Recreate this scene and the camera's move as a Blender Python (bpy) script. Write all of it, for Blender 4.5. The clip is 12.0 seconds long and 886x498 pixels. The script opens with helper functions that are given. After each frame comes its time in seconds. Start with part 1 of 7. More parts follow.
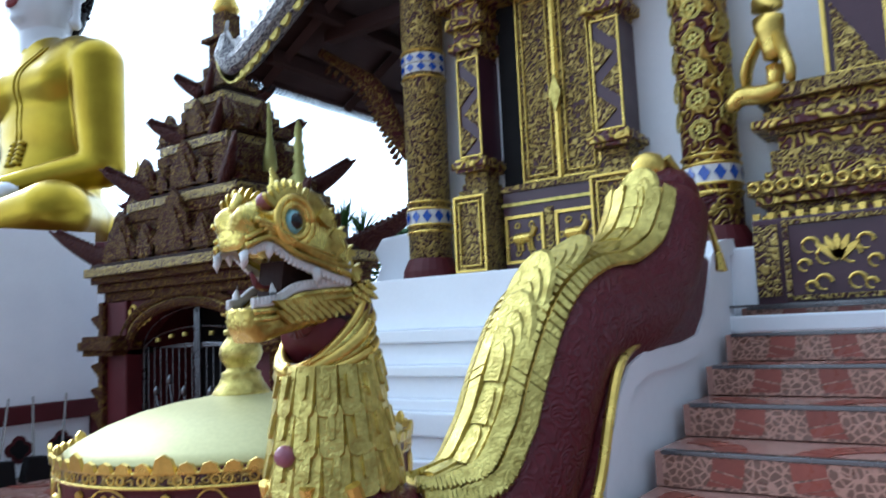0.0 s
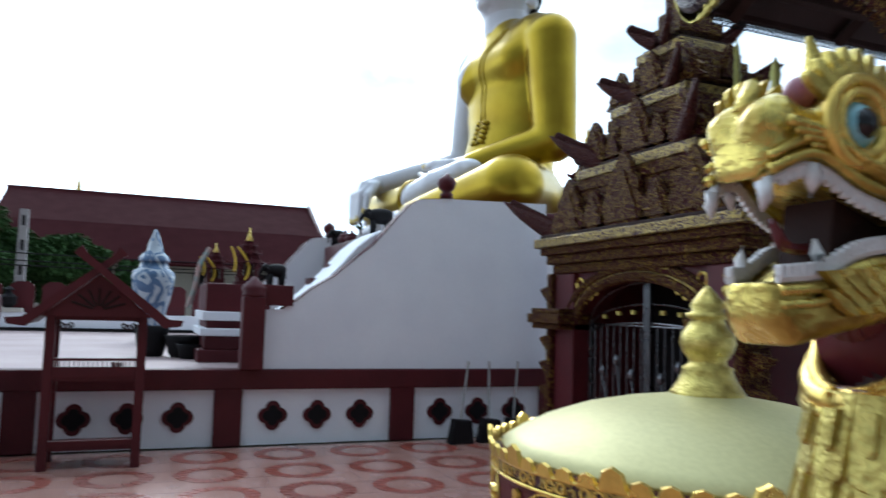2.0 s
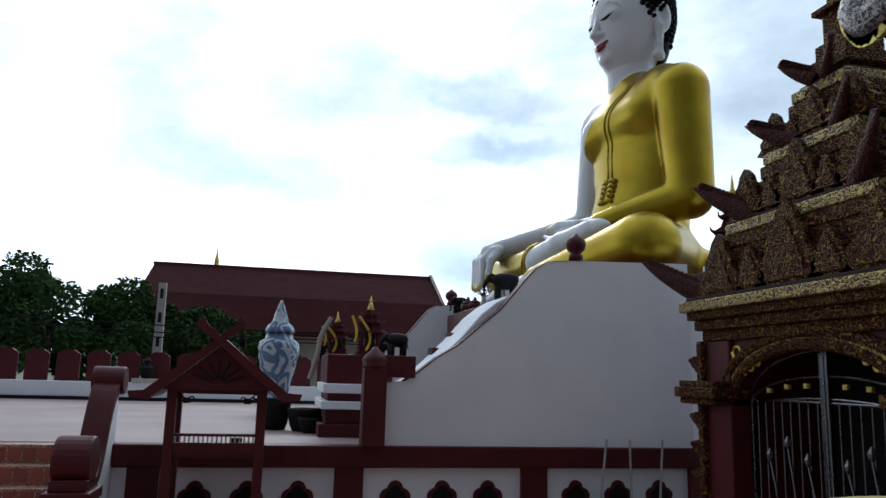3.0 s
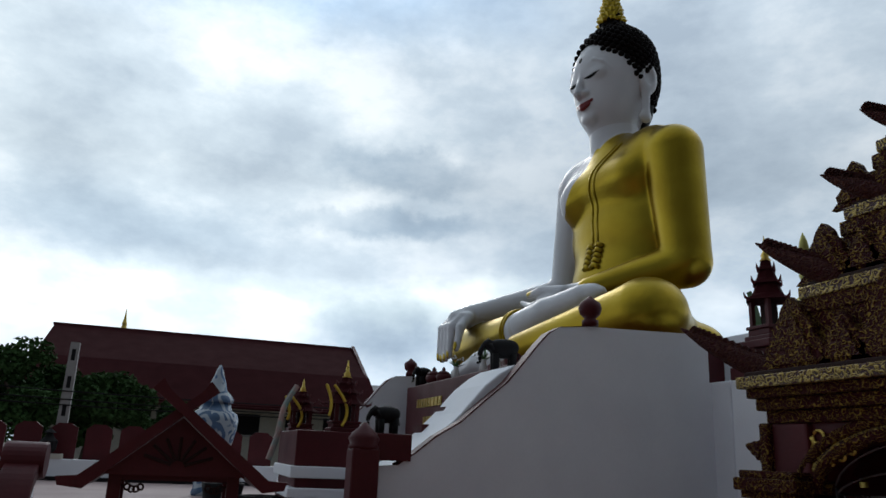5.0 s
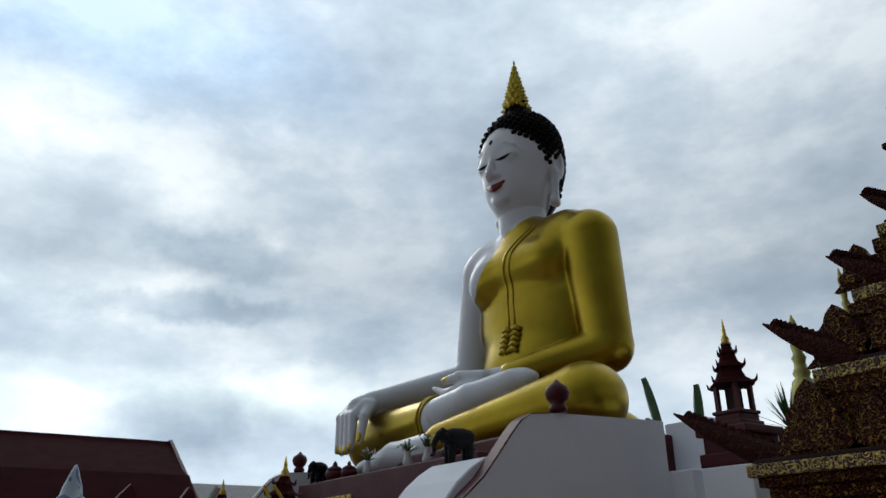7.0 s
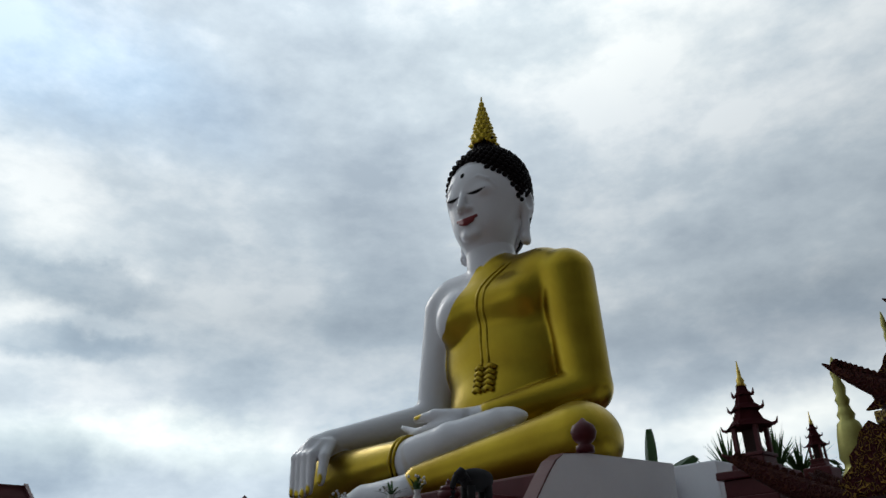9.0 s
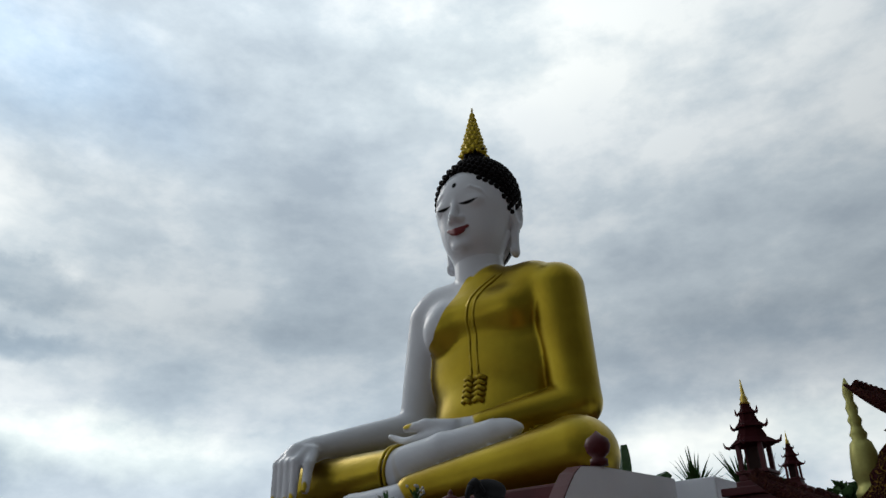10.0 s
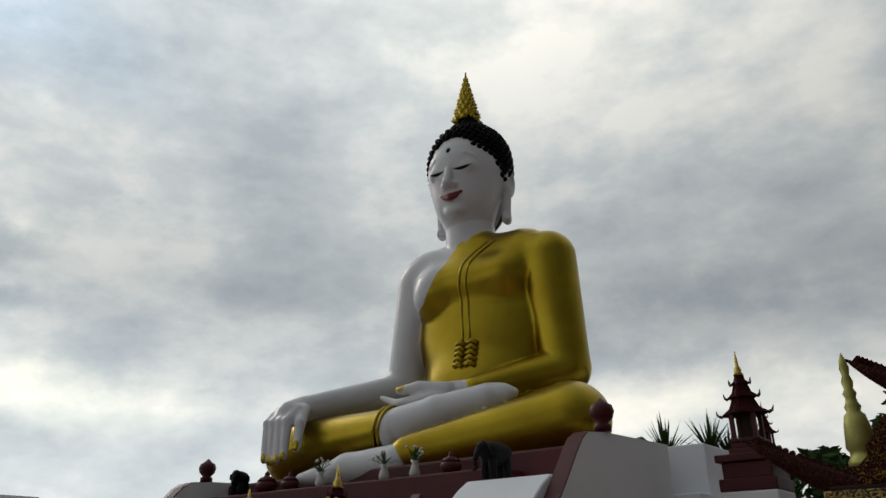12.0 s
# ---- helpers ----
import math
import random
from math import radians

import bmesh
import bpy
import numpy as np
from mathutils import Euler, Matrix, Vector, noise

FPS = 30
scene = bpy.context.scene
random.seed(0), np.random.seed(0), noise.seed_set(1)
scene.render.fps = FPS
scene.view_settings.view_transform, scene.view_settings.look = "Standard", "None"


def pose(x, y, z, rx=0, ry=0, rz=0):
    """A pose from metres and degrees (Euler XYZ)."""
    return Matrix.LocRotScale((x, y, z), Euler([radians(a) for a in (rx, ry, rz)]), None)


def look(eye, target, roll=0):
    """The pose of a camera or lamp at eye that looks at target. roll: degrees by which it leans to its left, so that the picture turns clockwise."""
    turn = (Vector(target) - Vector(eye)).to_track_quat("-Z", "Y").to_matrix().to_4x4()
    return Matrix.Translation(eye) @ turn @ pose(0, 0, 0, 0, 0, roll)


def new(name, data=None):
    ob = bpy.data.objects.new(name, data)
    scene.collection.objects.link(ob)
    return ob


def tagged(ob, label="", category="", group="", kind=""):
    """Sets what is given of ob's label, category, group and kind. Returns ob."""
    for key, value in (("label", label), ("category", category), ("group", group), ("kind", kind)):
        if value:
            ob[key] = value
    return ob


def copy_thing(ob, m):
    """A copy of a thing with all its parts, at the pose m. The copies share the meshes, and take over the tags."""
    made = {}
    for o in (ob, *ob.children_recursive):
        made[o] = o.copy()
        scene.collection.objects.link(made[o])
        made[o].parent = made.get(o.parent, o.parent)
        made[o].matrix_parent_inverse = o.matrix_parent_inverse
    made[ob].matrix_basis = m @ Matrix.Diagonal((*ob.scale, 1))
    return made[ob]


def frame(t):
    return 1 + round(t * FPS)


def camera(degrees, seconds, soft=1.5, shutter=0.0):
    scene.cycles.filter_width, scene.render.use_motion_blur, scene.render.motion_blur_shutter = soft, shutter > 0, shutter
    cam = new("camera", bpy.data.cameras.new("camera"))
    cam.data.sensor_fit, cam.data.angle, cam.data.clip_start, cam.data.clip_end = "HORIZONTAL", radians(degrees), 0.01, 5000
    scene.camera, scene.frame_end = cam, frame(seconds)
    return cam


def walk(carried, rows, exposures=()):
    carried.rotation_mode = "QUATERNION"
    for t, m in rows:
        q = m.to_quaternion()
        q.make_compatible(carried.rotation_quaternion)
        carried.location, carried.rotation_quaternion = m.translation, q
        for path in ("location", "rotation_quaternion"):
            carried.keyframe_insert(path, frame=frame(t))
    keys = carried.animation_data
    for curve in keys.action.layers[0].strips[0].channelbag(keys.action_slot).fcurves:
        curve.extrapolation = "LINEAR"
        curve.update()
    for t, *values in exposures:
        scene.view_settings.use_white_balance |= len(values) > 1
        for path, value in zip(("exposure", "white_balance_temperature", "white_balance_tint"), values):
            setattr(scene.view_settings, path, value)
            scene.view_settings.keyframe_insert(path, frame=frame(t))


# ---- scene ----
cam = camera(61.4, 12.0, 1.5, 0.4)
METRES, EYE, TILT, LEAN, TURN = 8.0, 1.65, 0.0, 0.0, 35.0
ROWS = [
    (0.0, 0.0, 0.0, 0.0, 0.27, 6.0, 2.53),
    (0.5, 0.0073, 0.029, -0.0021, 6.69, 1.77, 1.79),
    (1.0, 0.0047, 0.0532, -0.0033, 15.16, 0.13, 0.69),
    (1.5, -0.0209, 0.0828, -0.0003, 24.06, 4.04, -0.75),
    (2.0, -0.0464, 0.1146, 0.0027, 33.15, 4.65, -1.71),
    (2.5, -0.0667, 0.1467, 0.0084, 39.95, 8.39, -1.91),
    (3.0, -0.0966, 0.1683, 0.0071, 42.49, 9.57, -1.62),
    (5.0, -0.2909, 0.216, 0.0105, 35.71, 15.43, -2.42),
    (5.5, -0.3402, 0.2194, 0.0136, 34.42, 15.65, -0.05),
    (6.0, -0.3945, 0.2203, 0.0149, 30.88, 18.77, 0.28),
    (6.5, -0.4483, 0.2091, 0.0192, 25.32, 20.4, -0.62),
    (7.0, -0.5, 0.2062, 0.0201, 22.19, 22.38, 0.4),
    (9.0, -0.6978, 0.2053, 0.024, 12.56, 25.57, 1.38),
    (9.5, -0.7514, 0.195, 0.0267, 9.39, 25.64, 0.97),
    (10.0, -0.7969, 0.1966, 0.0245, 7.51, 26.34, 0.98),
    (10.5, -0.8388, 0.1978, 0.0251, 5.02, 25.49, 1.02),
    (11.0, -0.862, 0.1871, 0.0264, 3.18, 23.25, 1.1),
    (11.5, -0.8689, 0.1831, 0.0265, 3.88, 23.06, 1.17),
    (12.0, -0.8669, 0.1827, 0.0272, 3.79, 23.42, 0.5),
]
EXPOSURES = [(0.0, 1.30, 5350, 8), (0.5, 1.38, 5350, 8), (1.0, 1.38, 5350, 8), (1.7, 1.17, 5600, 8), (2.5, 0.50, 5900, 9), (3.0, 0.15, 6050, 10), (5.0, -0.5, 6250, 10),
             (6.0, -0.64, 6250, 10), (7.0, -0.55, 6300, 10), (9.0, -0.58, 6500, 10), (10.5, -0.6, 6700, 10), (12.0, -0.62, 7250, 12)]
walk(cam, [(t, pose(0, 0, EYE, TILT, LEAN, TURN) @ pose(METRES * x, METRES * y, METRES * z, 90 + pitch, roll, yaw))
           for t, x, y, z, yaw, pitch, roll in ROWS], EXPOSURES)

# ---- light: an overcast evening sky, a pale sun behind thin cloud ----
SUN_AZ, SUN_EL = radians(172), radians(32)      # azimuth from +x, counter-clockwise
world = bpy.data.worlds.new("sky")
scene.world = world
world.use_nodes = True
wn, wl = world.node_tree.nodes, world.node_tree.links
wn.clear()
w_out, w_bg = wn.new("ShaderNodeOutputWorld"), wn.new("ShaderNodeBackground")
w_sky = wn.new("ShaderNodeTexSky")
w_sky.sky_type, w_sky.sun_disc = "NISHITA", False
w_sky.sun_elevation, w_sky.sun_rotation = SUN_EL, radians(90) - SUN_AZ
w_co = wn.new("ShaderNodeTexCoord")
w_map = wn.new("ShaderNodeMapping")
w_map.inputs["Scale"].default_value = (1.0, 1.0, 1.9)
w_map.inputs["Location"].default_value = (0.4, 1.7, 0.0)
w_big, w_fine, w_cov = wn.new("ShaderNodeTexNoise"), wn.new("ShaderNodeTexNoise"), wn.new("ShaderNodeTexNoise")
for n, sc, det, ro in ((w_big, 1.9, 9, 0.52), (w_fine, 6.0, 12, 0.6), (w_cov, 1.1, 4, 0.5)):
    n.inputs["Scale"].default_value, n.inputs["Detail"].default_value, n.inputs["Roughness"].default_value = sc, det, ro
w_mixn = wn.new("ShaderNodeMix")
w_mixn.inputs["Factor"].default_value = 0.46
w_ramp, w_cr = wn.new("ShaderNodeValToRGB"), wn.new("ShaderNodeValToRGB")
for e, p, c in ((0, 0.38, (0.46, 0.55, 0.64, 1)), (1, 0.60, (0.90, 0.97, 1.01, 1))):
    w_ramp.color_ramp.elements[e].position, w_ramp.color_ramp.elements[e].color = p, c
mid = w_ramp.color_ramp.elements.new(0.50)
mid.color = (0.64, 0.74, 0.82, 1)
w_cr.color_ramp.elements[0].position, w_cr.color_ramp.elements[1].position = 0.14, 0.26
w_clear = wn.new("ShaderNodeMix")
w_clear.data_type, w_clear.blend_type = "RGBA", "MULTIPLY"
w_clear.inputs["Factor"].default_value = 1.0
w_clear.inputs["B"].default_value = (0.13, 0.135, 0.14, 1)
w_mix = wn.new("ShaderNodeMix")
w_mix.data_type = "RGBA"
wl.new(w_co.outputs["Generated"], w_map.inputs["Vector"])
for n in (w_big, w_fine, w_cov):
    wl.new(w_map.outputs["Vector"], n.inputs["Vector"])
wl.new(w_big.outputs["Fac"], w_mixn.inputs["A"])
wl.new(w_fine.outputs["Fac"], w_mixn.inputs["B"])
wl.new(w_mixn.outputs["Result"], w_ramp.inputs["Fac"])
wl.new(w_cov.outputs["Fac"], w_cr.inputs["Fac"])
wl.new(w_sky.outputs["Color"], w_clear.inputs["A"])
wl.new(w_clear.outputs["Result"], w_mix.inputs["A"])
wl.new(w_ramp.outputs["Color"], w_mix.inputs["B"])
wl.new(w_cr.outputs["Color"], w_mix.inputs["Factor"])
# brighter cloud on the evening side, unseen sky opposite dimmed to shade walls
w_dot = wn.new("ShaderNodeVectorMath")
w_dot.operation = "DOT_PRODUCT"
w_dot.inputs[1].default_value = (-0.93, 0.30, -0.2)
w_rng = wn.new("ShaderNodeMapRange")
w_rng.inputs["From Min"].default_value, w_rng.inputs["From Max"].default_value = -0.9, 1.0
w_rng.inputs["To Min"].default_value, w_rng.inputs["To Max"].default_value = 0.21, 1.7
w_glow = wn.new("ShaderNodeMix")
w_glow.data_type, w_glow.blend_type = "RGBA", "MULTIPLY"
w_glow.inputs["Factor"].default_value = 1.0
wl.new(w_co.outputs["Generated"], w_dot.inputs[0])
wl.new(w_dot.outputs["Value"], w_rng.inputs["Value"])
wl.new(w_mix.outputs["Result"], w_glow.inputs["A"])
wl.new(w_rng.outputs["Result"], w_glow.inputs["B"])
# layered cloud: pale overhead, a dull belt at mid height, a light rim near the horizon
w_sep, w_belt = wn.new("ShaderNodeSeparateXYZ"), wn.new("ShaderNodeValToRGB")
w_belt.color_ramp.elements[0].position, w_belt.color_ramp.elements[0].color = 0.0, (1.0, 1.0, 1.0, 1)
w_belt.color_ramp.elements[1].position, w_belt.color_ramp.elements[1].color = 0.68, (1.22, 1.22, 1.22, 1)
for pos, val in ((0.14, 1.0), (0.34, 0.72), (0.48, 0.86)):
    w_belt.color_ramp.elements.new(pos).color = (val, val, val, 1)
w_fin = wn.new("ShaderNodeMix")
w_fin.data_type, w_fin.blend_type = "RGBA", "MULTIPLY"
w_fin.inputs["Factor"].default_value = 1.0
wl.new(w_co.outputs["Generated"], w_sep.inputs[0])
wl.new(w_sep.outputs["Z"], w_belt.inputs["Fac"])
wl.new(w_glow.outputs["Result"], w_fin.inputs["A"])
wl.new(w_belt.outputs["Color"], w_fin.inputs["B"])
# single clouds and clearer stretches: azimuth, elevation, half width, half height (degrees) and tint
CLOUDS = [
    (-172, 22, 23, 11, (1.45, 1.42, 1.36)),
    (176, 36, 17, 5, (0.82, 0.95, 1.10)),
    (149, 18, 16, 7, (0.80, 0.83, 0.86)),
    (179, 10, 14, 3, (1.25, 1.22, 1.16)),
    (158, 11, 12, 2, (1.35, 1.31, 1.2)),
    (109, 11, 18, 2.2, (1.3, 1.26, 1.18)),
    (108, 17, 18, 3.7, (0.68, 0.71, 0.75)),
    (-175, 15, 11, 2.6, (0.78, 0.82, 0.86)),
    (165, 21, 5.6, 1.7, (0.68, 0.73, 0.78)),
    (166, 17, 7.4, 1.1, (0.72, 0.77, 0.82)),
    (166, 9, 6, 2.5, (0.72, 0.76, 0.80)),
    (125, 41, 17, 6, (1.12, 1.1, 1.06)),
]
w_rag, w_off = wn.new("ShaderNodeTexNoise"), wn.new("ShaderNodeVectorMath")
w_rag.inputs["Scale"].default_value, w_rag.inputs["Detail"].default_value, w_rag.inputs["Roughness"].default_value = 9.0, 8, 0.6
w_off.operation = "MULTIPLY_ADD"
w_off.inputs[1].default_value = (0.13, 0.13, 0.09)
wl.new(w_co.outputs["Generated"], w_rag.inputs["Vector"])
wl.new(w_rag.outputs["Color"], w_off.inputs[0])
wl.new(w_co.outputs["Generated"], w_off.inputs[2])
sky_colour = w_fin.outputs["Result"]
for az, el, half_w, half_h, tint in CLOUDS:
    to = Vector((math.cos(radians(az)) * math.cos(radians(el)), math.sin(radians(az)) * math.cos(radians(el)), math.sin(radians(el))))
    place, size, fade, mix = wn.new("ShaderNodeMapping"), wn.new("ShaderNodeVectorMath"), wn.new("ShaderNodeMapRange"), wn.new("ShaderNodeMix")
    place.vector_type = "TEXTURE"
    place.inputs["Location"].default_value = to + Vector((0.065, 0.065, 0.045))
    place.inputs["Rotation"].default_value = to.to_track_quat("Z", "Y").to_euler()
    place.inputs["Scale"].default_value = (radians(half_w), radians(half_h), 1.0)
    size.operation = "LENGTH"
    fade.interpolation_type = "SMOOTHSTEP"
    fade.inputs["From Min"].default_value, fade.inputs["From Max"].default_value = (1.35, 0.55) if half_w < 8 else (1.5, 0.2)
    mix.data_type, mix.blend_type = "RGBA", "MULTIPLY"
    mix.inputs["B"].default_value = (*tint, 1)
    wl.new(w_off.outputs[0], place.inputs["Vector"])
    wl.new(place.outputs["Vector"], size.inputs[0])
    wl.new(size.outputs["Value"], fade.inputs["Value"])
    wl.new(fade.outputs["Result"], mix.inputs["Factor"])
    wl.new(sky_colour, mix.inputs["A"])
    sky_colour = mix.outputs["Result"]
wl.new(sky_colour, w_bg.inputs["Color"])
w_bg.inputs["Strength"].default_value = 1.0
wl.new(w_bg.outputs["Background"], w_out.inputs["Surface"])

sun = new("sun", bpy.data.lights.new("sun", "SUN"))
sun.data.energy, sun.data.angle, sun.data.color = 0.6, radians(20), (1.0, 0.96, 0.9)
SUN_DIR = Vector((math.cos(SUN_AZ) * math.cos(SUN_EL), math.sin(SUN_AZ) * math.cos(SUN_EL), math.sin(SUN_EL)))
sun.matrix_world = look(SUN_DIR * 60, (0, 0, 0))


# ---- materials ----
def material(name, base, rough=0.6, metal=0.0, second=None, scale=4.0, grain=60.0, bump=0.15, depth=0.01, mix=0.5, coat=0.0, per_piece=0.0, spec=0.5, vary=0.16):
    """A surface with large patches towards a second colour, a fine grain, uneven gloss and relief."""
    m = bpy.data.materials.new(name)
    m.use_nodes = True
    n, l = m.node_tree.nodes, m.node_tree.links
    b = n["Principled BSDF"]
    co = n.new("ShaderNodeTexCoord")
    big, fine = n.new("ShaderNodeTexNoise"), n.new("ShaderNodeTexNoise")
    big.inputs["Scale"].default_value, big.inputs["Detail"].default_value = scale, 5
    fine.inputs["Scale"].default_value, fine.inputs["Detail"].default_value = grain, 4
    l.new(co.outputs["Object"], big.inputs["Vector"])
    l.new(co.outputs["Object"], fine.inputs["Vector"])
    ramp = n.new("ShaderNodeValToRGB")
    ramp.color_ramp.elements[0].position, ramp.color_ramp.elements[1].position = 0.35, 0.7
    second = second or tuple(c * 0.7 for c in base)
    ramp.color_ramp.elements[0].color, ramp.color_ramp.elements[1].color = (*base, 1), (*[a + (b2 - a) * mix for a, b2 in zip(base, second)], 1)
    l.new(big.outputs["Fac"], ramp.inputs["Fac"])
    g = n.new("ShaderNodeMapRange")
    g.inputs["To Min"].default_value, g.inputs["To Max"].default_value = 1 - vary, 1 + vary * 0.85
    l.new(fine.outputs["Fac"], g.inputs["Value"])
    mul = n.new("ShaderNodeMix")
    mul.data_type, mul.blend_type = "RGBA", "MULTIPLY"
    mul.inputs["Factor"].default_value = 1.0
    l.new(ramp.outputs["Color"], mul.inputs["A"])
    l.new(g.outputs["Result"], mul.inputs["B"])
    last = mul.outputs["Result"]
    if per_piece:
        info, pr = n.new("ShaderNodeObjectInfo"), n.new("ShaderNodeMapRange")
        pr.inputs["To Min"].default_value, pr.inputs["To Max"].default_value = 1 - per_piece, 1 + per_piece
        l.new(info.outputs["Random"], pr.inputs["Value"])
        m2 = n.new("ShaderNodeMix")
        m2.data_type, m2.blend_type = "RGBA", "MULTIPLY"
        m2.inputs["Factor"].default_value = 1.0
        l.new(last, m2.inputs["A"])
        l.new(pr.outputs["Result"], m2.inputs["B"])
        last = m2.outputs["Result"]
    l.new(last, b.inputs["Base Color"])
    rr = n.new("ShaderNodeMapRange")
    rr.inputs["To Min"].default_value, rr.inputs["To Max"].default_value = max(0.03, rough - 0.12), min(1, rough + 0.12)
    l.new(big.outputs["Fac"], rr.inputs["Value"])
    l.new(rr.outputs["Result"], b.inputs["Roughness"])
    b.inputs["Metallic"].default_value = metal
    b.inputs["Coat Weight"].default_value = coat
    b.inputs["Specular IOR Level"].default_value = spec
    bp = n.new("ShaderNodeBump")
    bp.inputs["Strength"].default_value, bp.inputs["Distance"].default_value = bump, depth
    l.new(fine.outputs["Fac"], bp.inputs["Height"])
    l.new(bp.outputs["Normal"], b.inputs["Normal"])
    return m


def filigree(name, ground_col, gold_col, scale=9.0, cut=0.5, rough=0.35, depth=0.02, metal=0.75, spec=0.4):
    """Carved gilt scrollwork over a painted ground: raised curling ribbons of gold with dark hollows between."""
    m = bpy.data.materials.new(name)
    m.use_nodes = True
    n, l = m.node_tree.nodes, m.node_tree.links
    b = n["Principled BSDF"]
    co = n.new("ShaderNodeTexCoord")
    wob = n.new("ShaderNodeTexNoise")
    wob.inputs["Scale"].default_value, wob.inputs["Detail"].default_value = scale * 0.7, 1
    add = n.new("ShaderNodeVectorMath")
    add.operation = "MULTIPLY_ADD"
    add.inputs[1].default_value = (2.2 / scale,) * 3
    l.new(co.outputs["Object"], wob.inputs["Vector"])
    l.new(wob.outputs["Color"], add.inputs[0])
    l.new(co.outputs["Object"], add.inputs[2])
    vor = n.new("ShaderNodeTexVoronoi")
    vor.inputs["Scale"].default_value = scale
    l.new(add.outputs[0], vor.inputs["Vector"])
    mu = n.new("ShaderNodeMath")
    mu.operation = "MULTIPLY"
    mu.inputs[1].default_value = 15.0
    l.new(vor.outputs["Distance"], mu.inputs[0])
    si = n.new("ShaderNodeMath")
    si.operation = "SINE"
    l.new(mu.outputs[0], si.inputs[0])
    mr = n.new("ShaderNodeMapRange")
    mr.inputs["From Min"].default_value, mr.inputs["From Max"].default_value = -1.0, 1.0
    l.new(si.outputs[0], mr.inputs["Value"])
    ramp = n.new("ShaderNodeValToRGB")
    ramp.color_ramp.elements[0].position, ramp.color_ramp.elements[1].position = cut - 0.09, cut + 0.09
    ramp.color_ramp.elements[0].color, ramp.color_ramp.elements[1].color = (0, 0, 0, 1), (1, 1, 1, 1)
    l.new(mr.outputs["Result"], ramp.inputs["Fac"])
    wear = n.new("ShaderNodeTexNoise")
    wear.inputs["Scale"].default_value, wear.inputs["Detail"].default_value = scale * 2.6, 4
    l.new(co.outputs["Object"], wear.inputs["Vector"])
    wr = n.new("ShaderNodeMix")
    wr.data_type = "RGBA"
    wr.inputs["A"].default_value, wr.inputs["B"].default_value = (*gold_col, 1), (*[c * 0.45 for c in gold_col], 1)
    l.new(wear.outputs["Fac"], wr.inputs["Factor"])
    mix = n.new("ShaderNodeMix")
    mix.data_type = "RGBA"
    mix.inputs["A"].default_value = (*ground_col, 1)
    l.new(ramp.outputs["Color"], mix.inputs["Factor"])
    l.new(wr.outputs["Result"], mix.inputs["B"])
    l.new(mix.outputs["Result"], b.inputs["Base Color"])
    mm = n.new("ShaderNodeMath")
    mm.operation = "MULTIPLY"
    mm.inputs[1].default_value = metal
    l.new(ramp.outputs["Color"], mm.inputs[0])
    l.new(mm.outputs[0], b.inputs["Metallic"])
    b.inputs["Roughness"].default_value = rough
    b.inputs["Specular IOR Level"].default_value = spec
    bp = n.new("ShaderNodeBump")
    bp.inputs["Strength"].default_value, bp.inputs["Distance"].default_value = 0.9, depth
    l.new(mr.outputs["Result"], bp.inputs["Height"])
    l.new(bp.outputs["Normal"], b.inputs["Normal"])
    return m


GOLD_C, MAROON_C = (0.72, 0.52, 0.12), (0.075, 0.012, 0.016)
M_WHITE = material("white_limewash", (0.86, 0.88, 0.92), 0.8, second=(0.72, 0.74, 0.80), scale=1.1, grain=30, bump=0.06, mix=0.5, vary=0.03)
M_MAROON = material("maroon_paint", (0.085, 0.010, 0.014), 0.5, second=(0.045, 0.007, 0.009), scale=2.2, grain=40, spec=0.3)
M_DARKWOOD = material("dark_timber", (0.035, 0.015, 0.013), 0.7, second=(0.018, 0.009, 0.008), scale=3, grain=50, bump=0.3, spec=0.2)
M_GOLD = material("gilded_plaster", GOLD_C, 0.3, 0.85, second=(0.42, 0.28, 0.06), scale=9, grain=55, bump=0.25, mix=0.5)
M_PALEGOLD = material("pale_gold_lacquer", (0.52, 0.48, 0.22), 0.5, 0.4, second=(0.44, 0.40, 0.18), scale=1.5, grain=35, bump=0.05)
M_CARVED = filigree("carved_gilt_on_maroon", MAROON_C, GOLD_C, 9.0)
M_GATE = filigree("weathered_carved_gate", (0.05, 0.007, 0.008), (0.40, 0.25, 0.05), 20.0, 0.88, 0.55, 0.03, 0.6, 0.1)
M_HORN = filigree("dark_carved_horn", (0.055, 0.011, 0.012), (0.11, 0.035, 0.022), 20.0, 0.6, 0.6, 0.02, 0.0, 0.15)
M_FINE = filigree("fine_gilt_lacework", (0.05, 0.012, 0.014), (0.64, 0.47, 0.13), 18.0, 0.46, 0.4, 0.014, 0.5)
M_TILE = material("pink_terrazzo_tile", (0.46, 0.25, 0.2), 0.25, second=(0.36, 0.18, 0.14), scale=2, grain=90, bump=0.04, coat=0.3)
M_BRICKRING = material("brick_red_tile", (0.3, 0.075, 0.05), 0.3, second=(0.2, 0.05, 0.04), scale=6, grain=70, bump=0.05, per_piece=0.15)
M_GREYTILE = material("pale_terrace_tile", (0.37, 0.28, 0.27), 0.6, second=(0.26, 0.19, 0.19), scale=0.8, grain=30, bump=0.05, spec=0.25)
M_EARTH = material("bare_ground", (0.16, 0.13, 0.1), 0.9, second=(0.09, 0.1, 0.05), scale=0.3, grain=6)
M_ROOF = material("dark_red_roof_tile", (0.045, 0.009, 0.011), 0.9, second=(0.028, 0.007, 0.008), scale=1.0, grain=12, bump=0.3, spec=0.05)
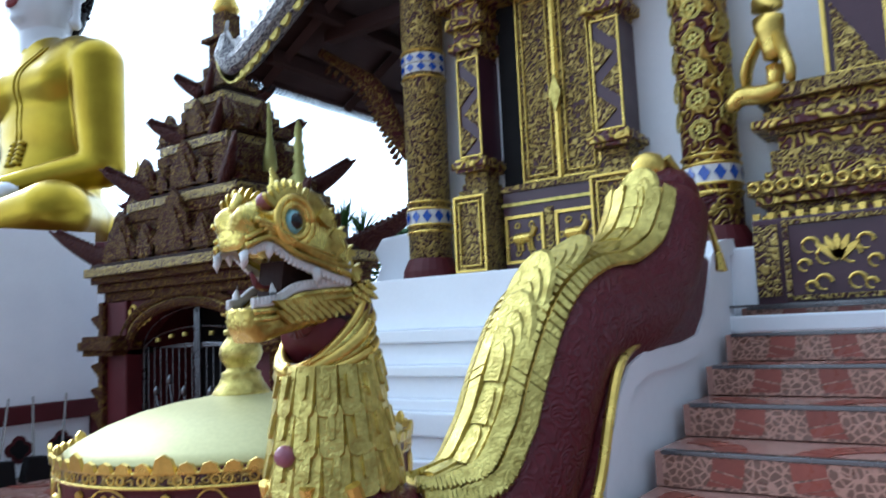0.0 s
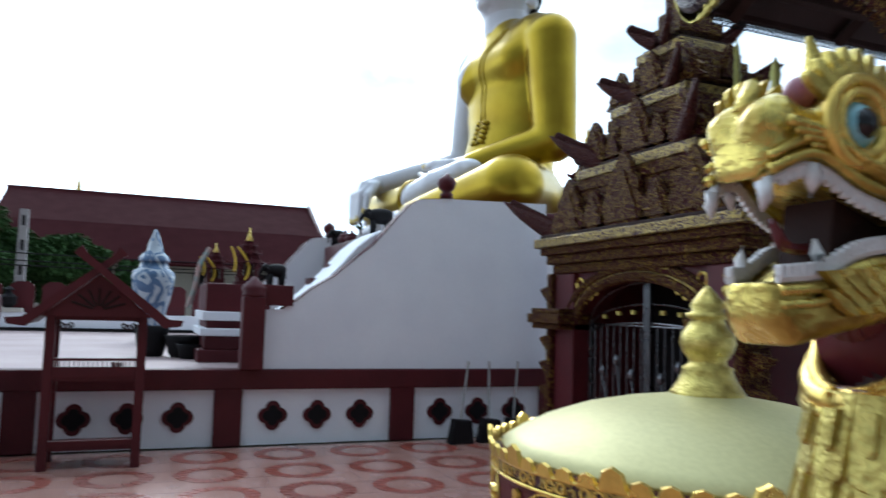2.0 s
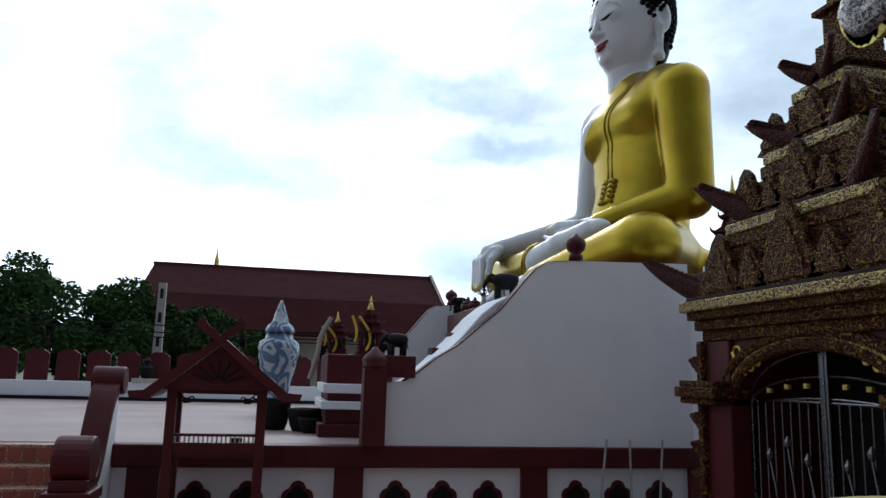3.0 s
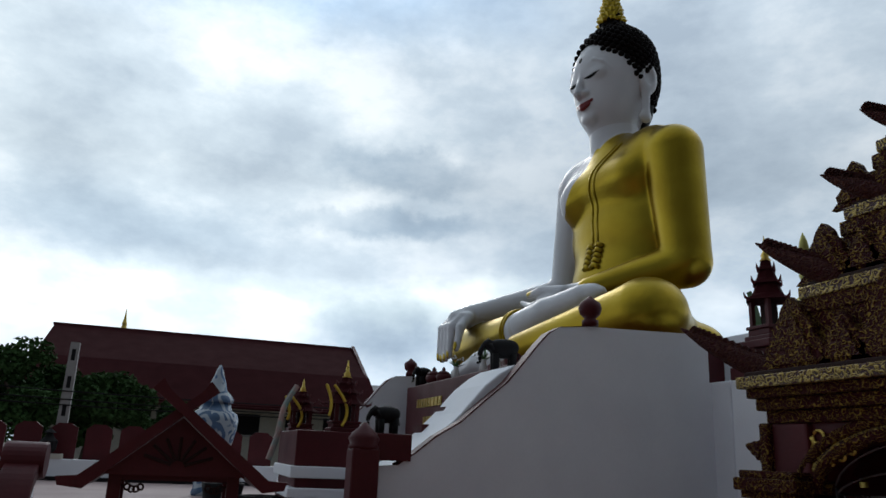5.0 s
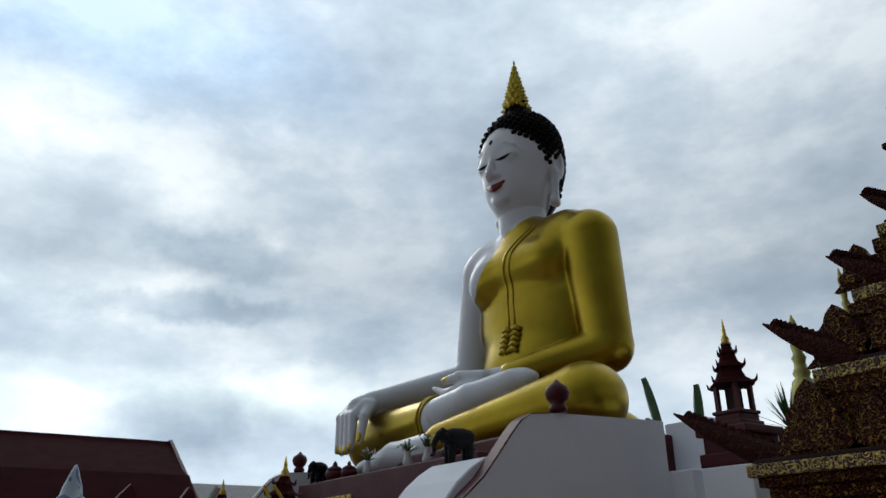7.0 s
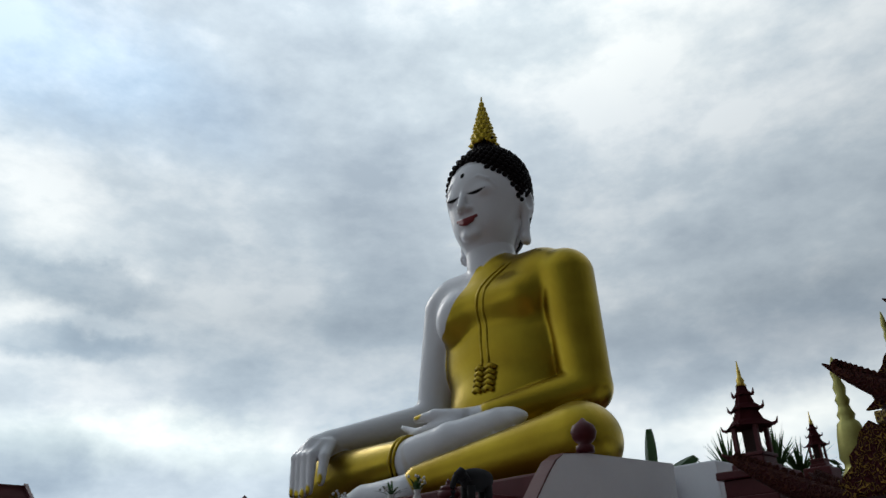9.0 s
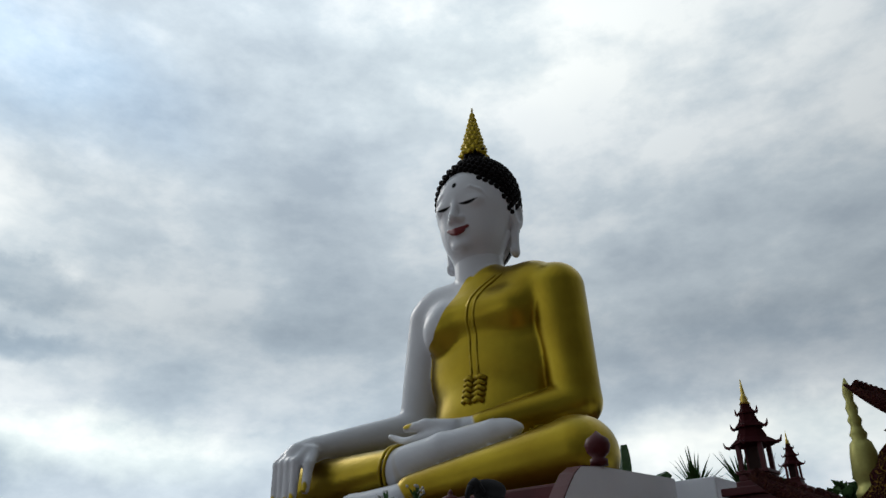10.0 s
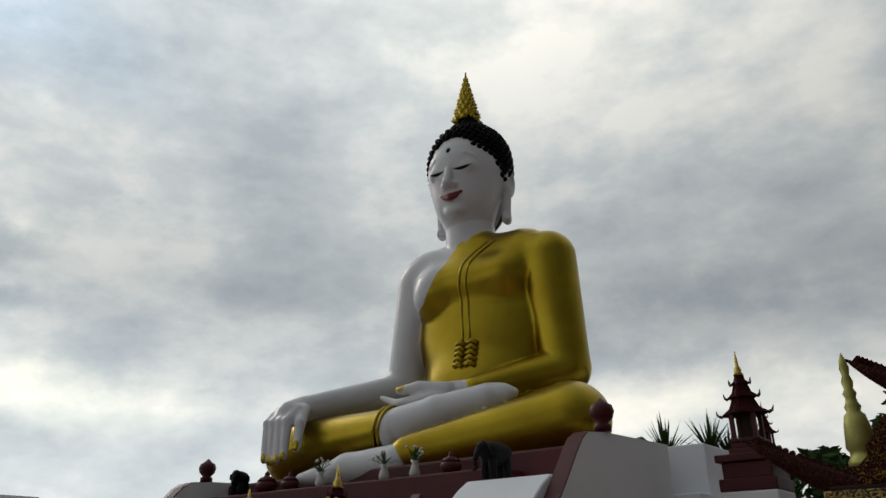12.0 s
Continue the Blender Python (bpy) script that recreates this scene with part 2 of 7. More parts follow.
# real black paint, and also the dark of recesses and holes painted as plates
M_BLACK = material("black_paint_and_shade", (0.012, 0.011, 0.012), 0.7, scale=6, grain=60, bump=0.05, spec=0.15)
M_STEEL = material("polished_steel", (0.17, 0.17, 0.18), 0.28, 1.0, scale=6, grain=80, bump=0.03)


# ---- shaping helpers ----
def part(name, bm, mat, parent=None, label="", smooth=False):
    me = bpy.data.meshes.new(name)
    bm.to_mesh(me)
    bm.free()
    if smooth:
        me.polygons.foreach_set("use_smooth", [True] * len(me.polygons))
    for mm in (mat if isinstance(mat, (list, tuple)) else (mat,)):
        me.materials.append(mm)
    ob = new(name, me)
    if parent:
        ob.parent = parent
    if label:
        ob["label"] = label
    return ob


def pieces(name, bm, mat, parent, label=""):
    """Links every loose piece of a bmesh as a mesh of its own."""
    todo = set(bm.verts)
    while todo:
        stack, isle = [next(v for v in bm.verts if v in todo)], []
        todo.discard(stack[0])
        while stack:
            v = stack.pop()
            isle.append(v)
            for e in v.link_edges:
                w = e.other_vert(v)
                if w in todo:
                    todo.discard(w)
                    stack.append(w)
        one, to = bmesh.new(), {}
        for v in isle:
            to[v] = one.verts.new(v.co)
        for f in {f for v in isle for f in v.link_faces}:
            one.faces.new([to[v] for v in f.verts])
        part(name, one, mat, parent, label)
    bm.free()


def thing(name, at, label, category, group="", kind="", turn=0):
    ob = new(name)
    ob.matrix_basis = pose(*at, 0, 0, turn)
    ob.empty_display_size = 0.1
    return tagged(ob, label, category, group, kind)


def box(bm, x0, x1, y0, y1, z0, z1, bev=0.0):
    g = bmesh.ops.create_cube(bm, size=1.0, matrix=Matrix.Translation(((x0 + x1) / 2, (y0 + y1) / 2, (z0 + z1) / 2)) @ Matrix.Diagonal((x1 - x0, y1 - y0, z1 - z0, 1)))
    if bev:
        es = list({e for v in g["verts"] for e in v.link_edges})
        bmesh.ops.bevel(bm, geom=es, offset=bev, segments=2, affect="EDGES", profile=0.5)
    return bm


def boxed(*a, bev=0.0):
    return box(bmesh.new(), *a, bev=bev)


def lathe(profile, segs=24, bm=None, at=(0, 0, 0), ripple=None):
    """A body of revolution from (radius, height) pairs; ripple(angle, i) scales the radius."""
    bm = bm or bmesh.new()
    rings = []
    for i, (r, z) in enumerate(profile):
        ring = []
        for k in range(segs):
            a = 2 * math.pi * k / segs
            q = r * (ripple(a, i) if ripple else 1)
            ring.append(bm.verts.new((at[0] + q * math.cos(a), at[1] + q * math.sin(a), at[2] + z)))
        rings.append(ring)
    for a, b in zip(rings, rings[1:]):
        for k in range(segs):
            bm.faces.new((a[k], a[(k + 1) % segs], b[(k + 1) % segs], b[k]))
    bm.faces.new(list(reversed(rings[0])))
    bm.faces.new(rings[-1])
    return bm


def tiers(levels, bm=None, at=(0, 0)):
    """Stacked square courses: (half x, half y, z0, z1)."""
    bm = bm or bmesh.new()
    for hx, hy, z0, z1 in levels:
        box(bm, at[0] - hx, at[0] + hx, at[1] - hy, at[1] + hy, z0, z1, min(0.012, (z1 - z0) * 0.2))
    return bm


def slab(outline, thick, axis="x", at=0.0, bm=None, bev=0.0):
    """A plate of an outline, thickened along an axis from at to at + thick."""
    bm = bm or bmesh.new()
    place = {"x": lambda a, b, c: (c, a, b), "y": lambda a, b, c: (a, c, b), "z": lambda a, b, c: (a, b, c)}[axis]
    lo = [bm.verts.new(place(a, b, at)) for a, b in outline]
    hi = [bm.verts.new(place(a, b, at + thick)) for a, b in outline]
    n = len(outline)
    fs = [bm.faces.new(lo), bm.faces.new(list(reversed(hi)))]
    for i in range(n):
        fs.append(bm.faces.new((lo[i], hi[i], hi[(i + 1) % n], lo[(i + 1) % n])))
    bmesh.ops.recalc_face_normals(bm, faces=fs)
    if bev:
        es = [e for f in fs[:2] for e in f.edges]
        bmesh.ops.bevel(bm, geom=es, offset=bev, segments=2, affect="EDGES", profile=0.5)
    return bm


def tube(points, radii, segs=12, bm=None, flat=1.0, up=(0, 0, 1)):
    """A tube along points; radii per point; flat squashes it along its own up."""
    bm = bm or bmesh.new()
    pts = [Vector(p) for p in points]
    if not isinstance(radii, (list, tuple)):
        radii = [radii] * len(pts)
    rings = []
    for i, p in enumerate(pts):
        d = (pts[min(i + 1, len(pts) - 1)] - pts[max(i - 1, 0)]).normalized()
        side = d.cross(Vector(up))
        if side.length < 1e-3:
            side = d.cross(Vector((1, 0, 0)))
        side.normalize()
        top = side.cross(d)
        rings.append([bm.verts.new(p + (side * math.cos(2 * math.pi * k / segs) + top * flat * math.sin(2 * math.pi * k / segs)) * radii[i]) for k in range(segs)])
    for a, b in zip(rings, rings[1:]):
        for k in range(segs):
            bm.faces.new((a[k], b[k], b[(k + 1) % segs], a[(k + 1) % segs]))
    bm.faces.new(rings[0])
    bm.faces.new(list(reversed(rings[-1])))
    bmesh.ops.recalc_face_normals(bm, faces=bm.faces[:])
    return bm


def spline(pts, n):
    """Points along a smooth curve through pts."""
    P = [Vector(p) for p in pts]
    P = [P[0] * 2 - P[1]] + P + [P[-1] * 2 - P[-2]]
    out = []
    for i in range(1, len(P) - 2):
        for k in range(n):
            t = k / n
            a, b, c, d = P[i - 1:i + 3]
            out.append(0.5 * (2 * b + (c - a) * t + (2 * a - 5 * b + 4 * c - d) * t * t + (3 * b - a - 3 * c + d) * t ** 3))
    return out + [P[-2]]


def nets(f, lo, hi, step):
    """The surface where f (of an array of points) is zero, as vertices and quads."""
    ax = [np.arange(a, b + step, step) for a, b in zip(lo, hi)]
    g = np.stack(np.meshgrid(*ax, indexing="ij"), -1).astype(np.float32)
    v = f(g)
    n = np.array(v.shape) - 1
    total, count = np.zeros((*n, 3)), np.zeros(n)
    corner = lambda o: v[o[0]:o[0] + n[0], o[1]:o[1] + n[1], o[2]:o[2] + n[2]]
    for axis in range(3):
        for a in (0, 1):
            for b in (0, 1):
                o = [a, b]
                o.insert(axis, 0)
                p = list(o)
                p[axis] = 1
                v0, v1 = corner(o), corner(p)
                cross = (v0 < 0) != (v1 < 0)
                t = np.where(cross, v0 / np.where(cross, v0 - v1, 1), 0)
                q = np.zeros((*n, 3))
                q[...] = o
                q[..., axis] = t
                total += q * cross[..., None]
                count += cross
    live = count > 0
    index = np.full(n, -1)
    index[live] = np.arange(live.sum())
    cells = np.argwhere(live)
    verts = np.array([a[0] for a in ax]) + (cells + total[live] / count[live][:, None]) * step
    faces = []
    for axis in range(3):
        b, c = [(1, 2), (2, 0), (0, 1)][axis]
        sl0, sl1 = [slice(0, None)] * 3, [slice(0, None)] * 3
        sl0[axis], sl1[axis] = slice(0, -1), slice(1, None)
        i0, i1 = v[tuple(sl0)] < 0, v[tuple(sl1)] < 0
        e = np.argwhere(i0 != i1)
        e = e[(e[:, b] > 0) & (e[:, c] > 0) & (e[:, b] < n[b]) & (e[:, c] < n[c])]
        eb, ec = np.eye(3, dtype=int)[b], np.eye(3, dtype=int)[c]
        quad = np.stack([index[tuple((e + d).T)] for d in (-eb - ec, -ec, 0 * eb, -eb)], 1)
        flip = ~i0[tuple(e.T)]
        quad[flip] = quad[flip][:, ::-1]
        faces.append(quad)
    return verts, np.concatenate(faces)


def f_ball(g, c, r):
    q = (g - np.array(c, np.float32)) / np.array(r, np.float32)
    k = np.sqrt((q * q).sum(-1))
    return (k - 1) * min(r)


def f_limb(g, a, b, ra, rb):
    a, b = np.array(a, np.float32), np.array(b, np.float32)
    d = b - a
    t = np.clip(((g - a) @ d) / (d @ d), 0, 1)
    return np.sqrt((((g - a) - t[..., None] * d) ** 2).sum(-1)) - (ra + (rb - ra) * t)


def blend(items, k):
    out = items[0]
    for i in items[1:]:
        h = np.clip(0.5 + 0.5 * (out - i) / k, 0, 1)
        out = out + (i - out) * h - k * h * (1 - h)
    return out


def mesh_of(name, verts, faces):
    me = bpy.data.meshes.new(name)
    me.from_pydata(verts.tolist() if hasattr(verts, "tolist") else verts, [], faces.tolist() if hasattr(faces, "tolist") else faces)
    return me


# ==== PLACE ====
# ---- ground, court and terrace ----
ground = part("ground", boxed(-400, 400, -400, 400, -0.6, -0.02), M_EARTH)
tagged(ground, "bare earth ground reaching the horizon", "ground", kind="structure")
court = part("court_floor", boxed(-9.9, 6, -9, 9, -0.02, 0.0), M_TILE)
tagged(court, "pink tiled courtyard floor with brick-red rings", "floor", kind="structure")
terrace = part("terrace_floor", boxed(-40, -10.15, -14, 14, -0.02, 0.9), M_GREYTILE)
tagged(terrace, "raised terrace paved with pale grey tiles", "floor", kind="structure")

# ---- vihara: plinth, wall, stairs ----
FACE_Y = 5.3
plinth = thing("vihara_plinth", (0, 0, 0), "white moulded plinth of the temple hall", "plinth", kind="structure")
for z0, z1, out in ((0.0, 0.42, 0.42), (0.42, 0.62, 0.34), (0.62, 0.80, 0.26), (0.80, 0.99, 0.30), (0.99, 1.08, 0.24), (1.08, 1.26, 0.17), (1.26, 1.35, 0.22),
                    (1.35, 1.53, 0.12), (1.53, 1.64, 0.17), (1.64, 2.08, 0.04)):
    part("course", boxed(-4.72 - out * 0.3, 4.0, 5.08 - out, 16, z0, z1, bev=0.015), M_WHITE, plinth)
wall = part("wall_front", boxed(-4.0, 4.0, 5.55, 5.8, 2.08, 7.0), M_WHITE)
tagged(wall, "white plastered front wall of the temple hall", "wall", kind="structure")
wall2 = part("wall_side", boxed(-4.0, -3.7, 5.8, 16, 2.08, 6.2), M_WHITE)
tagged(wall2, "white plastered side wall of the temple hall", "wall", kind="structure")

RISE, RUN, STEP_Y = 0.1535, 0.435, 0.65
stairs = thing("stairs", (0, 0, 0), "tiled steps up to the temple door", "stairs", kind="structure")
for i in range(11):
    y0 = STEP_Y + RUN * i
    part("step", boxed(-1.20, 2.6, y0, 5.4, RISE * i, RISE * (i + 1) - 0.004, bev=0.004), M_TILE, stairs)

# ---- terrace wall with quatrefoil panels ----
fence = thing("terrace_wall", (-10, 0, 0), "maroon and white retaining wall with quatrefoil openings", "wall", kind="structure")
part("body", boxed(-0.16, -0.04, -0.95, 6.5, 0.0, 0.88), M_WHITE, fence)
part("cap_rail", boxed(-0.2, 0.04, -0.95, 6.5, 0.66, 0.9, bev=0.02), M_MAROON, fence)
part("body", boxed(-0.16, -0.04, -9, -3.3, 0.0, 0.88), M_WHITE, fence)
part("cap_rail", boxed(-0.2, 0.04, -9, -3.3, 0.66, 0.9, bev=0.02), M_MAROON, fence)


def quatrefoil(r, c=(0.0, 0.0), n=40):
    out = []
    for k in range(n):
        a = 2 * math.pi * k / n
        q = r * (0.78 + 0.28 * abs(math.cos(2 * a)))
        out.append((c[0] + q * math.cos(a), c[1] + q * math.sin(a)))
    return out


for i in range(-1, 3):
    for k in range(3):
        y, z = 2.06 + 0.54 * k + 2.16 * i, 0.345
        if y > -0.7:
            part("quatrefoil_frame", slab(quatrefoil(0.165, (y, z)), 0.022, "x", -0.042), M_MAROON, fence)
            # flat black plate painted for the shade inside the opening; nothing is cut through
            part("quatrefoil_shade", slab(quatrefoil(0.115, (y, z)), 0.004, "x", -0.019), M_BLACK, fence)
for i in range(-1, 3):
    y = 1.53 + 2.16 * i
    part("post", boxed(-0.2, 0.03, y - 0.16, y + 0.16, 0.0, 0.67, bev=0.01), M_MAROON, fence)

# ---- stair flank wall of the great statue ----
S = [(1.88, 0.9), (1.88, 1.6), (2.12, 1.62), (2.3, 1.74), (2.5, 1.9), (2.75, 2.05), (3.0, 2.27), (3.25, 2.48), (3.42, 2.68), (3.6, 2.9), (3.72, 3.03), (3.84, 3.11), (4.2, 3.15), (5.75, 3.2), (5.75, 2.65), (7.5, 2.65), (7.5, 0.9)]
flank = part("stair_flank_wall", slab(S, -0.16, "x", -10.02), M_WHITE)
tagged(flank, "white curved flank wall of the statue's stair", "wall", kind="structure")
for x in (-10.016, -16.596):
    top = S[2:13]
    coping = part("flank_coping", slab(top + [(y + 0.012, z + 0.008) if z > 3.1 else (y - 0.012, z + 0.01) for y, z in reversed(top)], -0.168, "x", x), M_MAROON)
    tagged(coping, "maroon painted coping of the curved flank wall", "trim", kind="structure")
flank2 = part("stair_flank_wall", slab(S, -0.3, "x", -16.6), M_WHITE)
tagged(flank2, "white curved flank wall of the statue's stair", "wall", kind="structure")
pedestal = part("statue_pedestal", boxed(-16.6, -10.3, 4.5, 11, 0.9, 3.12, bev=0.03), M_MAROON)
tagged(pedestal, "maroon pedestal of the seated statue", "pedestal", kind="structure")

# ---- seated statue ----
def statue():
    # torso and limbs, seat at z = 0, facing -y
    def torso(g):
        return blend([f_ball(g, (0.06, -0.04, 2.3), (1.12, 0.58, 1.1)), f_limb(g, (-0.50, -0.26, 3.08), (0.62, -0.24, 3.10), 0.44, 0.42), f_ball(g, (-0.62, -0.36, 2.94), (0.36, 0.36, 0.36)), f_limb(g, (-1.05, 0.0, 3.38), (1.08, 0.0, 3.4), 0.44, 0.44),
                      f_ball(g, (0.05, -0.02, 1.3), (1.02, 0.76, 0.95)), f_limb(g, (0, 0, 3.4), (0, 0, 3.75), 0.5, 0.42), f_limb(g, (-0.85, 0, 3.58), (0.85, 0, 3.6), 0.36, 0.36)], 0.2)

    def neck(g):
        return f_limb(g, (-0.08, 0, 3.5), (-0.14, -0.02, 4.4), 0.45, 0.42)

    def arm_l(g):
        return blend([f_limb(g, (1.27, 0, 3.36), (1.45, 0.0, 1.55), 0.46, 0.37), f_limb(g, (1.44, -0.02, 1.5), (0.42, -1.02, 1.14), 0.36, 0.2)], 0.08)

    def arm_r(g):
        return blend([f_limb(g, (-1.14, 0, 3.34), (-1.38, -0.1, 1.6), 0.40, 0.31), f_limb(g, (-1.38, -0.1, 1.5), (-2.33, -1.5, 1.08), 0.31, 0.2)], 0.1)

    def hand_l(g):
        f = [f_limb(g, (0.45, -1.02, 1.13), (0.0, -1.18, 1.08), 0.17, 0.19), f_ball(g, (-0.12, -1.22, 1.03), (0.34, 0.27, 0.13))]
        for i in range(4):
            y = -1.40 + i * 0.125
            f.append(blend([f_limb(g, (-0.25, y, 1.02), (-0.68, y + 0.03, 0.99), 0.085, 0.075), f_limb(g, (-0.68, y + 0.03, 0.99), (-1.04 + 0.05 * abs(i - 1.3), y + 0.06, 1.12), 0.073, 0.045)], 0.03))
        f.append(blend([f_limb(g, (0.12, -1.3, 1.14), (-0.28, -1.43, 1.19), 0.10, 0.085), f_limb(g, (-0.28, -1.43, 1.19), (-0.60, -1.45, 1.17), 0.08, 0.06)], 0.03))
        return blend(f, 0.04)

    def hand_r(g):
        f = [f_limb(g, (-2.33, -1.5, 1.08), (-2.36, -1.82, 0.96), 0.21, 0.19)]
        for i in range(4):
            x = -2.58 + i * 0.125
            f.append(blend([f_limb(g, (x + 0.02, -1.82, 1.0), (x, -2.02, 0.80), 0.088, 0.08), f_limb(g, (x, -2.02, 0.80), (x + 0.02, -2.07, 0.20 + 0.04 * abs(i - 1.4)), 0.078, 0.055)], 0.03))
        f.append(blend([f_limb(g, (-2.16, -1.72, 1.0), (-2.02, -1.95, 0.76), 0.10, 0.085), f_limb(g, (-2.02, -1.95, 0.76), (-1.96, -2.05, 0.38), 0.08, 0.06)], 0.03))
        return blend(f, 0.04)

    def legs(g):
        return blend([f_limb(g, (0.6, 0.1, 0.6), (1.95, -1.2, 0.52), 0.62, 0.50), f_limb(g, (-0.6, 0.1, 0.6), (-2.68, -1.1, 0.48), 0.62, 0.54),
                      f_limb(g, (1.95, -1.35, 0.48), (-0.1, -1.92, 0.16), 0.48, 0.27), f_limb(g, (-2.68, -1.2, 0.46), (-0.5, -1.62, 0.58), 0.50, 0.30),
                      f_ball(g, (0, -0.5, 0.3), (1.6, 1.2, 0.45)), f_ball(g, (0, 0.5, 0.4), (1.5, 0.7, 0.5))], 0.10)

    def feet(g):
        upper = blend([f_limb(g, (-0.55, -1.64, 0.57), (0.15, -1.60, 0.74), 0.295, 0.24), f_limb(g, (0.15, -1.60, 0.74), (0.85, -1.50, 0.88), 0.24, 0.20), f_ball(g, (1.0, -1.46, 0.92), (0.26, 0.15, 0.16)), f_limb(g, (1.0, -1.46, 0.93), (1.24, -1.42, 0.93), 0.10, 0.05)], 0.07)
        lower = blend([f_limb(g, (-0.25, -2.0, 0.06), (-1.0, -2.08, 0.02), 0.25, 0.21), f_limb(g, (-1.0, -2.08, 0.02), (-1.75, -2.14, -0.08), 0.2, 0.10)], 0.08)
        return np.minimum(upper, lower)

    def body(g):
        return np.minimum(np.minimum(blend([np.minimum(torso(g), neck(g)), arm_l(g), arm_r(g)], 0.045), blend([legs(g), torso(g)], 0.12)), np.minimum(np.minimum(hand_l(g), hand_r(g)), feet(g)))

    def diag(p):            # > 0 on the robed side of the hem that crosses the chest
        x, z = p[..., 0], p[..., 2]
        edge = np.interp(z, [2.62, 2.68, 2.74, 3.0, 3.4, 3.7, 4.0], [-1.6, -0.85, -0.66, -0.50, -0.34, -0.2, 0.1])
        return x - edge

    vb, fb = nets(body, (-3.4, -2.6, -0.35), (2.8, 1.4, 4.3), 0.036)
    t, dg = torso(vb), diag(vb)
    nails = [f_ball(vb, (-2.56 + 0.125 * i, -2.12, 0.22 + 0.04 * abs(i - 1.4)), (0.055, 0.06, 0.085)) for i in range(4)] + [f_ball(vb, (-1.955, -2.10, 0.42), (0.06, 0.06, 0.10)), f_ball(vb, (-0.57, -1.49, 1.20), (0.10, 0.05, 0.06))]
    gold = np.minimum.reduce([np.maximum(t, -dg), arm_l(vb), legs(vb)] + nails)
    white = np.minimum.reduce([np.maximum(t, dg), neck(vb) + (vb[:, 2] < 3.78) * 0.1, arm_r(vb), hand_l(vb), hand_r(vb), feet(vb)])
    robe_b = white - gold

    # head
    def skin(g):
        gx = np.abs(g[..., 0])
        m = np.stack([gx, g[..., 1], g[..., 2]], -1)
        f = blend([f_ball(g, (0, 0.0, 5.25), (0.72, 0.75, 0.84)), f_ball(g, (0, -0.13, 4.70), (0.55, 0.54, 0.56)), f_limb(g, (0, 0.0, 3.9), (0, 0.0, 4.6), 0.42, 0.42)], 0.16)
        f = blend([f, f_limb(g, (0, -0.67, 5.24), (0, -0.80, 4.79), 0.04, 0.075), f_ball(m, (0.085, -0.69, 4.79), (0.075, 0.08, 0.06))], 0.045)
        f = blend([f, f_limb(m, (0.045, -0.70, 5.16), (0.13, -0.70, 5.31), 0.035, 0.032), f_limb(m, (0.13, -0.70, 5.31), (0.29, -0.66, 5.37), 0.032, 0.028), f_limb(m, (0.29, -0.67, 5.37), (0.44, -0.59, 5.29), 0.032, 0.028), f_limb(m, (0.44, -0.59, 5.29), (0.54, -0.48, 5.15), 0.028, 0.014)], 0.015)
        f = blend([f, f_ball(m, (0.27, -0.585, 5.11), (0.18, 0.11, 0.11)), f_ball(g, (0, -0.55, 4.37), (0.17, 0.10, 0.11))], 0.07)
        f = blend([f, f_limb(m, (0.68, 0.15, 4.85), (0.655, 0.14, 4.32), 0.07, 0.075), f_ball(m, (0.655, 0.14, 4.33), (0.07, 0.13, 0.11)), f_ball(m, (0.70, 0.19, 5.06), (0.085, 0.19, 0.31))], 0.035)
        return np.maximum(f, -f_ball(m, (0.77, 0.16, 5.08), (0.06, 0.10, 0.19)))

    def lips(g):
        gx = np.abs(g[..., 0])
        m = np.stack([gx, g[..., 1], g[..., 2]], -1)
        return np.minimum(f_limb(m, (0.0, -0.71, 4.585), (0.20, -0.645, 4.64), 0.04, 0.022), f_limb(m, (0.0, -0.70, 4.53), (0.14, -0.665, 4.575), 0.042, 0.024))

    def hair(g):
        f = blend([f_ball(g, (0, 0.06, 5.5), (0.75, 0.72, 0.78)), f_ball(g, (0, 0.10, 5.2), (0.72, 0.72, 0.72)), f_ball(g, (0, 0.22, 4.75), (0.56, 0.52, 0.6)), f_limb(g, (0, 0.04, 5.92), (0, 0.02, 6.44), 0.43, 0.2)], 0.10)
        x, y, z = g[..., 0], g[..., 1], g[..., 2]
        line = np.interp(np.abs(x), [0, 0.22, 0.36, 0.46, 0.54, 0.60], [5.77, 5.75, 5.62, 5.40, 5.14, 5.02])
        cut = np.where(y < 0.06, line - z, np.where(y < 0.30, 5.16 - z, -1.0)) * 0.7
        return np.maximum(f, np.maximum(cut, 4.2 - z))

    def head(g):
        return np.minimum(np.minimum(skin(g), hair(g)), lips(g))

    vh, fh = nets(head, (-1.0, -1.1, 3.95), (1.0, 1.1, 6.75), 0.022)
    hair_h = np.minimum(skin(vh), lips(vh)) - hair(vh)
    lip_h = np.minimum(skin(vh), hair(vh)) - lips(vh)
    gx = np.abs(vh[:, 0])
    # eyes: a dark lid line and a round mark on the brow
    lid = np.maximum(np.abs(vh[:, 2] - (5.055 + 0.10 * (gx - 0.25) + 0.04 * ((gx - 0.25) / 0.18) ** 2)) - 0.027 * (1.05 - ((gx - 0.25) / 0.18) ** 2), np.abs(gx - 0.25) - 0.175)
    mark = np.sqrt(vh[:, 0] ** 2 + ((vh[:, 2] - 5.46) * 0.8) ** 2) - 0.045
    dark_h = np.where(vh[:, 1] < -0.3, -np.minimum(lid, mark), -1.0)
    shift = np.array((-0.14, 0.0, 0.0))
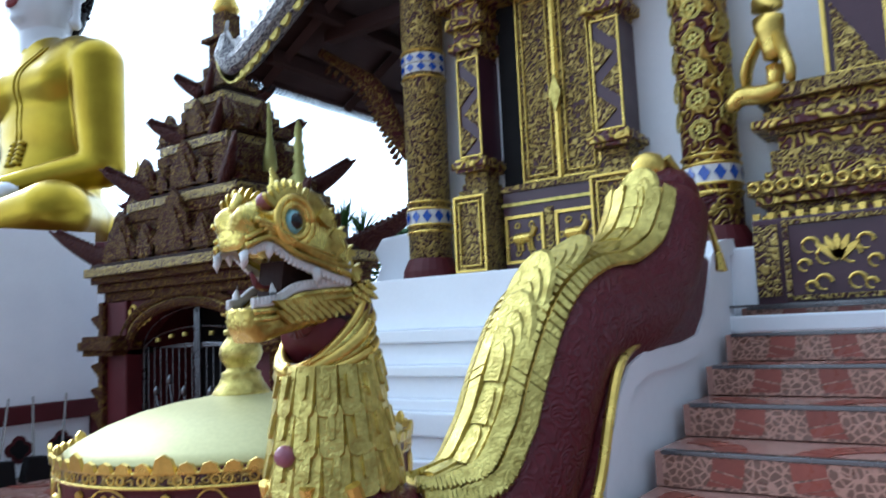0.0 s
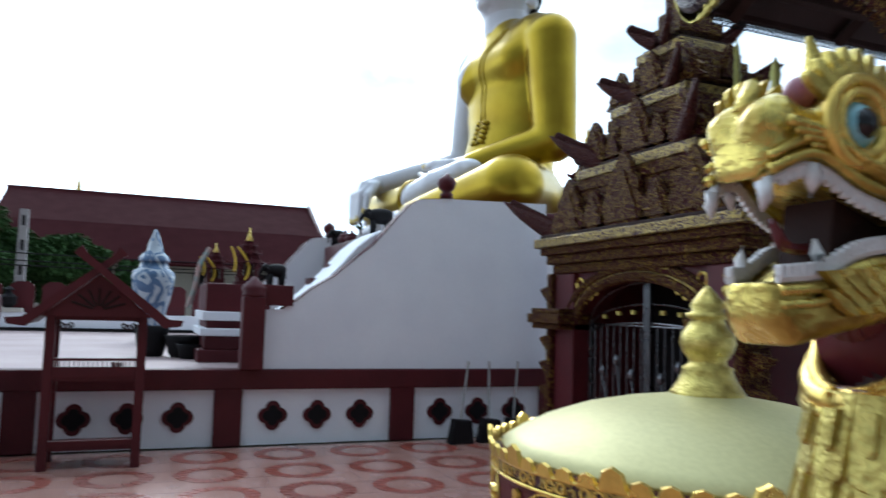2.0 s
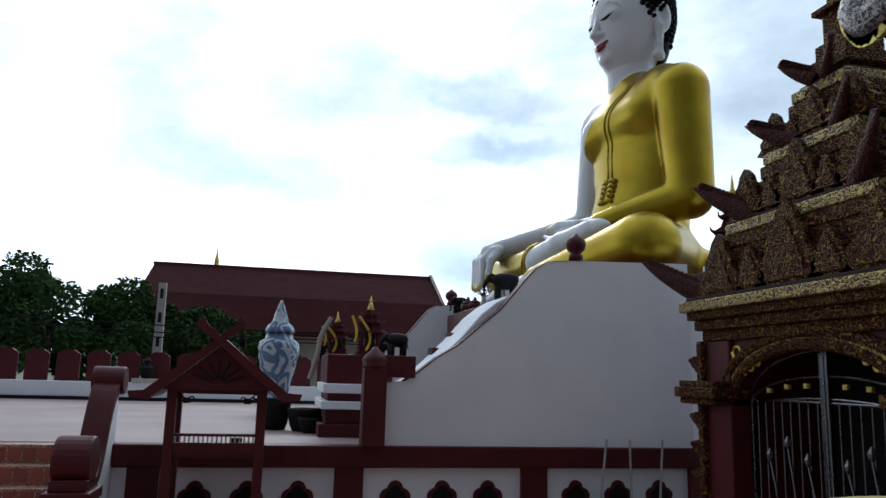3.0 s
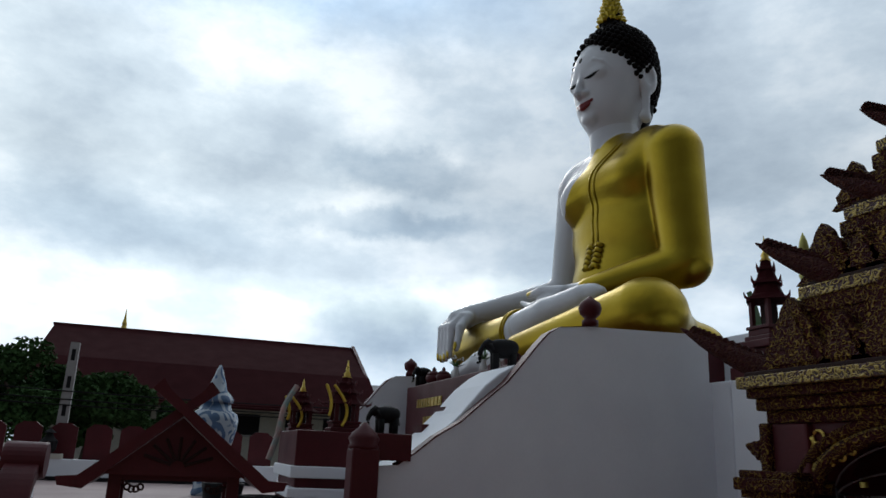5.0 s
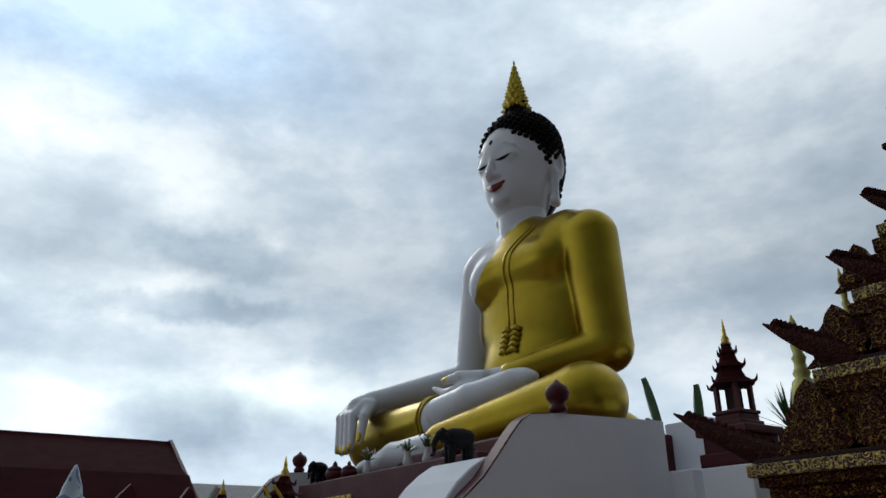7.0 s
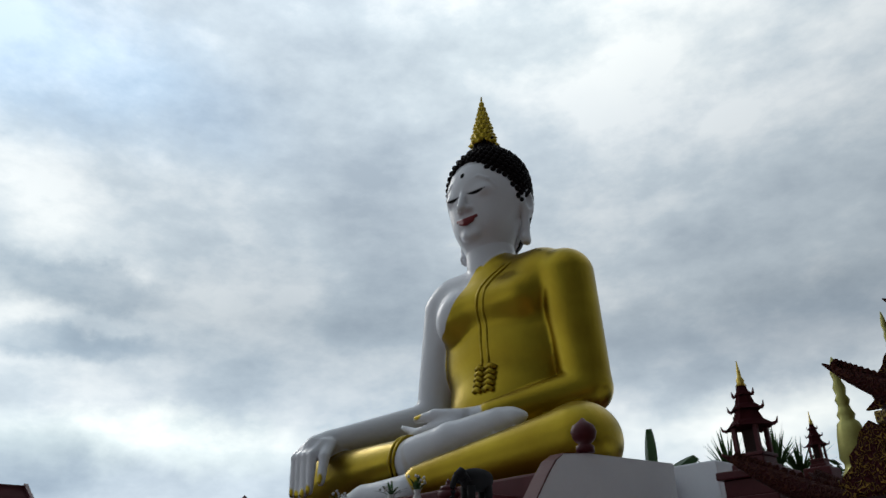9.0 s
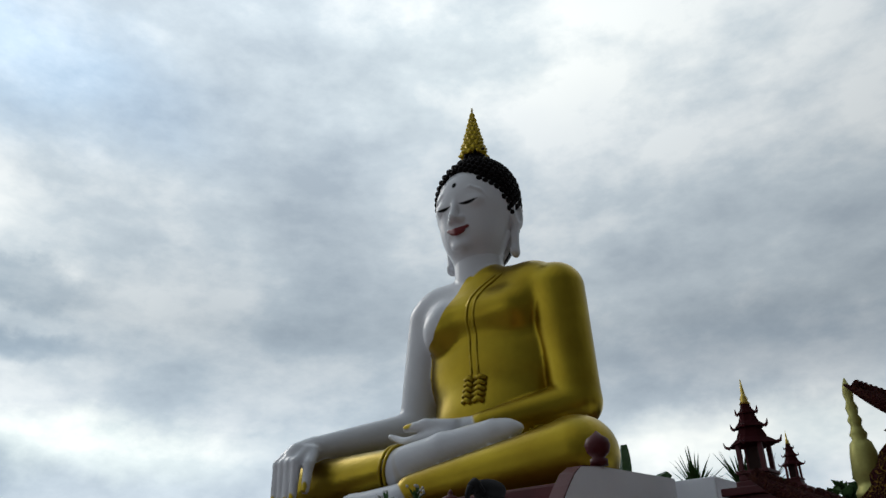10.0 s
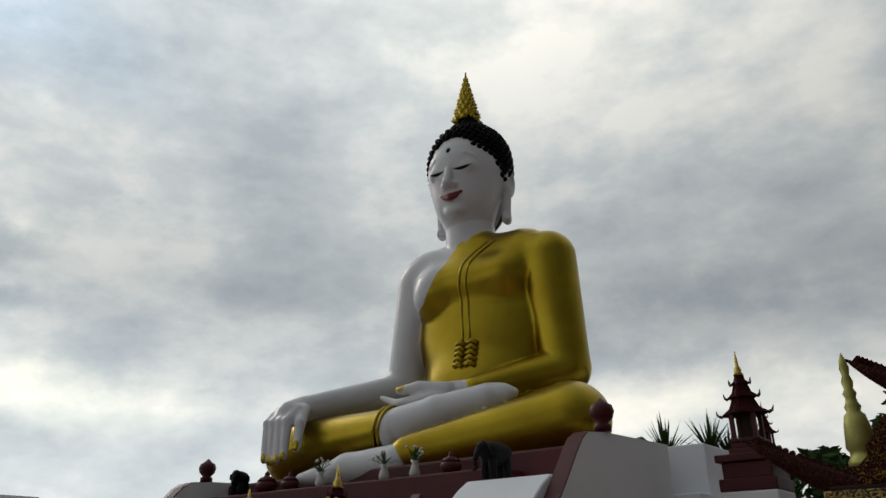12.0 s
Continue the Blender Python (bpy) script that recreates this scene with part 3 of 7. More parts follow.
    verts, faces = [vb, vh + shift], [fb, fh + len(vb)]
    robe = [robe_b, np.full(len(vh), -1.0)]
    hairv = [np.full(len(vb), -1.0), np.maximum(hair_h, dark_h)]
    lipv = [np.full(len(vb), -1.0), lip_h]
    count = len(vb) + len(vh)
    # curls over the hair
    ball = bmesh.new()
    bmesh.ops.create_icosphere(ball, subdivisions=2, radius=1.0)
    ball.verts.index_update()
    bv = np.array([v.co[:] for v in ball.verts])
    bf = np.array([[v.index for v in f.verts] for f in ball.faces])
    ball.free()
    tri = []
    n, heart = 620, np.array((0.0, 0.10, 5.35))
    reach = np.linspace(0.3, 1.5, 241, dtype=np.float32)
    for i in range(n):
        z = 1 - 1.75 * (i + 0.5) / n
        a = i * 2.399963
        q = math.sqrt(1 - z * z)
        way = np.array((q * math.cos(a), q * math.sin(a), z))
        ray = (heart + reach[:, None] * way).astype(np.float32)
        inside = np.flatnonzero(hair(ray[None, None]).ravel() < 0)
        if not len(inside):
            continue
        p = ray[inside[-1]].astype(float)
        if float(skin(p[None, None, None].astype(np.float32)).ravel()[0]) > -0.02:
            verts.append(bv * 0.056 + p + shift)
            tri.append(bf + count)
            count += len(bv)
            robe.append(np.full(len(bv), -1.0)), hairv.append(np.full(len(bv), 1.0)), lipv.append(np.full(len(bv), -1.0))
    # the flame-shaped gilt finial: stacked leaf courses
    sp = bmesh.new()
    prof = []
    for i in range(9):
        z, r = 6.45 + i * 0.115, 0.245 * (1 - i / 9.8)
        prof += [(r * 0.86, z), (r * 1.08, z + 0.06), (r * 0.9, z + 0.11)]
    prof += [(0.02, 7.5), (0.012, 7.62)]
    lathe(prof, 40, sp, (-0.15, 0.0, -0.06), ripple=lambda a, i: 1 + 0.15 * math.cos(10 * a + (i // 3) * math.pi))
    sp.verts.index_update()
    sv = np.array([v.co[:] for v in sp.verts])
    sf = [[v.index + count for v in f.verts] for f in sp.faces]
    sp.free()
    course_shade = np.where(np.sin((sv[:, 2] - 6.39) * 2 * np.pi / 0.115) < -0.5, 0.6, -1.0)      # shade of the openwork between the courses, put in as dark colour
    verts.append(sv), robe.append(np.full(len(sv), 1.0)), hairv.append(course_shade), lipv.append(np.full(len(sv), -1.0))
    # raised double hem down the chest and the folded sash end
    def front(x, z):
        ys = np.linspace(-1.4, 0.2, 161, dtype=np.float32)
        d = body(np.stack([np.full(161, x), ys, np.full(161, z)], -1)[None, None].astype(np.float32)).ravel()
        return float(ys[np.argmax(d < 0)])
    zs = np.linspace(2.02, 3.72, 26)
    cords = []
    for off in (-0.06, 0.06):
        cords.append([(x, front(x, z), z) for x, z in ((float(np.interp(z, [1.7, 2.9, 3.3, 3.5, 3.8], [0.1, 0.04, 0.1, 0.22, 0.55])) + off, float(z)) for z in zs)])
    for k in range(5):
        for x0, x1 in ((-0.08, 0.06), (0.1, 0.28)):
            z = 1.60 + 0.09 * k
            cords.append([(x0, front(x0, z) - 0.01, z), ((x0 + x1) / 2, front((x0 + x1) / 2, z) - 0.02, z + 0.05), (x1, front(x1, z) - 0.01, z - 0.01)])
    for x in (-0.62, -0.70):        # hem of the robe at the ankle
        ring = []
        for k in range(21):
            a = 2 * math.pi * k / 20
            ring.append((x + 0.06 * math.sin(a), -1.61 + 0.325 * math.cos(a), 0.575 + 0.325 * math.sin(a)))
        cords.append(ring)
    cb = bmesh.new()
    for c in cords:
        tube(c, 0.026 if len(c) > 5 else 0.042, 8, cb)
    cb.verts.index_update()
    cv = np.array([v.co[:] for v in cb.verts])
    sf += [[v.index + count + len(sv) for v in f.verts] for f in cb.faces]
    cb.free()
    verts.append(cv), robe.append(np.full(len(cv), 1.0)), hairv.append(np.full(len(cv), -1.0)), lipv.append(np.full(len(cv), -1.0))
    allf = np.concatenate(faces).tolist() + np.concatenate(tri).tolist() + sf
    V = np.concatenate(verts)
    me = mesh_of("seated_statue", V, allf)
    me.polygons.foreach_set("use_smooth", [True] * len(me.polygons))
    for nm, arr in (("robe", robe), ("hair", hairv), ("lip", lipv)):
        me.attributes.new(nm, "FLOAT", "POINT").data.foreach_set("value", np.concatenate(arr).astype(np.float32))
    return me


def statue_material():
    m = bpy.data.materials.new("painted_statue")
    m.use_nodes = True
    n, l = m.node_tree.nodes, m.node_tree.links
    b = n["Principled BSDF"]
    co, big, fine = n.new("ShaderNodeTexCoord"), n.new("ShaderNodeTexNoise"), n.new("ShaderNodeTexNoise")
    big.inputs["Scale"].default_value, big.inputs["Detail"].default_value = 1.6, 6
    fine.inputs["Scale"].default_value, fine.inputs["Detail"].default_value = 14, 5
    for t in (big, fine):
        l.new(co.outputs["Object"], t.inputs["Vector"])

    def mixc(a, c, fac):
        x = n.new("ShaderNodeMix")
        x.data_type = "RGBA"
        for key, val in (("A", a), ("B", c)):
            if isinstance(val, tuple):
                x.inputs[key].default_value = (*val, 1)
            else:
                l.new(val, x.inputs[key])
        l.new(fac, x.inputs["Factor"])
        return x.outputs["Result"]

    def mask(name, lo=-0.01, hi=0.01):
        a, r = n.new("ShaderNodeAttribute"), n.new("ShaderNodeMapRange")
        a.attribute_name = name
        r.inputs["From Min"].default_value, r.inputs["From Max"].default_value = lo, hi
        l.new(a.outputs["Fac"], r.inputs["Value"])
        return r.outputs["Result"]

    gold = mixc((0.54, 0.40, 0.035), (0.24, 0.145, 0.012), big.outputs["Fac"])
    white = mixc((0.74, 0.75, 0.78), (0.60, 0.61, 0.65), big.outputs["Fac"])
    robe, hair, lip = mask("robe"), mask("hair"), mask("lip")
    c = mixc(white, gold, robe)
    # the hair mask also carries the eye lines and the finial's painted recess shade
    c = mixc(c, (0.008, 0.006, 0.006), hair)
    c = mixc(c, (0.20, 0.018, 0.022), lip)
    l.new(c, b.inputs["Base Color"])
    mm = n.new("ShaderNodeMath")
    mm.operation = "MULTIPLY"
    mm.inputs[1].default_value = 0.97
    l.new(robe, mm.inputs[0])
    l.new(mm.outputs[0], b.inputs["Metallic"])
    rr = n.new("ShaderNodeMapRange")
    rr.inputs["To Min"].default_value, rr.inputs["To Max"].default_value = 0.24, 0.42
    l.new(fine.outputs["Fac"], rr.inputs["Value"])
    l.new(rr.outputs["Result"], b.inputs["Roughness"])
    sp = n.new("ShaderNodeMapRange")
    sp.inputs["To Min"].default_value, sp.inputs["To Max"].default_value = 0.5, 0.02
    l.new(hair, sp.inputs["Value"])
    l.new(sp.outputs["Result"], b.inputs["Specular IOR Level"])
    bp = n.new("ShaderNodeBump")
    bp.inputs["Strength"].default_value, bp.inputs["Distance"].default_value = 0.12, 0.03
    l.new(fine.outputs["Fac"], bp.inputs["Height"])
    l.new(bp.outputs["Normal"], b.inputs["Normal"])
    return m


st = new("seated_statue", statue())
st.data.materials.append(statue_material())
st.matrix_basis = pose(-13.40, 6.8, 3.14, 0, 0, 8)
tagged(st, "huge seated statue with gold robe, white skin and black curled hair", "statue")

# ==== THINGS ====
M_SCALE = filigree("maroon_scaled_skin", (0.10, 0.009, 0.016), (0.125, 0.012, 0.02), 16.0, 0.5, 0.4, 0.004, 0.0)
M_WHITEBONE = material("ivory_enamel", (0.62, 0.61, 0.6), 0.3, second=(0.45, 0.43, 0.42), scale=20, grain=80, bump=0.05)
M_EYE = material("pale_blue_glass", (0.22, 0.48, 0.55), 0.12, second=(0.35, 0.6, 0.62), scale=25, grain=90, bump=0.0)
M_PALELEAF = material("pale_gold_leaf", (0.64, 0.53, 0.15), 0.32, 0.85, second=(0.24, 0.17, 0.03), scale=20, grain=70, bump=0.7, mix=0.7)
M_PUPIL = material("black_glass", (0.006, 0.006, 0.007), 0.12, scale=6, bump=0.0)
M_PINK = material("dusty_pink_enamel", (0.3, 0.1, 0.13), 0.4, scale=20)


def plate(bm, origin, right, up, out, w, h, thick, tip=0.5, segs=5):
    """A small leaf-shaped plate: straight sides and a rounded or pointed end."""
    o, r, u, n = Vector(origin), Vector(right), Vector(up), Vector(out)
    pts = [(-w / 2, 0), (w / 2, 0)]
    for i in range(segs + 1):
        a = math.pi * i / segs
        pts.append((math.cos(a) * w / 2, h * (1 - tip) + math.sin(a) * h * tip))
    lo = [bm.verts.new(o + r * a + u * b) for a, b in pts]
    hi = [bm.verts.new(o + r * a * 0.86 + u * b * 0.95 + n * thick) for a, b in pts]
    k = len(pts)
    bm.faces.new(list(reversed(lo))), bm.faces.new(hi)
    for i in range(k):
        bm.faces.new((lo[i], lo[(i + 1) % k], hi[(i + 1) % k], hi[i]))
    return bm


def f_outline(g, pts, half, soft=0.03):
    """Inside an outline in the y-z plane, with half thickness half along x, edges rounded by soft."""
    y, z = g[0, :, :, 1], g[0, :, :, 2]
    P = np.array(pts, np.float32)
    d = np.full(y.shape, 1e9, np.float32)
    inside = np.zeros(y.shape, bool)
    for i in range(len(P)):
        a, b = P[i], P[(i + 1) % len(P)]
        e = b - a
        t = np.clip(((y - a[0]) * e[0] + (z - a[1]) * e[1]) / (e @ e), 0, 1)
        d = np.minimum(d, (y - a[0] - t * e[0]) ** 2 + (z - a[1] - t * e[1]) ** 2)
        hit = ((a[1] > z) != (b[1] > z)) & (y < (b[0] - a[0]) * (z - a[1]) / (b[1] - a[1] + 1e-9) + a[0])
        inside ^= hit
    d = np.sqrt(d) * np.where(inside, -1, 1)
    q0 = np.broadcast_to(d[None], g.shape[:3]) + soft
    q1 = np.abs(g[..., 0]) - half + soft
    return np.minimum(np.maximum(q0, q1), 0) + np.sqrt(np.maximum(q0, 0) ** 2 + np.maximum(q1, 0) ** 2) - soft


# ---- serpent balustrade ----
CURB = [(1.81, 0.0), (1.81, 0.42), (2.24, 0.4), (2.52, 0.53), (2.67, 0.74), (2.78, 0.98), (2.88, 1.19), (2.98, 1.34), (3.11, 1.45), (3.29, 1.5), (3.85, 1.52), (4.11, 1.55), (4.28, 1.66), (4.41, 1.83), (4.51, 2.0), (4.68, 2.1), (4.92, 2.13), (5.05, 2.14), (5.05, 0.0)]
FLAT = 0.92         # breadth of the serpent's body over its height


def serpent():
    root = thing("serpent_balustrade", (0, 0, 0), "maroon serpent balustrade with a gilt open-jawed head beside the steps", "balustrade")
    ax = lambda y: -1.85 + 0.153 * (y - 1.65) + 0.16 * max(0.0, min(1.0, (y - 1.95) / 0.5))
    line = [(1.88, 1.55), (1.88, 1.25), (1.92, 1.0), (2.10, 0.82), (2.42, 0.88), (2.64, 1.10), (2.77, 1.33), (2.92, 1.54), (3.13, 1.65), (3.42, 1.70), (3.70, 1.84), (3.88, 2.07), (3.96, 2.30)]
    path = spline([(ax(y), y, z) for y, z in line], 8)
    n = len(path)
    rad = [0.15 + 0.14 * min(1, i / 20) for i in range(n)]
    rad[-1], rad[-2], rad[-3] = 0.23, 0.26, 0.28
    part("body", tube(path, rad, 28, flat=FLAT, up=(1, 0, 0)), M_SCALE, root, smooth=True)

    def at(i):
        i = max(0, min(n - 1, i))
        t = (path[min(i + 1, n - 1)] - path[max(i - 1, 0)]).normalized()
        x = (Vector((1, 0, 0)) - t * t.x).normalized()
        return path[i], t, x, x.cross(t), rad[i]

    # dorsal crest: overlapping leaves with nested ridges, feathered fringe on both sides
    first = 23
    for i in range(first, n - 6, 6):
        bm = bmesh.new()
        p, t, x, up, r = at(i)
        left = min(1.0, sum((path[q + 1] - path[q]).length for q in range(i, n - 1)) / 0.42 + 0.1)
        for k, (w, h, lift) in enumerate(((0.23, 0.42, 0.002), (0.165, 0.32, 0.016), (0.11, 0.24, 0.028), (0.055, 0.16, 0.038))):
            plate(bm, p + up * (r * 0.94 + lift * 0.8) - t * 0.02, x, (t + up * 0.06).normalized(), up, w, h * left, 0.014, 0.6, 8)
        part("crest_leaf", bm, M_PALELEAF, root)
    strip = bmesh.new()
    rows = []
    for i in range(first - 2, n - 2):
        p, t, x, up, r = at(i)
        rows.append([strip.verts.new(p + (up * math.cos(a) + x * FLAT * math.sin(a)) * (r + 0.005)) for a in [radians(-33 + 11 * q) for q in range(7)]])
    for a, b in zip(rows, rows[1:]):
        for q in range(6):
            strip.faces.new((a[q], a[q + 1], b[q + 1], b[q]))
    part("crest_base", strip, M_GOLD, root, smooth=True)
    for side in (1, -1):
        bm = bmesh.new()
        for row, (ang, ln) in enumerate(((19, 0.08), (35, 0.075))):
            for j in range(first * 3, (n - 3) * 3):
                i = j // 3
                f = (j % 3) / 3
                p0, t, x, up, r = at(i)
                p = p0.lerp(path[min(i + 1, n - 1)], f)
                a = radians(ang)
                spot = up * math.cos(a) + x * side * FLAT * math.sin(a)
                out = (up * math.cos(a) * FLAT + x * side * math.sin(a)).normalized()
                down = (-up * math.sin(a) + x * side * FLAT * math.cos(a) - t * 0.35).normalized()
                plate(bm, p + spot * (r + 0.008) - down * 0.04, t, down, out, 0.0165, ln, 0.022 - 0.004 * row, 0.3, 4)
        part("crest_fringe", bm, M_PALELEAF, root, "feathered pale gold fringe")
    # the straight flank under the body, down to the curb, with a gilt line along its upper edge
    belly = [at(i)[0] - at(i)[3] * 0.13 for i in range(22, n - 4)]
    outline = [(p.y, p.z) for p in belly] + [(y + 0.03, z - 0.03) for y, z in reversed(CURB[3:15])]
    part("flank", slab(outline, 0.36, "x", -1.60, bev=0.02), M_SCALE, root)
    part("belly_line", tube([(-1.235, p.y, p.z) for p in belly], 0.023, 8), M_GOLD, root)
    # tail end: maroon bulb, gilt cap and tassel
    p, t, x, up, r = at(n - 1)
    bm = bmesh.new()
    bmesh.ops.create_uvsphere(bm, u_segments=24, v_segments=14, radius=0.235, matrix=Matrix.Translation(p) @ Matrix.Scale(0.75, 4, (0, 0, 1)) @ Matrix.Scale(FLAT, 4, (1, 0, 0)))
    part("tail_bulb", bm, M_SCALE, root, smooth=True)
    p = p + Vector((0, -0.08, 0.09))
    part("tail_cap", lathe([(0.02, -0.06), (0.09, -0.04), (0.1, 0.02), (0.07, 0.08), (0.02, 0.1)], 16, at=p + Vector((0, -0.03, 0.04))), M_GOLD, root, smooth=True)
    part("tail_strap", tube([p + Vector((0.10 + 0.02 * min(i, 4), -0.02 + 0.045 * i, 0.10 - 0.05 * i)) for i in range(8)], 0.022, 8), M_PALELEAF, root)
    bm = bmesh.new()
    for i in range(5):
        tube([p + Vector((0.235, 0.29 + 0.012 * i, -0.40)), p + Vector((0.245, 0.275 + 0.022 * i, -0.50))], [0.016, 0.022], 6, bm)
    tube([p + Vector((0.2, 0.29, -0.24)), p + Vector((0.235, 0.31, -0.40))], [0.016, 0.02], 6, bm)
    part("tail_tassel", bm, M_GOLD, root)

    hx, HY = -1.84, -0.05
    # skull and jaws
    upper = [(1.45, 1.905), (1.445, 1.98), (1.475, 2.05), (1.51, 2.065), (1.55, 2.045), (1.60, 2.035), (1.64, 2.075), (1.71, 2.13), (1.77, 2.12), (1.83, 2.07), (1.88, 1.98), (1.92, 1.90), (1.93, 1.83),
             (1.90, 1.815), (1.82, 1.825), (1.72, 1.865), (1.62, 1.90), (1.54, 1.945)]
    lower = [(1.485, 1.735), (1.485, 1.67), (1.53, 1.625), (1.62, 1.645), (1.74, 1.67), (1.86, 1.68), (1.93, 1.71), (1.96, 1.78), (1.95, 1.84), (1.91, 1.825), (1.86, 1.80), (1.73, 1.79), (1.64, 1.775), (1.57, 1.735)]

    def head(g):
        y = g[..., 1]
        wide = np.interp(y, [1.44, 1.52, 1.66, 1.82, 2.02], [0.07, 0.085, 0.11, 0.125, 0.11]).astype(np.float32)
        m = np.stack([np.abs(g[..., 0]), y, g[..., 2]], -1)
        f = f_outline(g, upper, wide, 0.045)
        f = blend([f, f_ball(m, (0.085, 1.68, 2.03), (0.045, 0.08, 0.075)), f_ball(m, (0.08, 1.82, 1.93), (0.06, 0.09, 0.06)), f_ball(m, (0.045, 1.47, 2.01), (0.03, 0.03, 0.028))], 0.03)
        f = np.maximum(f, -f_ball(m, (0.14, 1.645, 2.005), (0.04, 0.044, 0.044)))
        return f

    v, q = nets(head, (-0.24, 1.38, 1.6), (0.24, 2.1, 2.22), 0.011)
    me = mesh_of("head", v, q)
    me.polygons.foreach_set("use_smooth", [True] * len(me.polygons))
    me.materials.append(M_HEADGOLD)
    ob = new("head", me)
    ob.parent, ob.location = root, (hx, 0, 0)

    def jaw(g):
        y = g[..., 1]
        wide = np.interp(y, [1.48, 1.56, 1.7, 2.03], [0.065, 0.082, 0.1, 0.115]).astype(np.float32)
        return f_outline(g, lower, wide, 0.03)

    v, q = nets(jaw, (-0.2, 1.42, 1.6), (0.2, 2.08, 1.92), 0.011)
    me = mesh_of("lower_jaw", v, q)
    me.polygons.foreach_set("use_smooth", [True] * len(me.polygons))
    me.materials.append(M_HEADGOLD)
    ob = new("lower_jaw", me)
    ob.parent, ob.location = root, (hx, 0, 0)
    part("throat", tube([(hx, 1.74, 1.70), (hx, 1.90, 1.74), (hx, 1.98, 1.80)], [0.07, 0.09, 0.09], 16), M_SCALE, root, smooth=True)
    part("throat_pouch", tube([(hx, 1.78, 1.63), (hx, 1.87, 1.65), (hx, 1.95, 1.73), (hx, 1.97, 1.83)], [0.10, 0.135, 0.142, 0.11], 18), M_MAROON, root, smooth=True)
    # added slab between the jaws: darkens the mouth and hides the far teeth
    part("mouth_dark_fill", slab([(1.64, 1.775), (1.74, 1.795), (1.90, 1.81), (1.90, 1.83), (1.80, 1.84), (1.72, 1.872), (1.66, 1.90)], 0.11, "x", hx - 0.055), M_DARKWOOD, root, "dark red slab filling the mouth")
    part("tongue", tube(spline([(hx, 1.88, 1.80), (hx, 1.72, 1.81), (hx, 1.60, 1.80), (hx, 1.55, 1.85)], 5), [0.045 - 0.0024 * i for i in range(16)], 10, flat=0.4), M_SCALE, root, "dark red tongue", smooth=True)
    for side in (1, -1):
        # gum lines, teeth, eyes, brows, cheek flames
        low = spline([(hx + side * 0.055, 1.50, 1.742), (hx + side * 0.085, 1.58, 1.752), (hx + side * 0.1, 1.66, 1.788), (hx + side * 0.118, 1.75, 1.803), (hx + side * 0.14, 1.87, 1.812)], 6)
        top = spline([(hx + side * 0.06, 1.46, 1.90), (hx + side * 0.09, 1.545, 1.93), (hx + side * 0.112, 1.64, 1.885), (hx + side * 0.135, 1.74, 1.85), (hx + side * 0.15, 1.85, 1.818)], 6)
        part("gum", tube(low, 0.011, 8), M_WHITEBONE, root)
        part("gum", tube(top, 0.009, 8), M_WHITEBONE, root)
        bm = bmesh.new()
        for i in range(len(low) - 1):
            a = low[i].lerp(low[i + 1], 0.5)
            box(bm, a.x - 0.008, a.x + 0.01, a.y - 0.010, a.y + 0.010, a.z, a.z + 0.022, 0.004)
        for i in range(2, len(top) - 1):
            a = top[i].lerp(top[i + 1], 0.5)
            box(bm, a.x - 0.008, a.x + 0.008, a.y - 0.009, a.y + 0.009, a.z - 0.02, a.z, 0.004)
        pieces("tooth", bm, M_WHITEBONE, root, "ivory tooth")
        for pt, ln, lean in ((top[6], -0.055, 0.0), (top[17], -0.06, 0.0), (low[5], 0.06, 0.0), (low[23], 0.075, 0.03), (top[0], -0.05, -0.005)):
            part("fang", tube([pt, pt + Vector((side * 0.006, lean * 0.4, ln * 0.55)), pt + Vector((0, lean, ln))], [0.017, 0.013, 0.003], 8), M_WHITEBONE, root, smooth=True)
        for k, (rr, mm, nm, off) in enumerate(((0.044, M_EYE, "eye", 0.0), (0.031, M_PUPIL, "pupil", 0.0185))):
            bm = bmesh.new()
            bmesh.ops.create_uvsphere(bm, u_segments=20, v_segments=12, radius=rr, matrix=Matrix.Translation((hx + side * (0.10 + off), 1.642, 2.003)))
            part(nm, bm, mm, root, smooth=True)
        for rr, th in ((0.054, 0.012), (0.075, 0.013)):
            ring = [(hx + side * 0.122, 1.645 + rr * math.cos(a), 2.005 + rr * math.sin(a)) for a in [2 * math.pi * i / 24 for i in range(25)]]
            part("eye_rim", tube(ring, th, 8, up=(1, 0, 0)), M_GOLD, root, smooth=True)
        bm = bmesh.new()
        for i in range(13):
            a = radians(-25 + 15 * i)
            c = Vector((hx + side * 0.11, 1.65 + 0.082 * math.cos(a), 2.01 + 0.082 * math.sin(a)))
            plate(bm, c, Vector((0, -math.sin(a), math.cos(a))), Vector((-side * 0.3, math.cos(a - 0.35), math.sin(a - 0.35))).normalized(), Vector((side, 0, 0)), 0.026, 0.058, 0.014, 0.5)
        pieces("brow_flame", bm, M_HEADGOLD, root)
        bm = bmesh.new()
        for i in range(13):
            y = 1.58 + 0.03 * i
            z = 1.755 + 0.003 * i + 0.0009 * max(0, i - 6) ** 2
            for k in range(2):
                plate(bm, (hx + side * (0.1 + 0.003 * i - 0.006 * k), y + 0.014 * k, z - 0.03 * k), (0, 1, 0.1), Vector((0, 0.75, -0.66 + 0.05 * max(0, i - 8))).normalized(), (side, 0, 0), 0.036, 0.07, 0.016, 0.7)
        pieces("jaw_feather", bm, M_HEADGOLD, root)
        for dz, th in ((0.0, 0.011), (0.024, 0.009)):
            part("lip_band", tube([p + Vector((side * 0.012, 0, dz + 0.02)) for p in top], th, 8), M_HEADGOLD, root, smooth=True)
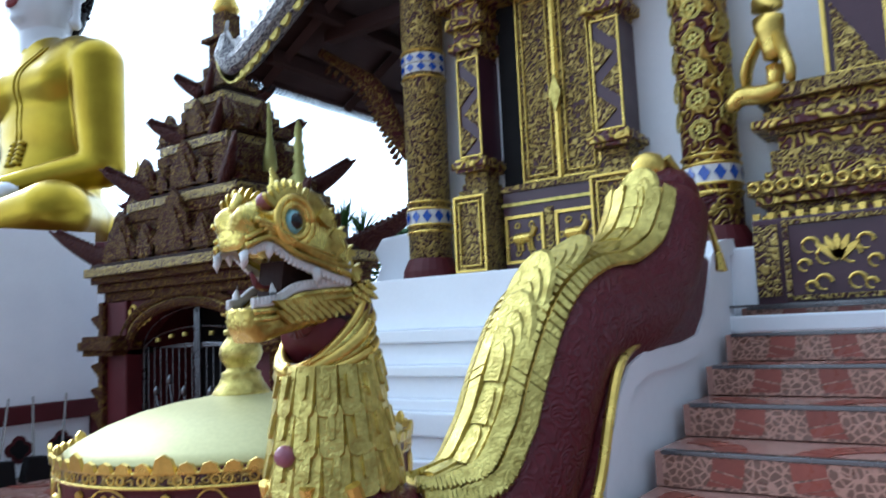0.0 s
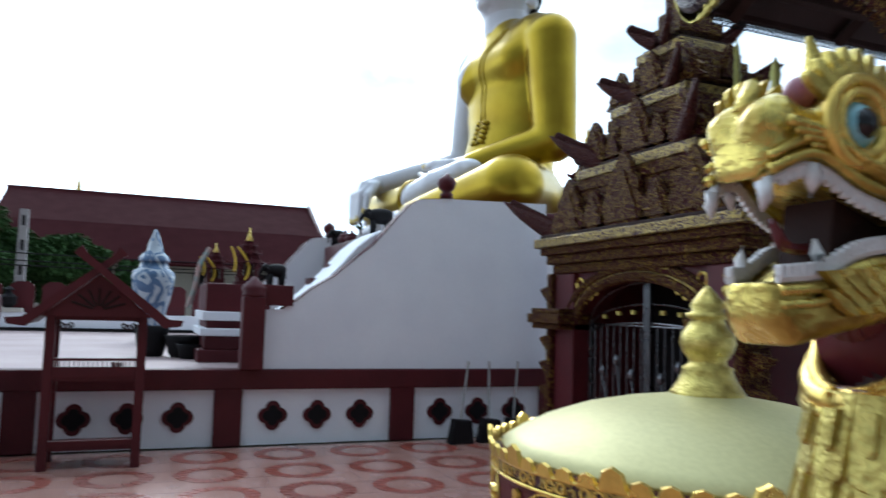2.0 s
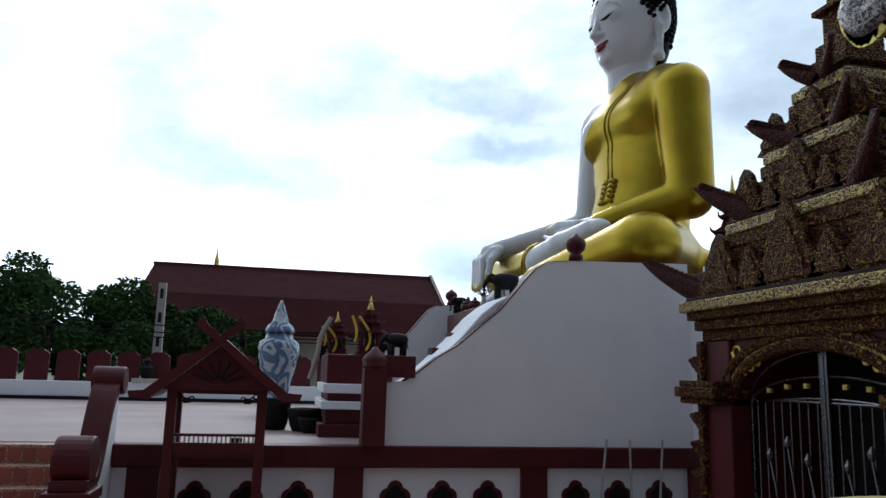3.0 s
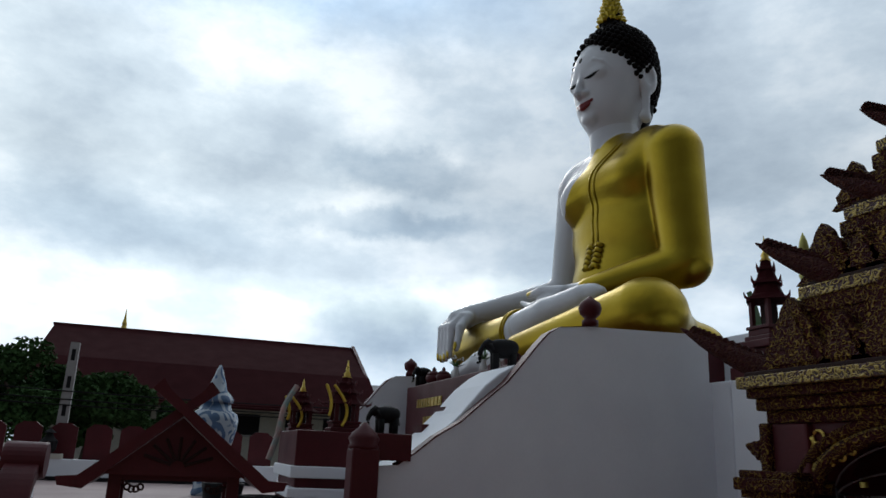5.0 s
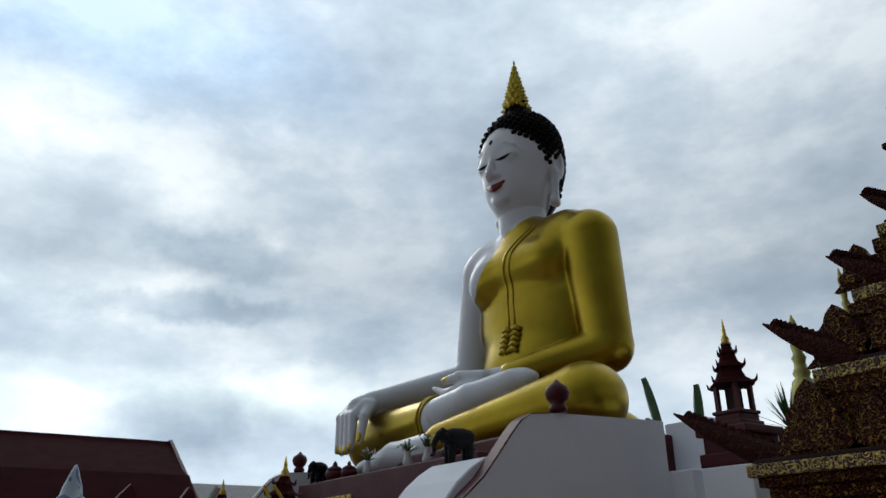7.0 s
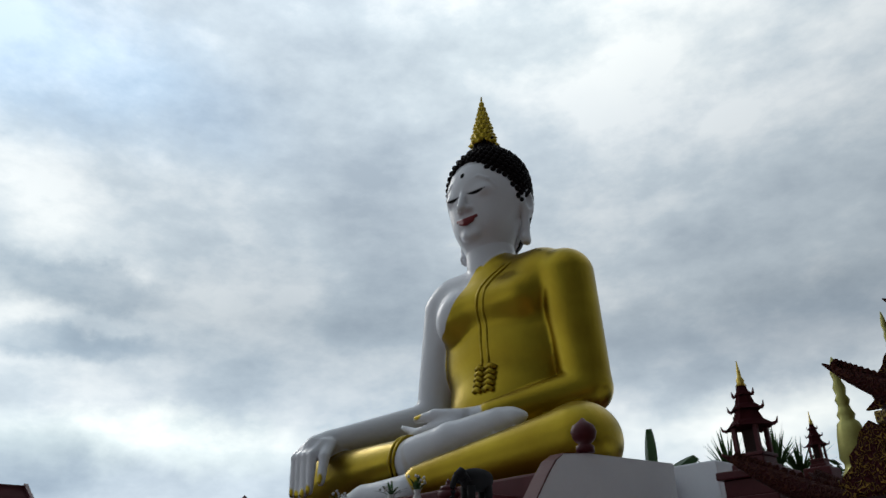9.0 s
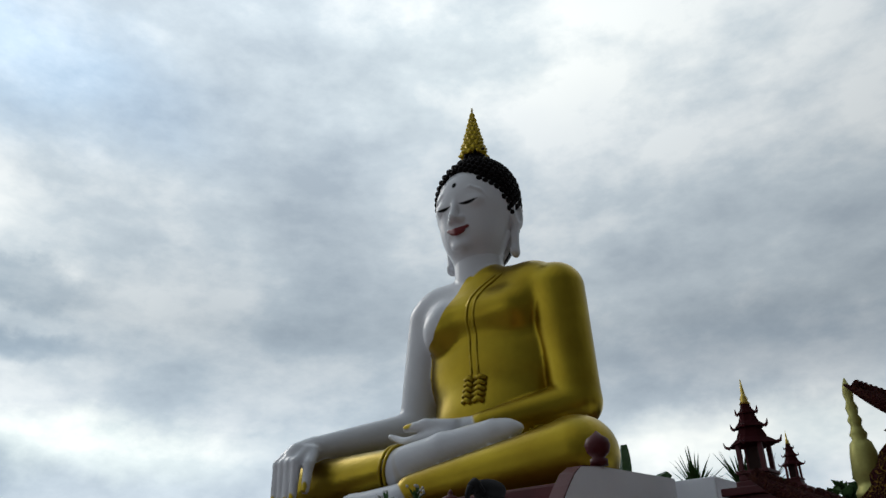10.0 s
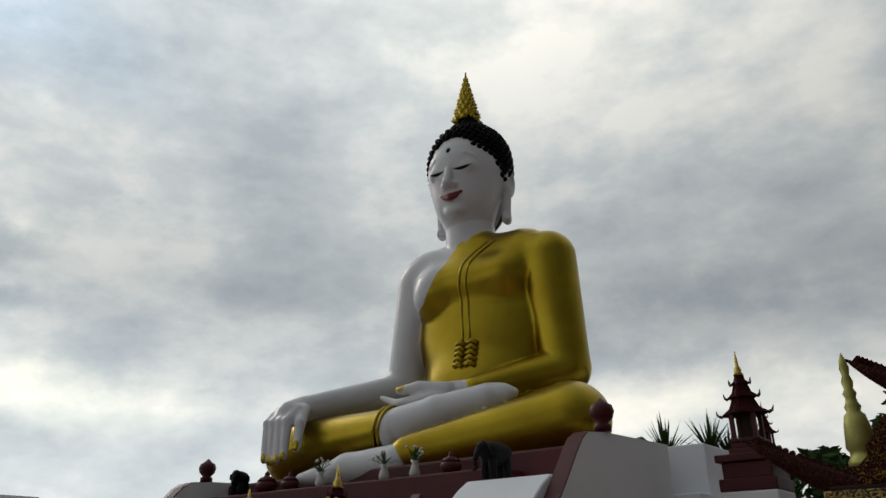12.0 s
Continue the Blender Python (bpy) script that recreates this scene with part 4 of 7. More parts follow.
            part("lip_band", tube([p + Vector((side * 0.006, 0, -dz - 0.022)) for p in low], th, 8), M_HEADGOLD, root, smooth=True)
        # scroll ridges over snout and cheek
        for k in range(5):
            a = spline([(hx + side * 0.10, 1.475 + 0.02 * k, 2.0 - 0.012 * k), (hx + side * 0.118, 1.55 + 0.015 * k, 1.985 - 0.01 * k), (hx + side * 0.14, 1.64 + 0.02 * k, 1.935 - 0.012 * k), (hx + side * 0.165, 1.78 + 0.02 * k, 1.90 - 0.018 * k)], 5)
            part("snout_ridge", tube(a, [0.010 - 0.0003 * i for i in range(len(a))], 6), M_HEADGOLD, root, smooth=True)
        bm = bmesh.new()
        for i, (y, z, ln) in enumerate(((1.75, 2.04, 0.07), (1.80, 1.98, 0.08), (1.84, 1.92, 0.08), (1.88, 1.86, 0.07))):
            for k in range(3):
                plate(bm, (hx + side * (0.12 - 0.006 * k), y + 0.015 * k, z), (0, 0.7, 0.7), Vector((0, 0.55, -0.5 + 0.4 * k)).normalized(), (side, 0, 0), 0.045, ln * (1 - 0.2 * k), 0.018, 0.7)
        pieces("cheek_flame", bm, M_HEADGOLD, root)
    # snout knob, brow horn, crest flames on the nape
    part("snout_knob", tube([(hx, 1.485, 2.03), (hx, 1.50, 2.075), (hx, 1.53, 2.05)], [0.03, 0.024, 0.02], 10), M_HEADGOLD, root, smooth=True)
    bm = bmesh.new()
    bmesh.ops.create_uvsphere(bm, u_segments=12, v_segments=8, radius=0.03, matrix=Matrix.Translation((hx + 0.03, 1.605, 2.075)))
    part("brow_jewel", bm, M_PINK, root, smooth=True)
    for y, z, dy, dz, r in ((1.68, 2.10, -0.02, 0.10, 0.035), (1.73, 2.10, 0.01, 0.07, 0.03), (1.85, 2.02, 0.06, 0.07, 0.03), (1.92, 1.88, 0.07, 0.09, 0.045), (1.94, 1.84, 0.06, 0.03, 0.04)):
        part("crest_flame", tube(spline([(hx, y, z), (hx, y + dy * 0.2, z + dz * 0.5), (hx, y + dy, z + dz)], 5), [r * (1 - i / 11.5) for i in range(11)], 10), M_HEADGOLD, root, smooth=True)
    # collars: ropes curving from the throat up round the nape
    for k in range(6):
        o = 0.036 * k
        ring = []
        for i in range(33):
            a = 2 * math.pi * i / 32
            ring.append((hx + (0.138 + 0.006 * k) * math.sin(a), 1.885 + 0.004 * k - (0.145 + 0.007 * k) * math.cos(a), 1.685 - o * 0.80 - (0.15 - 0.022 * k) * math.cos(a)))
        part("collar", tube(ring, 0.017 if k != 2 else 0.026, 8), M_GOLD if k % 2 == 0 else M_HEADGOLD, root, smooth=True)
    # skirts of feather plates round the neck
    for row in range(3):
        z0, r0 = 1.545 - 0.125 * row, 0.142 + 0.021 * row
        cy = 1.885 + 0.004 * row
        for i in range(15):
            a = 2 * math.pi * (i + 0.12 * row) / 15
            d = Vector((math.cos(a), math.sin(a) * 1.08, 0))
            bm = bmesh.new()
            back = 0.07 * max(0, math.sin(a)) if row == 0 else 0.0
            o = Vector((ax(cy), cy, z0 + back)) + d * r0
            side = Vector((-math.sin(a), math.cos(a), 0))
            dn = (Vector((0, 0, -1)) + d * 0.22).normalized()
            plate(bm, o, side, dn, d, 0.074 + 0.011 * row, 0.172, 0.014, 0.13, 6)
            plate(bm, o + d * 0.012 + dn * 0.03, side, dn, d, 0.024, 0.08, 0.014, 0.15, 4)
            part("neck_plate", bm, M_PALELEAF, root)
    # chest straps and a pink jewel on the breast
    for a0, a1 in ((-70, -80), (-40, -30), (-110, -130)):
        pts = []
        for i in range(8):
            a = radians(a0 + (a1 - a0) * i / 7)
            pts.append((ax(1.9) + 0.268 * math.cos(a), 1.93 + 0.02 * i + 0.275 * math.sin(a), 1.18 - 0.06 * i))
        part("breast_strap", tube(pts, 0.026, 8), M_GOLD, root)
    bm = bmesh.new()
    bmesh.ops.create_uvsphere(bm, u_segments=12, v_segments=8, radius=0.035, matrix=Matrix.Translation((ax(1.7) + 0.04, 1.66, 1.27)))
    part("breast_jewel", bm, M_PINK, root, smooth=True)
    for ob in root.children:
        if ob.name.split(".")[0] in ("head", "lower_jaw", "gum", "tooth", "fang", "lip_band", "snout_ridge", "snout_knob", "tongue"):
            for v in ob.data.vertices:
                if v.co.y < 1.65:
                    v.co.y = 1.65 + (v.co.y - 1.65) * 0.84
    # the neck under the plates
    part("neck", tube([(ax(1.95), 1.90, 1.70), (ax(1.95), 1.885, 1.5), (ax(1.95), 1.90, 1.1)], [0.11, 0.135, 0.19], 24), M_DARKWOOD, root, smooth=True)
    return root


M_HEADGOLD = material("gilded_head", (0.70, 0.56, 0.14), 0.28, 0.9, second=(0.22, 0.14, 0.025), scale=11, grain=45, bump=0.6, mix=0.9)
serpent()

# white curb wall that carries the serpent
curb = thing("stair_curb", (0, 0, 0), "white plastered curb wall under the serpent", "curb", kind="structure")
part("curb_wall", slab(CURB, -0.42, "x", -1.25, bev=0.02), M_WHITE, curb)
C2 = [(y - 0.0, z) for y, z in CURB[3:18]] + [(y + 0.05, z - 0.10) for y, z in reversed(CURB[3:18])]
part("curb_rim", slab(C2, 0.025, "x", -1.25), M_WHITE, curb)

# ---- steps: nosing rails and patterned risers ----


def crazed(name, field, joint, scale):
    """Ceramic tile printed with rounded crazy-paving cells and dark joints."""
    m = material(name, field, 0.3, second=tuple(c * 0.8 for c in field), scale=9, grain=60, bump=0.05, coat=0.2)
    n, l = m.node_tree.nodes, m.node_tree.links
    b = n["Principled BSDF"]
    co, vo, rm, mx = n.new("ShaderNodeTexCoord"), n.new("ShaderNodeTexVoronoi"), n.new("ShaderNodeMapRange"), n.new("ShaderNodeMix")
    vo.feature, vo.inputs["Scale"].default_value = "DISTANCE_TO_EDGE", scale
    rm.inputs["From Min"].default_value, rm.inputs["From Max"].default_value = 0.06, 0.14
    mx.data_type = "RGBA"
    old = b.inputs["Base Color"].links[0].from_socket
    l.new(co.outputs["Object"], vo.inputs["Vector"])
    l.new(vo.outputs["Distance"], rm.inputs["Value"])
    l.new(rm.outputs["Result"], mx.inputs["Factor"])
    mx.inputs["A"].default_value = (*joint, 1)
    l.new(old, mx.inputs["B"])
    l.new(mx.outputs["Result"], b.inputs["Base Color"])
    return m


M_CRAZY = crazed("crazed_tile", (0.20, 0.10, 0.07), (0.50, 0.27, 0.20), 30.0)
HUB = [-1.17 + 0.87 * k for k in range(5)]


def fan_meshes():
    """Quarter-ring sectors for the risers and half rings for the treads, of the same pattern as the floor's rings."""
    down, flat = [], []
    for a0, a1 in ((0, 12), (13.5, 23.5), (25, 36)):
        arc = [radians(a0 + (a1 - a0) * k / 3) for k in range(4)]
        for sgn in (-1, 1):
            ring = [(r * math.cos(a), r * math.sin(a)) for r, seq in ((0.22, arc), (0.35, arc[::-1])) for a in seq]
            pts = [(sgn * x, -0.019 - min(0.118, z)) for x, z in ring]
            if max(p[1] for p in pts) - min(p[1] for p in pts) > 0.02:
                down.append(slab(pts, 0.007, "y", -0.006))
    for k in range(9):
        a0, a1 = radians(20 * k + 0.8), radians(20 * k + 19.2)
        arc = [a0 + (a1 - a0) * q / 3 for q in range(4)]
        flat.append(slab([(r * math.cos(a), 0.02 + r * math.sin(a)) for r, seq in ((0.22, arc), (0.35, arc[::-1])) for a in seq], 0.0025, "z", -0.002))
    out = []
    for group in (down, flat):
        made = []
        for bm in group:
            me = bpy.data.meshes.new("fan")
            bm.to_mesh(me)
            bm.free()
            me.materials.append(M_BRICKRING)
            made.append(me)
        out.append(made)
    return out


FAN_DOWN, FAN_FLAT = fan_meshes()
for i in range(11):
    y0, z1 = STEP_Y + RUN * i, RISE * (i + 1)
    part("nosing", boxed(-1.165, 2.6, y0 - 0.012, y0 + 0.03, z1 - 0.016, z1 + 0.004, bev=0.003), M_STEEL, stairs, "bright metal nosing")
    for k in range(4):
        x = -1.165 + 0.9425 * k
        part("riser_tile", boxed(x, x + 0.938, y0 - 0.004, y0 + 0.002, z1 - 0.15, z1 - 0.017), M_CRAZY, stairs)
    for x in HUB:
        for me, nm in [(m, "riser_fan") for m in FAN_DOWN] + [(m, "tread_inlay") for m in FAN_FLAT]:
            if x < -1 and min(v.co.x for v in me.vertices) < -0.01 or x > 2.2:
                continue
            ob = new(nm, me)
            ob.parent, ob.location = stairs, (x, y0, z1)

# ---- lidded vessel on an iron stand ----
vessel = thing("lidded_vessel", (-3.79, 3.14, 0), "huge gold-lidded vessel with maroon drum and gilt animal medallions", "vessel")
lid = part("lid", lathe([(1.0, 1.02), (1.0, 1.035), (0.93, 1.08), (0.8, 1.145), (0.62, 1.21), (0.42, 1.255), (0.22, 1.285), (0.17, 1.30)], 72), M_PALEGOLD, vessel, "smooth pale gold domed lid", smooth=True)
part("knob", lathe([(0.185, 1.285), (0.175, 1.31), (0.14, 1.36), (0.12, 1.41), (0.125, 1.425), (0.095, 1.44), (0.09, 1.46), (0.12, 1.5), (0.135, 1.545), (0.125, 1.59), (0.095, 1.63), (0.08, 1.66), (0.105, 1.672), (0.105, 1.69),
                    (0.075, 1.70), (0.085, 1.73), (0.075, 1.75), (0.045, 1.79), (0.008, 1.83)], 32), M_PALELEAF, lid, smooth=True)
part("drum", lathe([(1.0, 0.56), (1.02, 0.58), (1.03, 0.62), (1.035, 0.9), (1.045, 0.93), (1.0, 1.02)], 72), M_MAROON, vessel)
for z, r in ((0.655, 1.04), (0.715, 1.045), (0.935, 1.05), (1.005, 1.055)):
    part("gilt_band", tube([(r * math.cos(2 * math.pi * i / 72), r * math.sin(2 * math.pi * i / 72), z) for i in range(73)], 0.009, 6), M_GOLD, vessel)
part("rim_band", lathe([(1.044, 0.945), (1.048, 0.95), (1.05, 0.998), (1.04, 1.004)], 72), M_FINE, vessel, "gilt openwork rim band")
part("foot_band", lathe([(1.03, 0.60), (1.04, 0.605), (1.042, 0.648), (1.03, 0.655)], 72), M_FINE, vessel)
for i in range(60):
    a = 2 * math.pi * i / 60
    d, sd = Vector((math.cos(a), math.sin(a), 0)), Vector((-math.sin(a), math.cos(a), 0))
    bm = bmesh.new()
    big = i % 5 == 0
    plate(bm, d * 1.045 + Vector((0, 0, 1.005)), sd, Vector((0, 0, 1)) + d * 0.12, d, 0.13 if big else 0.1, 0.095 if big else 0.055, 0.02, 0.85, 4)
    part("rim_leaf", bm, M_GOLD, vessel)
    bm = bmesh.new()
    plate(bm, d * 1.02 + Vector((0, 0, 0.60)), sd, Vector((0, 0, -1)), d, 0.105, 0.09 if i % 2 else 0.06, 0.02, 0.85, 4)
    part("skirt_leaf", bm, M_GOLD, vessel)
    if i % 2 == 0:
        bm = bmesh.new()
        for k in range(4):
            b = math.pi / 2 * k
            plate(bm, d * 1.035 + Vector((0, 0, 0.685)), sd * math.cos(b) + Vector((0, 0, math.sin(b))), -sd * math.sin(b) + Vector((0, 0, math.cos(b))), d, 0.02, 0.026, 0.012, 0.6, 4)
        part("rosette", bm, M_GOLD, vessel)
    if i % 5 == 2:
        c = d * 1.04 + Vector((0, 0, 0.825))
        bm = bmesh.new()
        lobes = []
        for k in range(33):
            b = 2 * math.pi * k / 32
            q = 0.085 * (1 + 0.14 * abs(math.cos(2 * b)))
            wide = 1.0 if i % 10 == 2 else 1.7
            lobes.append(c + sd * q * wide * math.cos(b) + Vector((0, 0, q * math.sin(b))))
        tube(lobes, 0.0065, 6, bm, up=d)
        if i % 10 == 2:      # a little bull: body, head, four legs
            tube([c - sd * 0.04, c + sd * 0.03], [0.026, 0.024], 8, bm)
            tube([c + sd * 0.035 + Vector((0, 0, 0.012)), c + sd * 0.06 + Vector((0, 0, 0.0))], [0.02, 0.012], 8, bm)
            for q in (-0.038, -0.02, 0.012, 0.028):
                tube([c + sd * q, c + sd * q + Vector((0, 0, -0.05))], 0.007, 6, bm)
        else:                # scroll rosette with curls and a bead
            for k in range(10):
                b = 2 * math.pi * k / 10
                ctr = c + sd * 0.098 * math.cos(b) + Vector((0, 0, 0.048 * math.sin(b)))
                tube([ctr + sd * 0.02 * math.cos(2 * math.pi * j / 8) + Vector((0, 0, 0.02 * math.sin(2 * math.pi * j / 8))) for j in range(9)], 0.006, 5, bm, up=d)
            for k in range(8):
                b = 2 * math.pi * k / 8
                plate(bm, c, sd * -math.sin(b) + Vector((0, 0, math.cos(b))), sd * math.cos(b) + Vector((0, 0, math.sin(b))), d, 0.022, 0.045, 0.014, 0.7, 4)
        part("medallion", bm, M_GOLD, vessel)
    if i % 5 == 0:
        c = d * 1.04 + Vector((0, 0, 0.825))
        bm = bmesh.new()
        for s2 in (1, -1):
            plate(bm, c, sd, Vector((0, 0, s2)), d, 0.045, 0.085, 0.016, 0.7, 5)
            plate(bm, c + Vector((0, 0, 0.05 * s2)), sd, Vector((0, 0, s2)), d, 0.06, 0.03, 0.014, 0.7, 5)
        part("spindle_ornament", bm, M_GOLD, vessel)
for i in range(36):
    a = 2 * math.pi * (i + 0.5) / 36
    d, sd = Vector((math.cos(a), math.sin(a), 0)), Vector((-math.sin(a), math.cos(a), 0))
    c = d * 1.045 + Vector((0, 0, 0.97))
    bm = bmesh.new()
    for k in (-1, 1):
        tube([c + sd * (0.03 * k + 0.022 * math.cos(2 * math.pi * j / 10)) + Vector((0, 0, 0.022 * math.sin(2 * math.pi * j / 10))) for j in range(11)], 0.008, 6, bm, up=d)
    part("rim_scroll", bm, M_GOLD, vessel)
for i in range(6):
    a = 2 * math.pi * (i + 0.3) / 6
    part("leg", tube([(0.85 * math.cos(a), 0.85 * math.sin(a), 0.58), (0.8 * math.cos(a), 0.8 * math.sin(a), 0.0)], 0.025, 8), M_BLACK, vessel)
part("stand_ring", tube([(0.82 * math.cos(2 * math.pi * i / 40), 0.82 * math.sin(2 * math.pi * i / 40), 0.3) for i in range(41)], 0.018, 6), M_BLACK, vessel)
part("base_pan", lathe([(0.5, 0.50), (0.98, 0.565)], 48), M_BLACK, vessel)

# ---- carved gateway ----
GX, GY = -6.62, 5.35
gate = thing("gateway", (GX, GY, 0), "carved maroon and gilt gateway with a tiered spire roof", "gateway")


def leaf_plate(w, h, thick=0.06):
    """A flame-edged pointed leaf standing in the x-z plane."""
    pts = []
    n = 14
    for i in range(n + 1):
        t = i / n
        half = w / 2 * (1 - t) ** 0.75 * (1.0 + 0.10 * math.cos(t * 22))
        pts.append((half, h * t))
    out = pts + [(-a, b) for a, b in reversed(pts[:-1])]
    bm = slab(out, thick, "y", -thick / 2)
    inner = [(a * 0.62, b * 0.72 + 0.04) for a, b in out]
    return slab(inner, thick * 1.5, "y", -thick * 0.75, bm)


def horn(base, tip, r, parent, bulge=0.03):
    """A claw-shaped horn with a ragged lower edge, as on the roof corners."""
    b, t = Vector(base), Vector(tip)
    d = t - b
    pts = spline([b - d * 0.15, b + d * 0.3 - Vector((0, 0, bulge * d.length)), b + d * 0.7 - Vector((0, 0, bulge * 0.8 * d.length)), t], 6)
    bm = tube(pts, [r * (1 - (i / (len(pts) - 1)) ** 1.6 * 0.93) for i in range(len(pts))], 10, flat=1.25)
    side = d.cross(Vector((0, 0, 1))).normalized()
    ob = part("horn", bm, M_HORN, parent, smooth=True)
    bm = bmesh.new()
    for i in range(2, len(pts) - 3):
        rr = r * (1 - (i / (len(pts) - 1)) ** 1.6 * 0.93)
        plate(bm, pts[i] + Vector((0, 0, rr * 0.9)) - side * 0.02, d.normalized(), (Vector((0, 0, 1)) - d.normalized() * 0.5).normalized(), side, 0.07, 0.07, 0.04, 0.8, 4)
    pieces("barb", bm, M_HORN, ob)
    return ob


def bottle_finial(at, h, parent, stout=0.17):
    prof = [(0.5, 0.0), (0.52, 0.06), (0.42, 0.1), (0.4, 0.14), (0.5, 0.18), (0.42, 0.36), (0.34, 0.45), (0.22, 0.48), (0.28, 0.52), (0.2, 0.56), (0.17, 0.6), (0.23, 0.64), (0.15, 0.68), (0.2, 0.74), (0.12, 0.8), (0.17, 0.86), (0.12, 0.93), (0.02, 1.0)]
    return part("finial", lathe([(r * stout * h, z * h) for r, z in prof], 14, at=at), M_FINIAL, parent, smooth=True)


M_FINIAL = material("greenish_gilt", (0.42, 0.40, 0.12), 0.45, 0.5, second=(0.3, 0.26, 0.07), scale=7, grain=40, bump=0.2)
HALF = 1.70
for sx in (-1, 1):
    part("pillar", boxed(min(sx * 1.0, sx * 1.42), max(sx * 1.0, sx * 1.42), -0.62, 0.62, 0.0, 2.1, bev=0.02), M_MAROON, gate)
    part("pillar_relief", boxed(min(sx * 1.36, sx * 1.46), max(sx * 1.36, sx * 1.46), -0.68, -0.4, 0.0, 2.1, bev=0.02), M_GATE, gate)
    part("capital", tiers([(0.30, 0.16, 1.5, 1.56), (0.34, 0.2, 1.56, 1.66), (0.3, 0.17, 1.66, 1.72)], at=(sx * 1.3, -0.62)), M_GATE, gate)
    for k in range(7):
        bm = leaf_plate(0.2, 0.22, 0.06)
        bmesh.ops.transform(bm, matrix=Matrix.Translation((sx * 1.47, -0.6, 0.25 + 0.27 * k)) @ Matrix.Rotation(radians(sx * 75), 4, "Y"), verts=bm.verts)
        part("edge_leaf", bm, M_GATE, gate)
# spandrel with the arch cut out
arch = [(-1.42, 2.12), (-1.42, 1.5), (-1.0, 1.5)]
for i in range(17):
    a = math.pi * (1 - i / 16)
    arch.append((1.0 * math.cos(a), 1.58 + 0.46 * math.sin(a)))
arch += [(1.0, 1.5), (1.42, 1.5), (1.42, 2.12)]
part("spandrel", slab(arch, 0.3, "y", -0.56), M_MAROON, gate)
for r0, zz, th, mm in ((0.99, 0.46, 0.05, M_GATE), (1.07, 0.51, 0.018, M_FINE), (1.15, 0.56, 0.05, M_GATE)):
    part("arch_moulding", tube([(r0 * math.cos(math.pi * (1 - i / 32)), -0.58, 1.57 + zz * math.sin(math.pi * (1 - i / 32))) for i in range(33)], th, 8), mm, gate)
for sx in (-1, 1):
    bm = bmesh.new()
    for j in range(9):
        cx, cz, rr = sx * (0.62 + 0.1 * j), 2.02 - 0.03 * (j % 3) - 0.012 * j, 0.045 + 0.01 * (j % 2)
        tube([(cx + rr * math.cos(2 * math.pi * k / 10), -0.585, cz + rr * math.sin(2 * math.pi * k / 10)) for k in range(11)], 0.013, 6, bm)
        tube([(cx + 0.6 * rr * math.cos(2 * math.pi * k / 10), -0.585, cz - 0.13 + 0.6 * rr * math.sin(2 * math.pi * k / 10)) for k in range(11)], 0.011, 6, bm)
    part("spandrel_scroll", bm, M_GOLD, gate)
# entablature and stepped roof
for level in ((1.40, 0.64, 2.1, 2.2), (1.46, 0.69, 2.2, 2.3), (1.51, 0.74, 2.3, 2.38)):
    part("frieze", tiers([level]), M_GATE, gate)
TIERS = [(1.57, 0.79, 2.38), (0.93, 0.66, 3.06), (0.58, 0.48, 3.66), (0.34, 0.34, 4.17)]
for k, (hx, hy, z) in enumerate(TIERS):
    part("cornice", boxed(-hx, hx, -hy, hy, z, z + 0.10, bev=0.012), M_FINE, gate)
    part("cornice_lip", boxed(-hx + 0.05, hx - 0.05, -hy + 0.05, hy - 0.05, z + 0.098, z + 0.14, bev=0.01), M_DARKWOOD, gate)
    if k < 3:
        nx, ny, nz = TIERS[k + 1]
        for level in ((nx + 0.28, ny + 0.03, z + 0.14, z + 0.26), (nx + 0.16, ny - 0.02, z + 0.26, nz - 0.12), (nx + 0.06, ny - 0.01, nz - 0.12, nz)):
            part("tier_course", tiers([level]), M_GATE, gate)
        for frac, w, h in ((-0.78, 0.55, 0.5), (0.0, 0.62, 0.6), (0.78, 0.55, 0.5), (-0.39, 0.36, 0.34), (0.39, 0.36, 0.34)):
            sc = (1.0, 0.8, 0.62)[k]
            bm = leaf_plate(w * sc * 1.3, h * sc * 1.15)
            bmesh.ops.translate(bm, vec=(frac * (nx + 0.30), -hy + 0.09, z + 0.13), verts=bm.verts)
            part("antefix", bm, M_GATE, gate)
        for sgn in (-1, 1):
            sc = (1.0, 0.8, 0.62)[k]
            bm = leaf_plate(0.5 * sc, 0.6 * sc)
            bmesh.ops.transform(bm, matrix=Matrix.Translation((sgn * (nx + 0.25), 0, z + 0.13)) @ Matrix.Rotation(radians(90), 4, "Z"), verts=bm.verts)
            part("antefix", bm, M_GATE, gate)
for k, (hx, hy, z) in enumerate(TIERS):
    ln = (0.72, 0.52, 0.36, 0.24)[k]
    for sx in (-1, 1):
        for sy in (-1, 1):
            tx, ty, tz = ((2.16, 0.88, 2.98), (1.16, 0.84, 3.57), (0.65, 0.60, 4.05), (0.34, 0.46, 4.52))[k]
            horn((sx * (tx - ln), sy * (ty - ln * 0.55), z + 0.16), (sx * tx, sy * ty, tz), 0.085 * (1, 0.85, 0.65, 0.45)[k] + 0.015, gate)
for sx, sy in ((-1, -0.18), (1, -0.18)):
    part("finial_base", boxed(sx * 1.3 - 0.16, sx * 1.3 + 0.16, sy - 0.16, sy + 0.16, 2.5, 2.72, bev=0.02), M_GATE, gate)
    bottle_finial((sx * 1.3, sy, 2.70), 1.09, gate, 0.25)
    bottle_finial((sx * 0.82, sy * 0.7, 3.2), 0.9, gate)
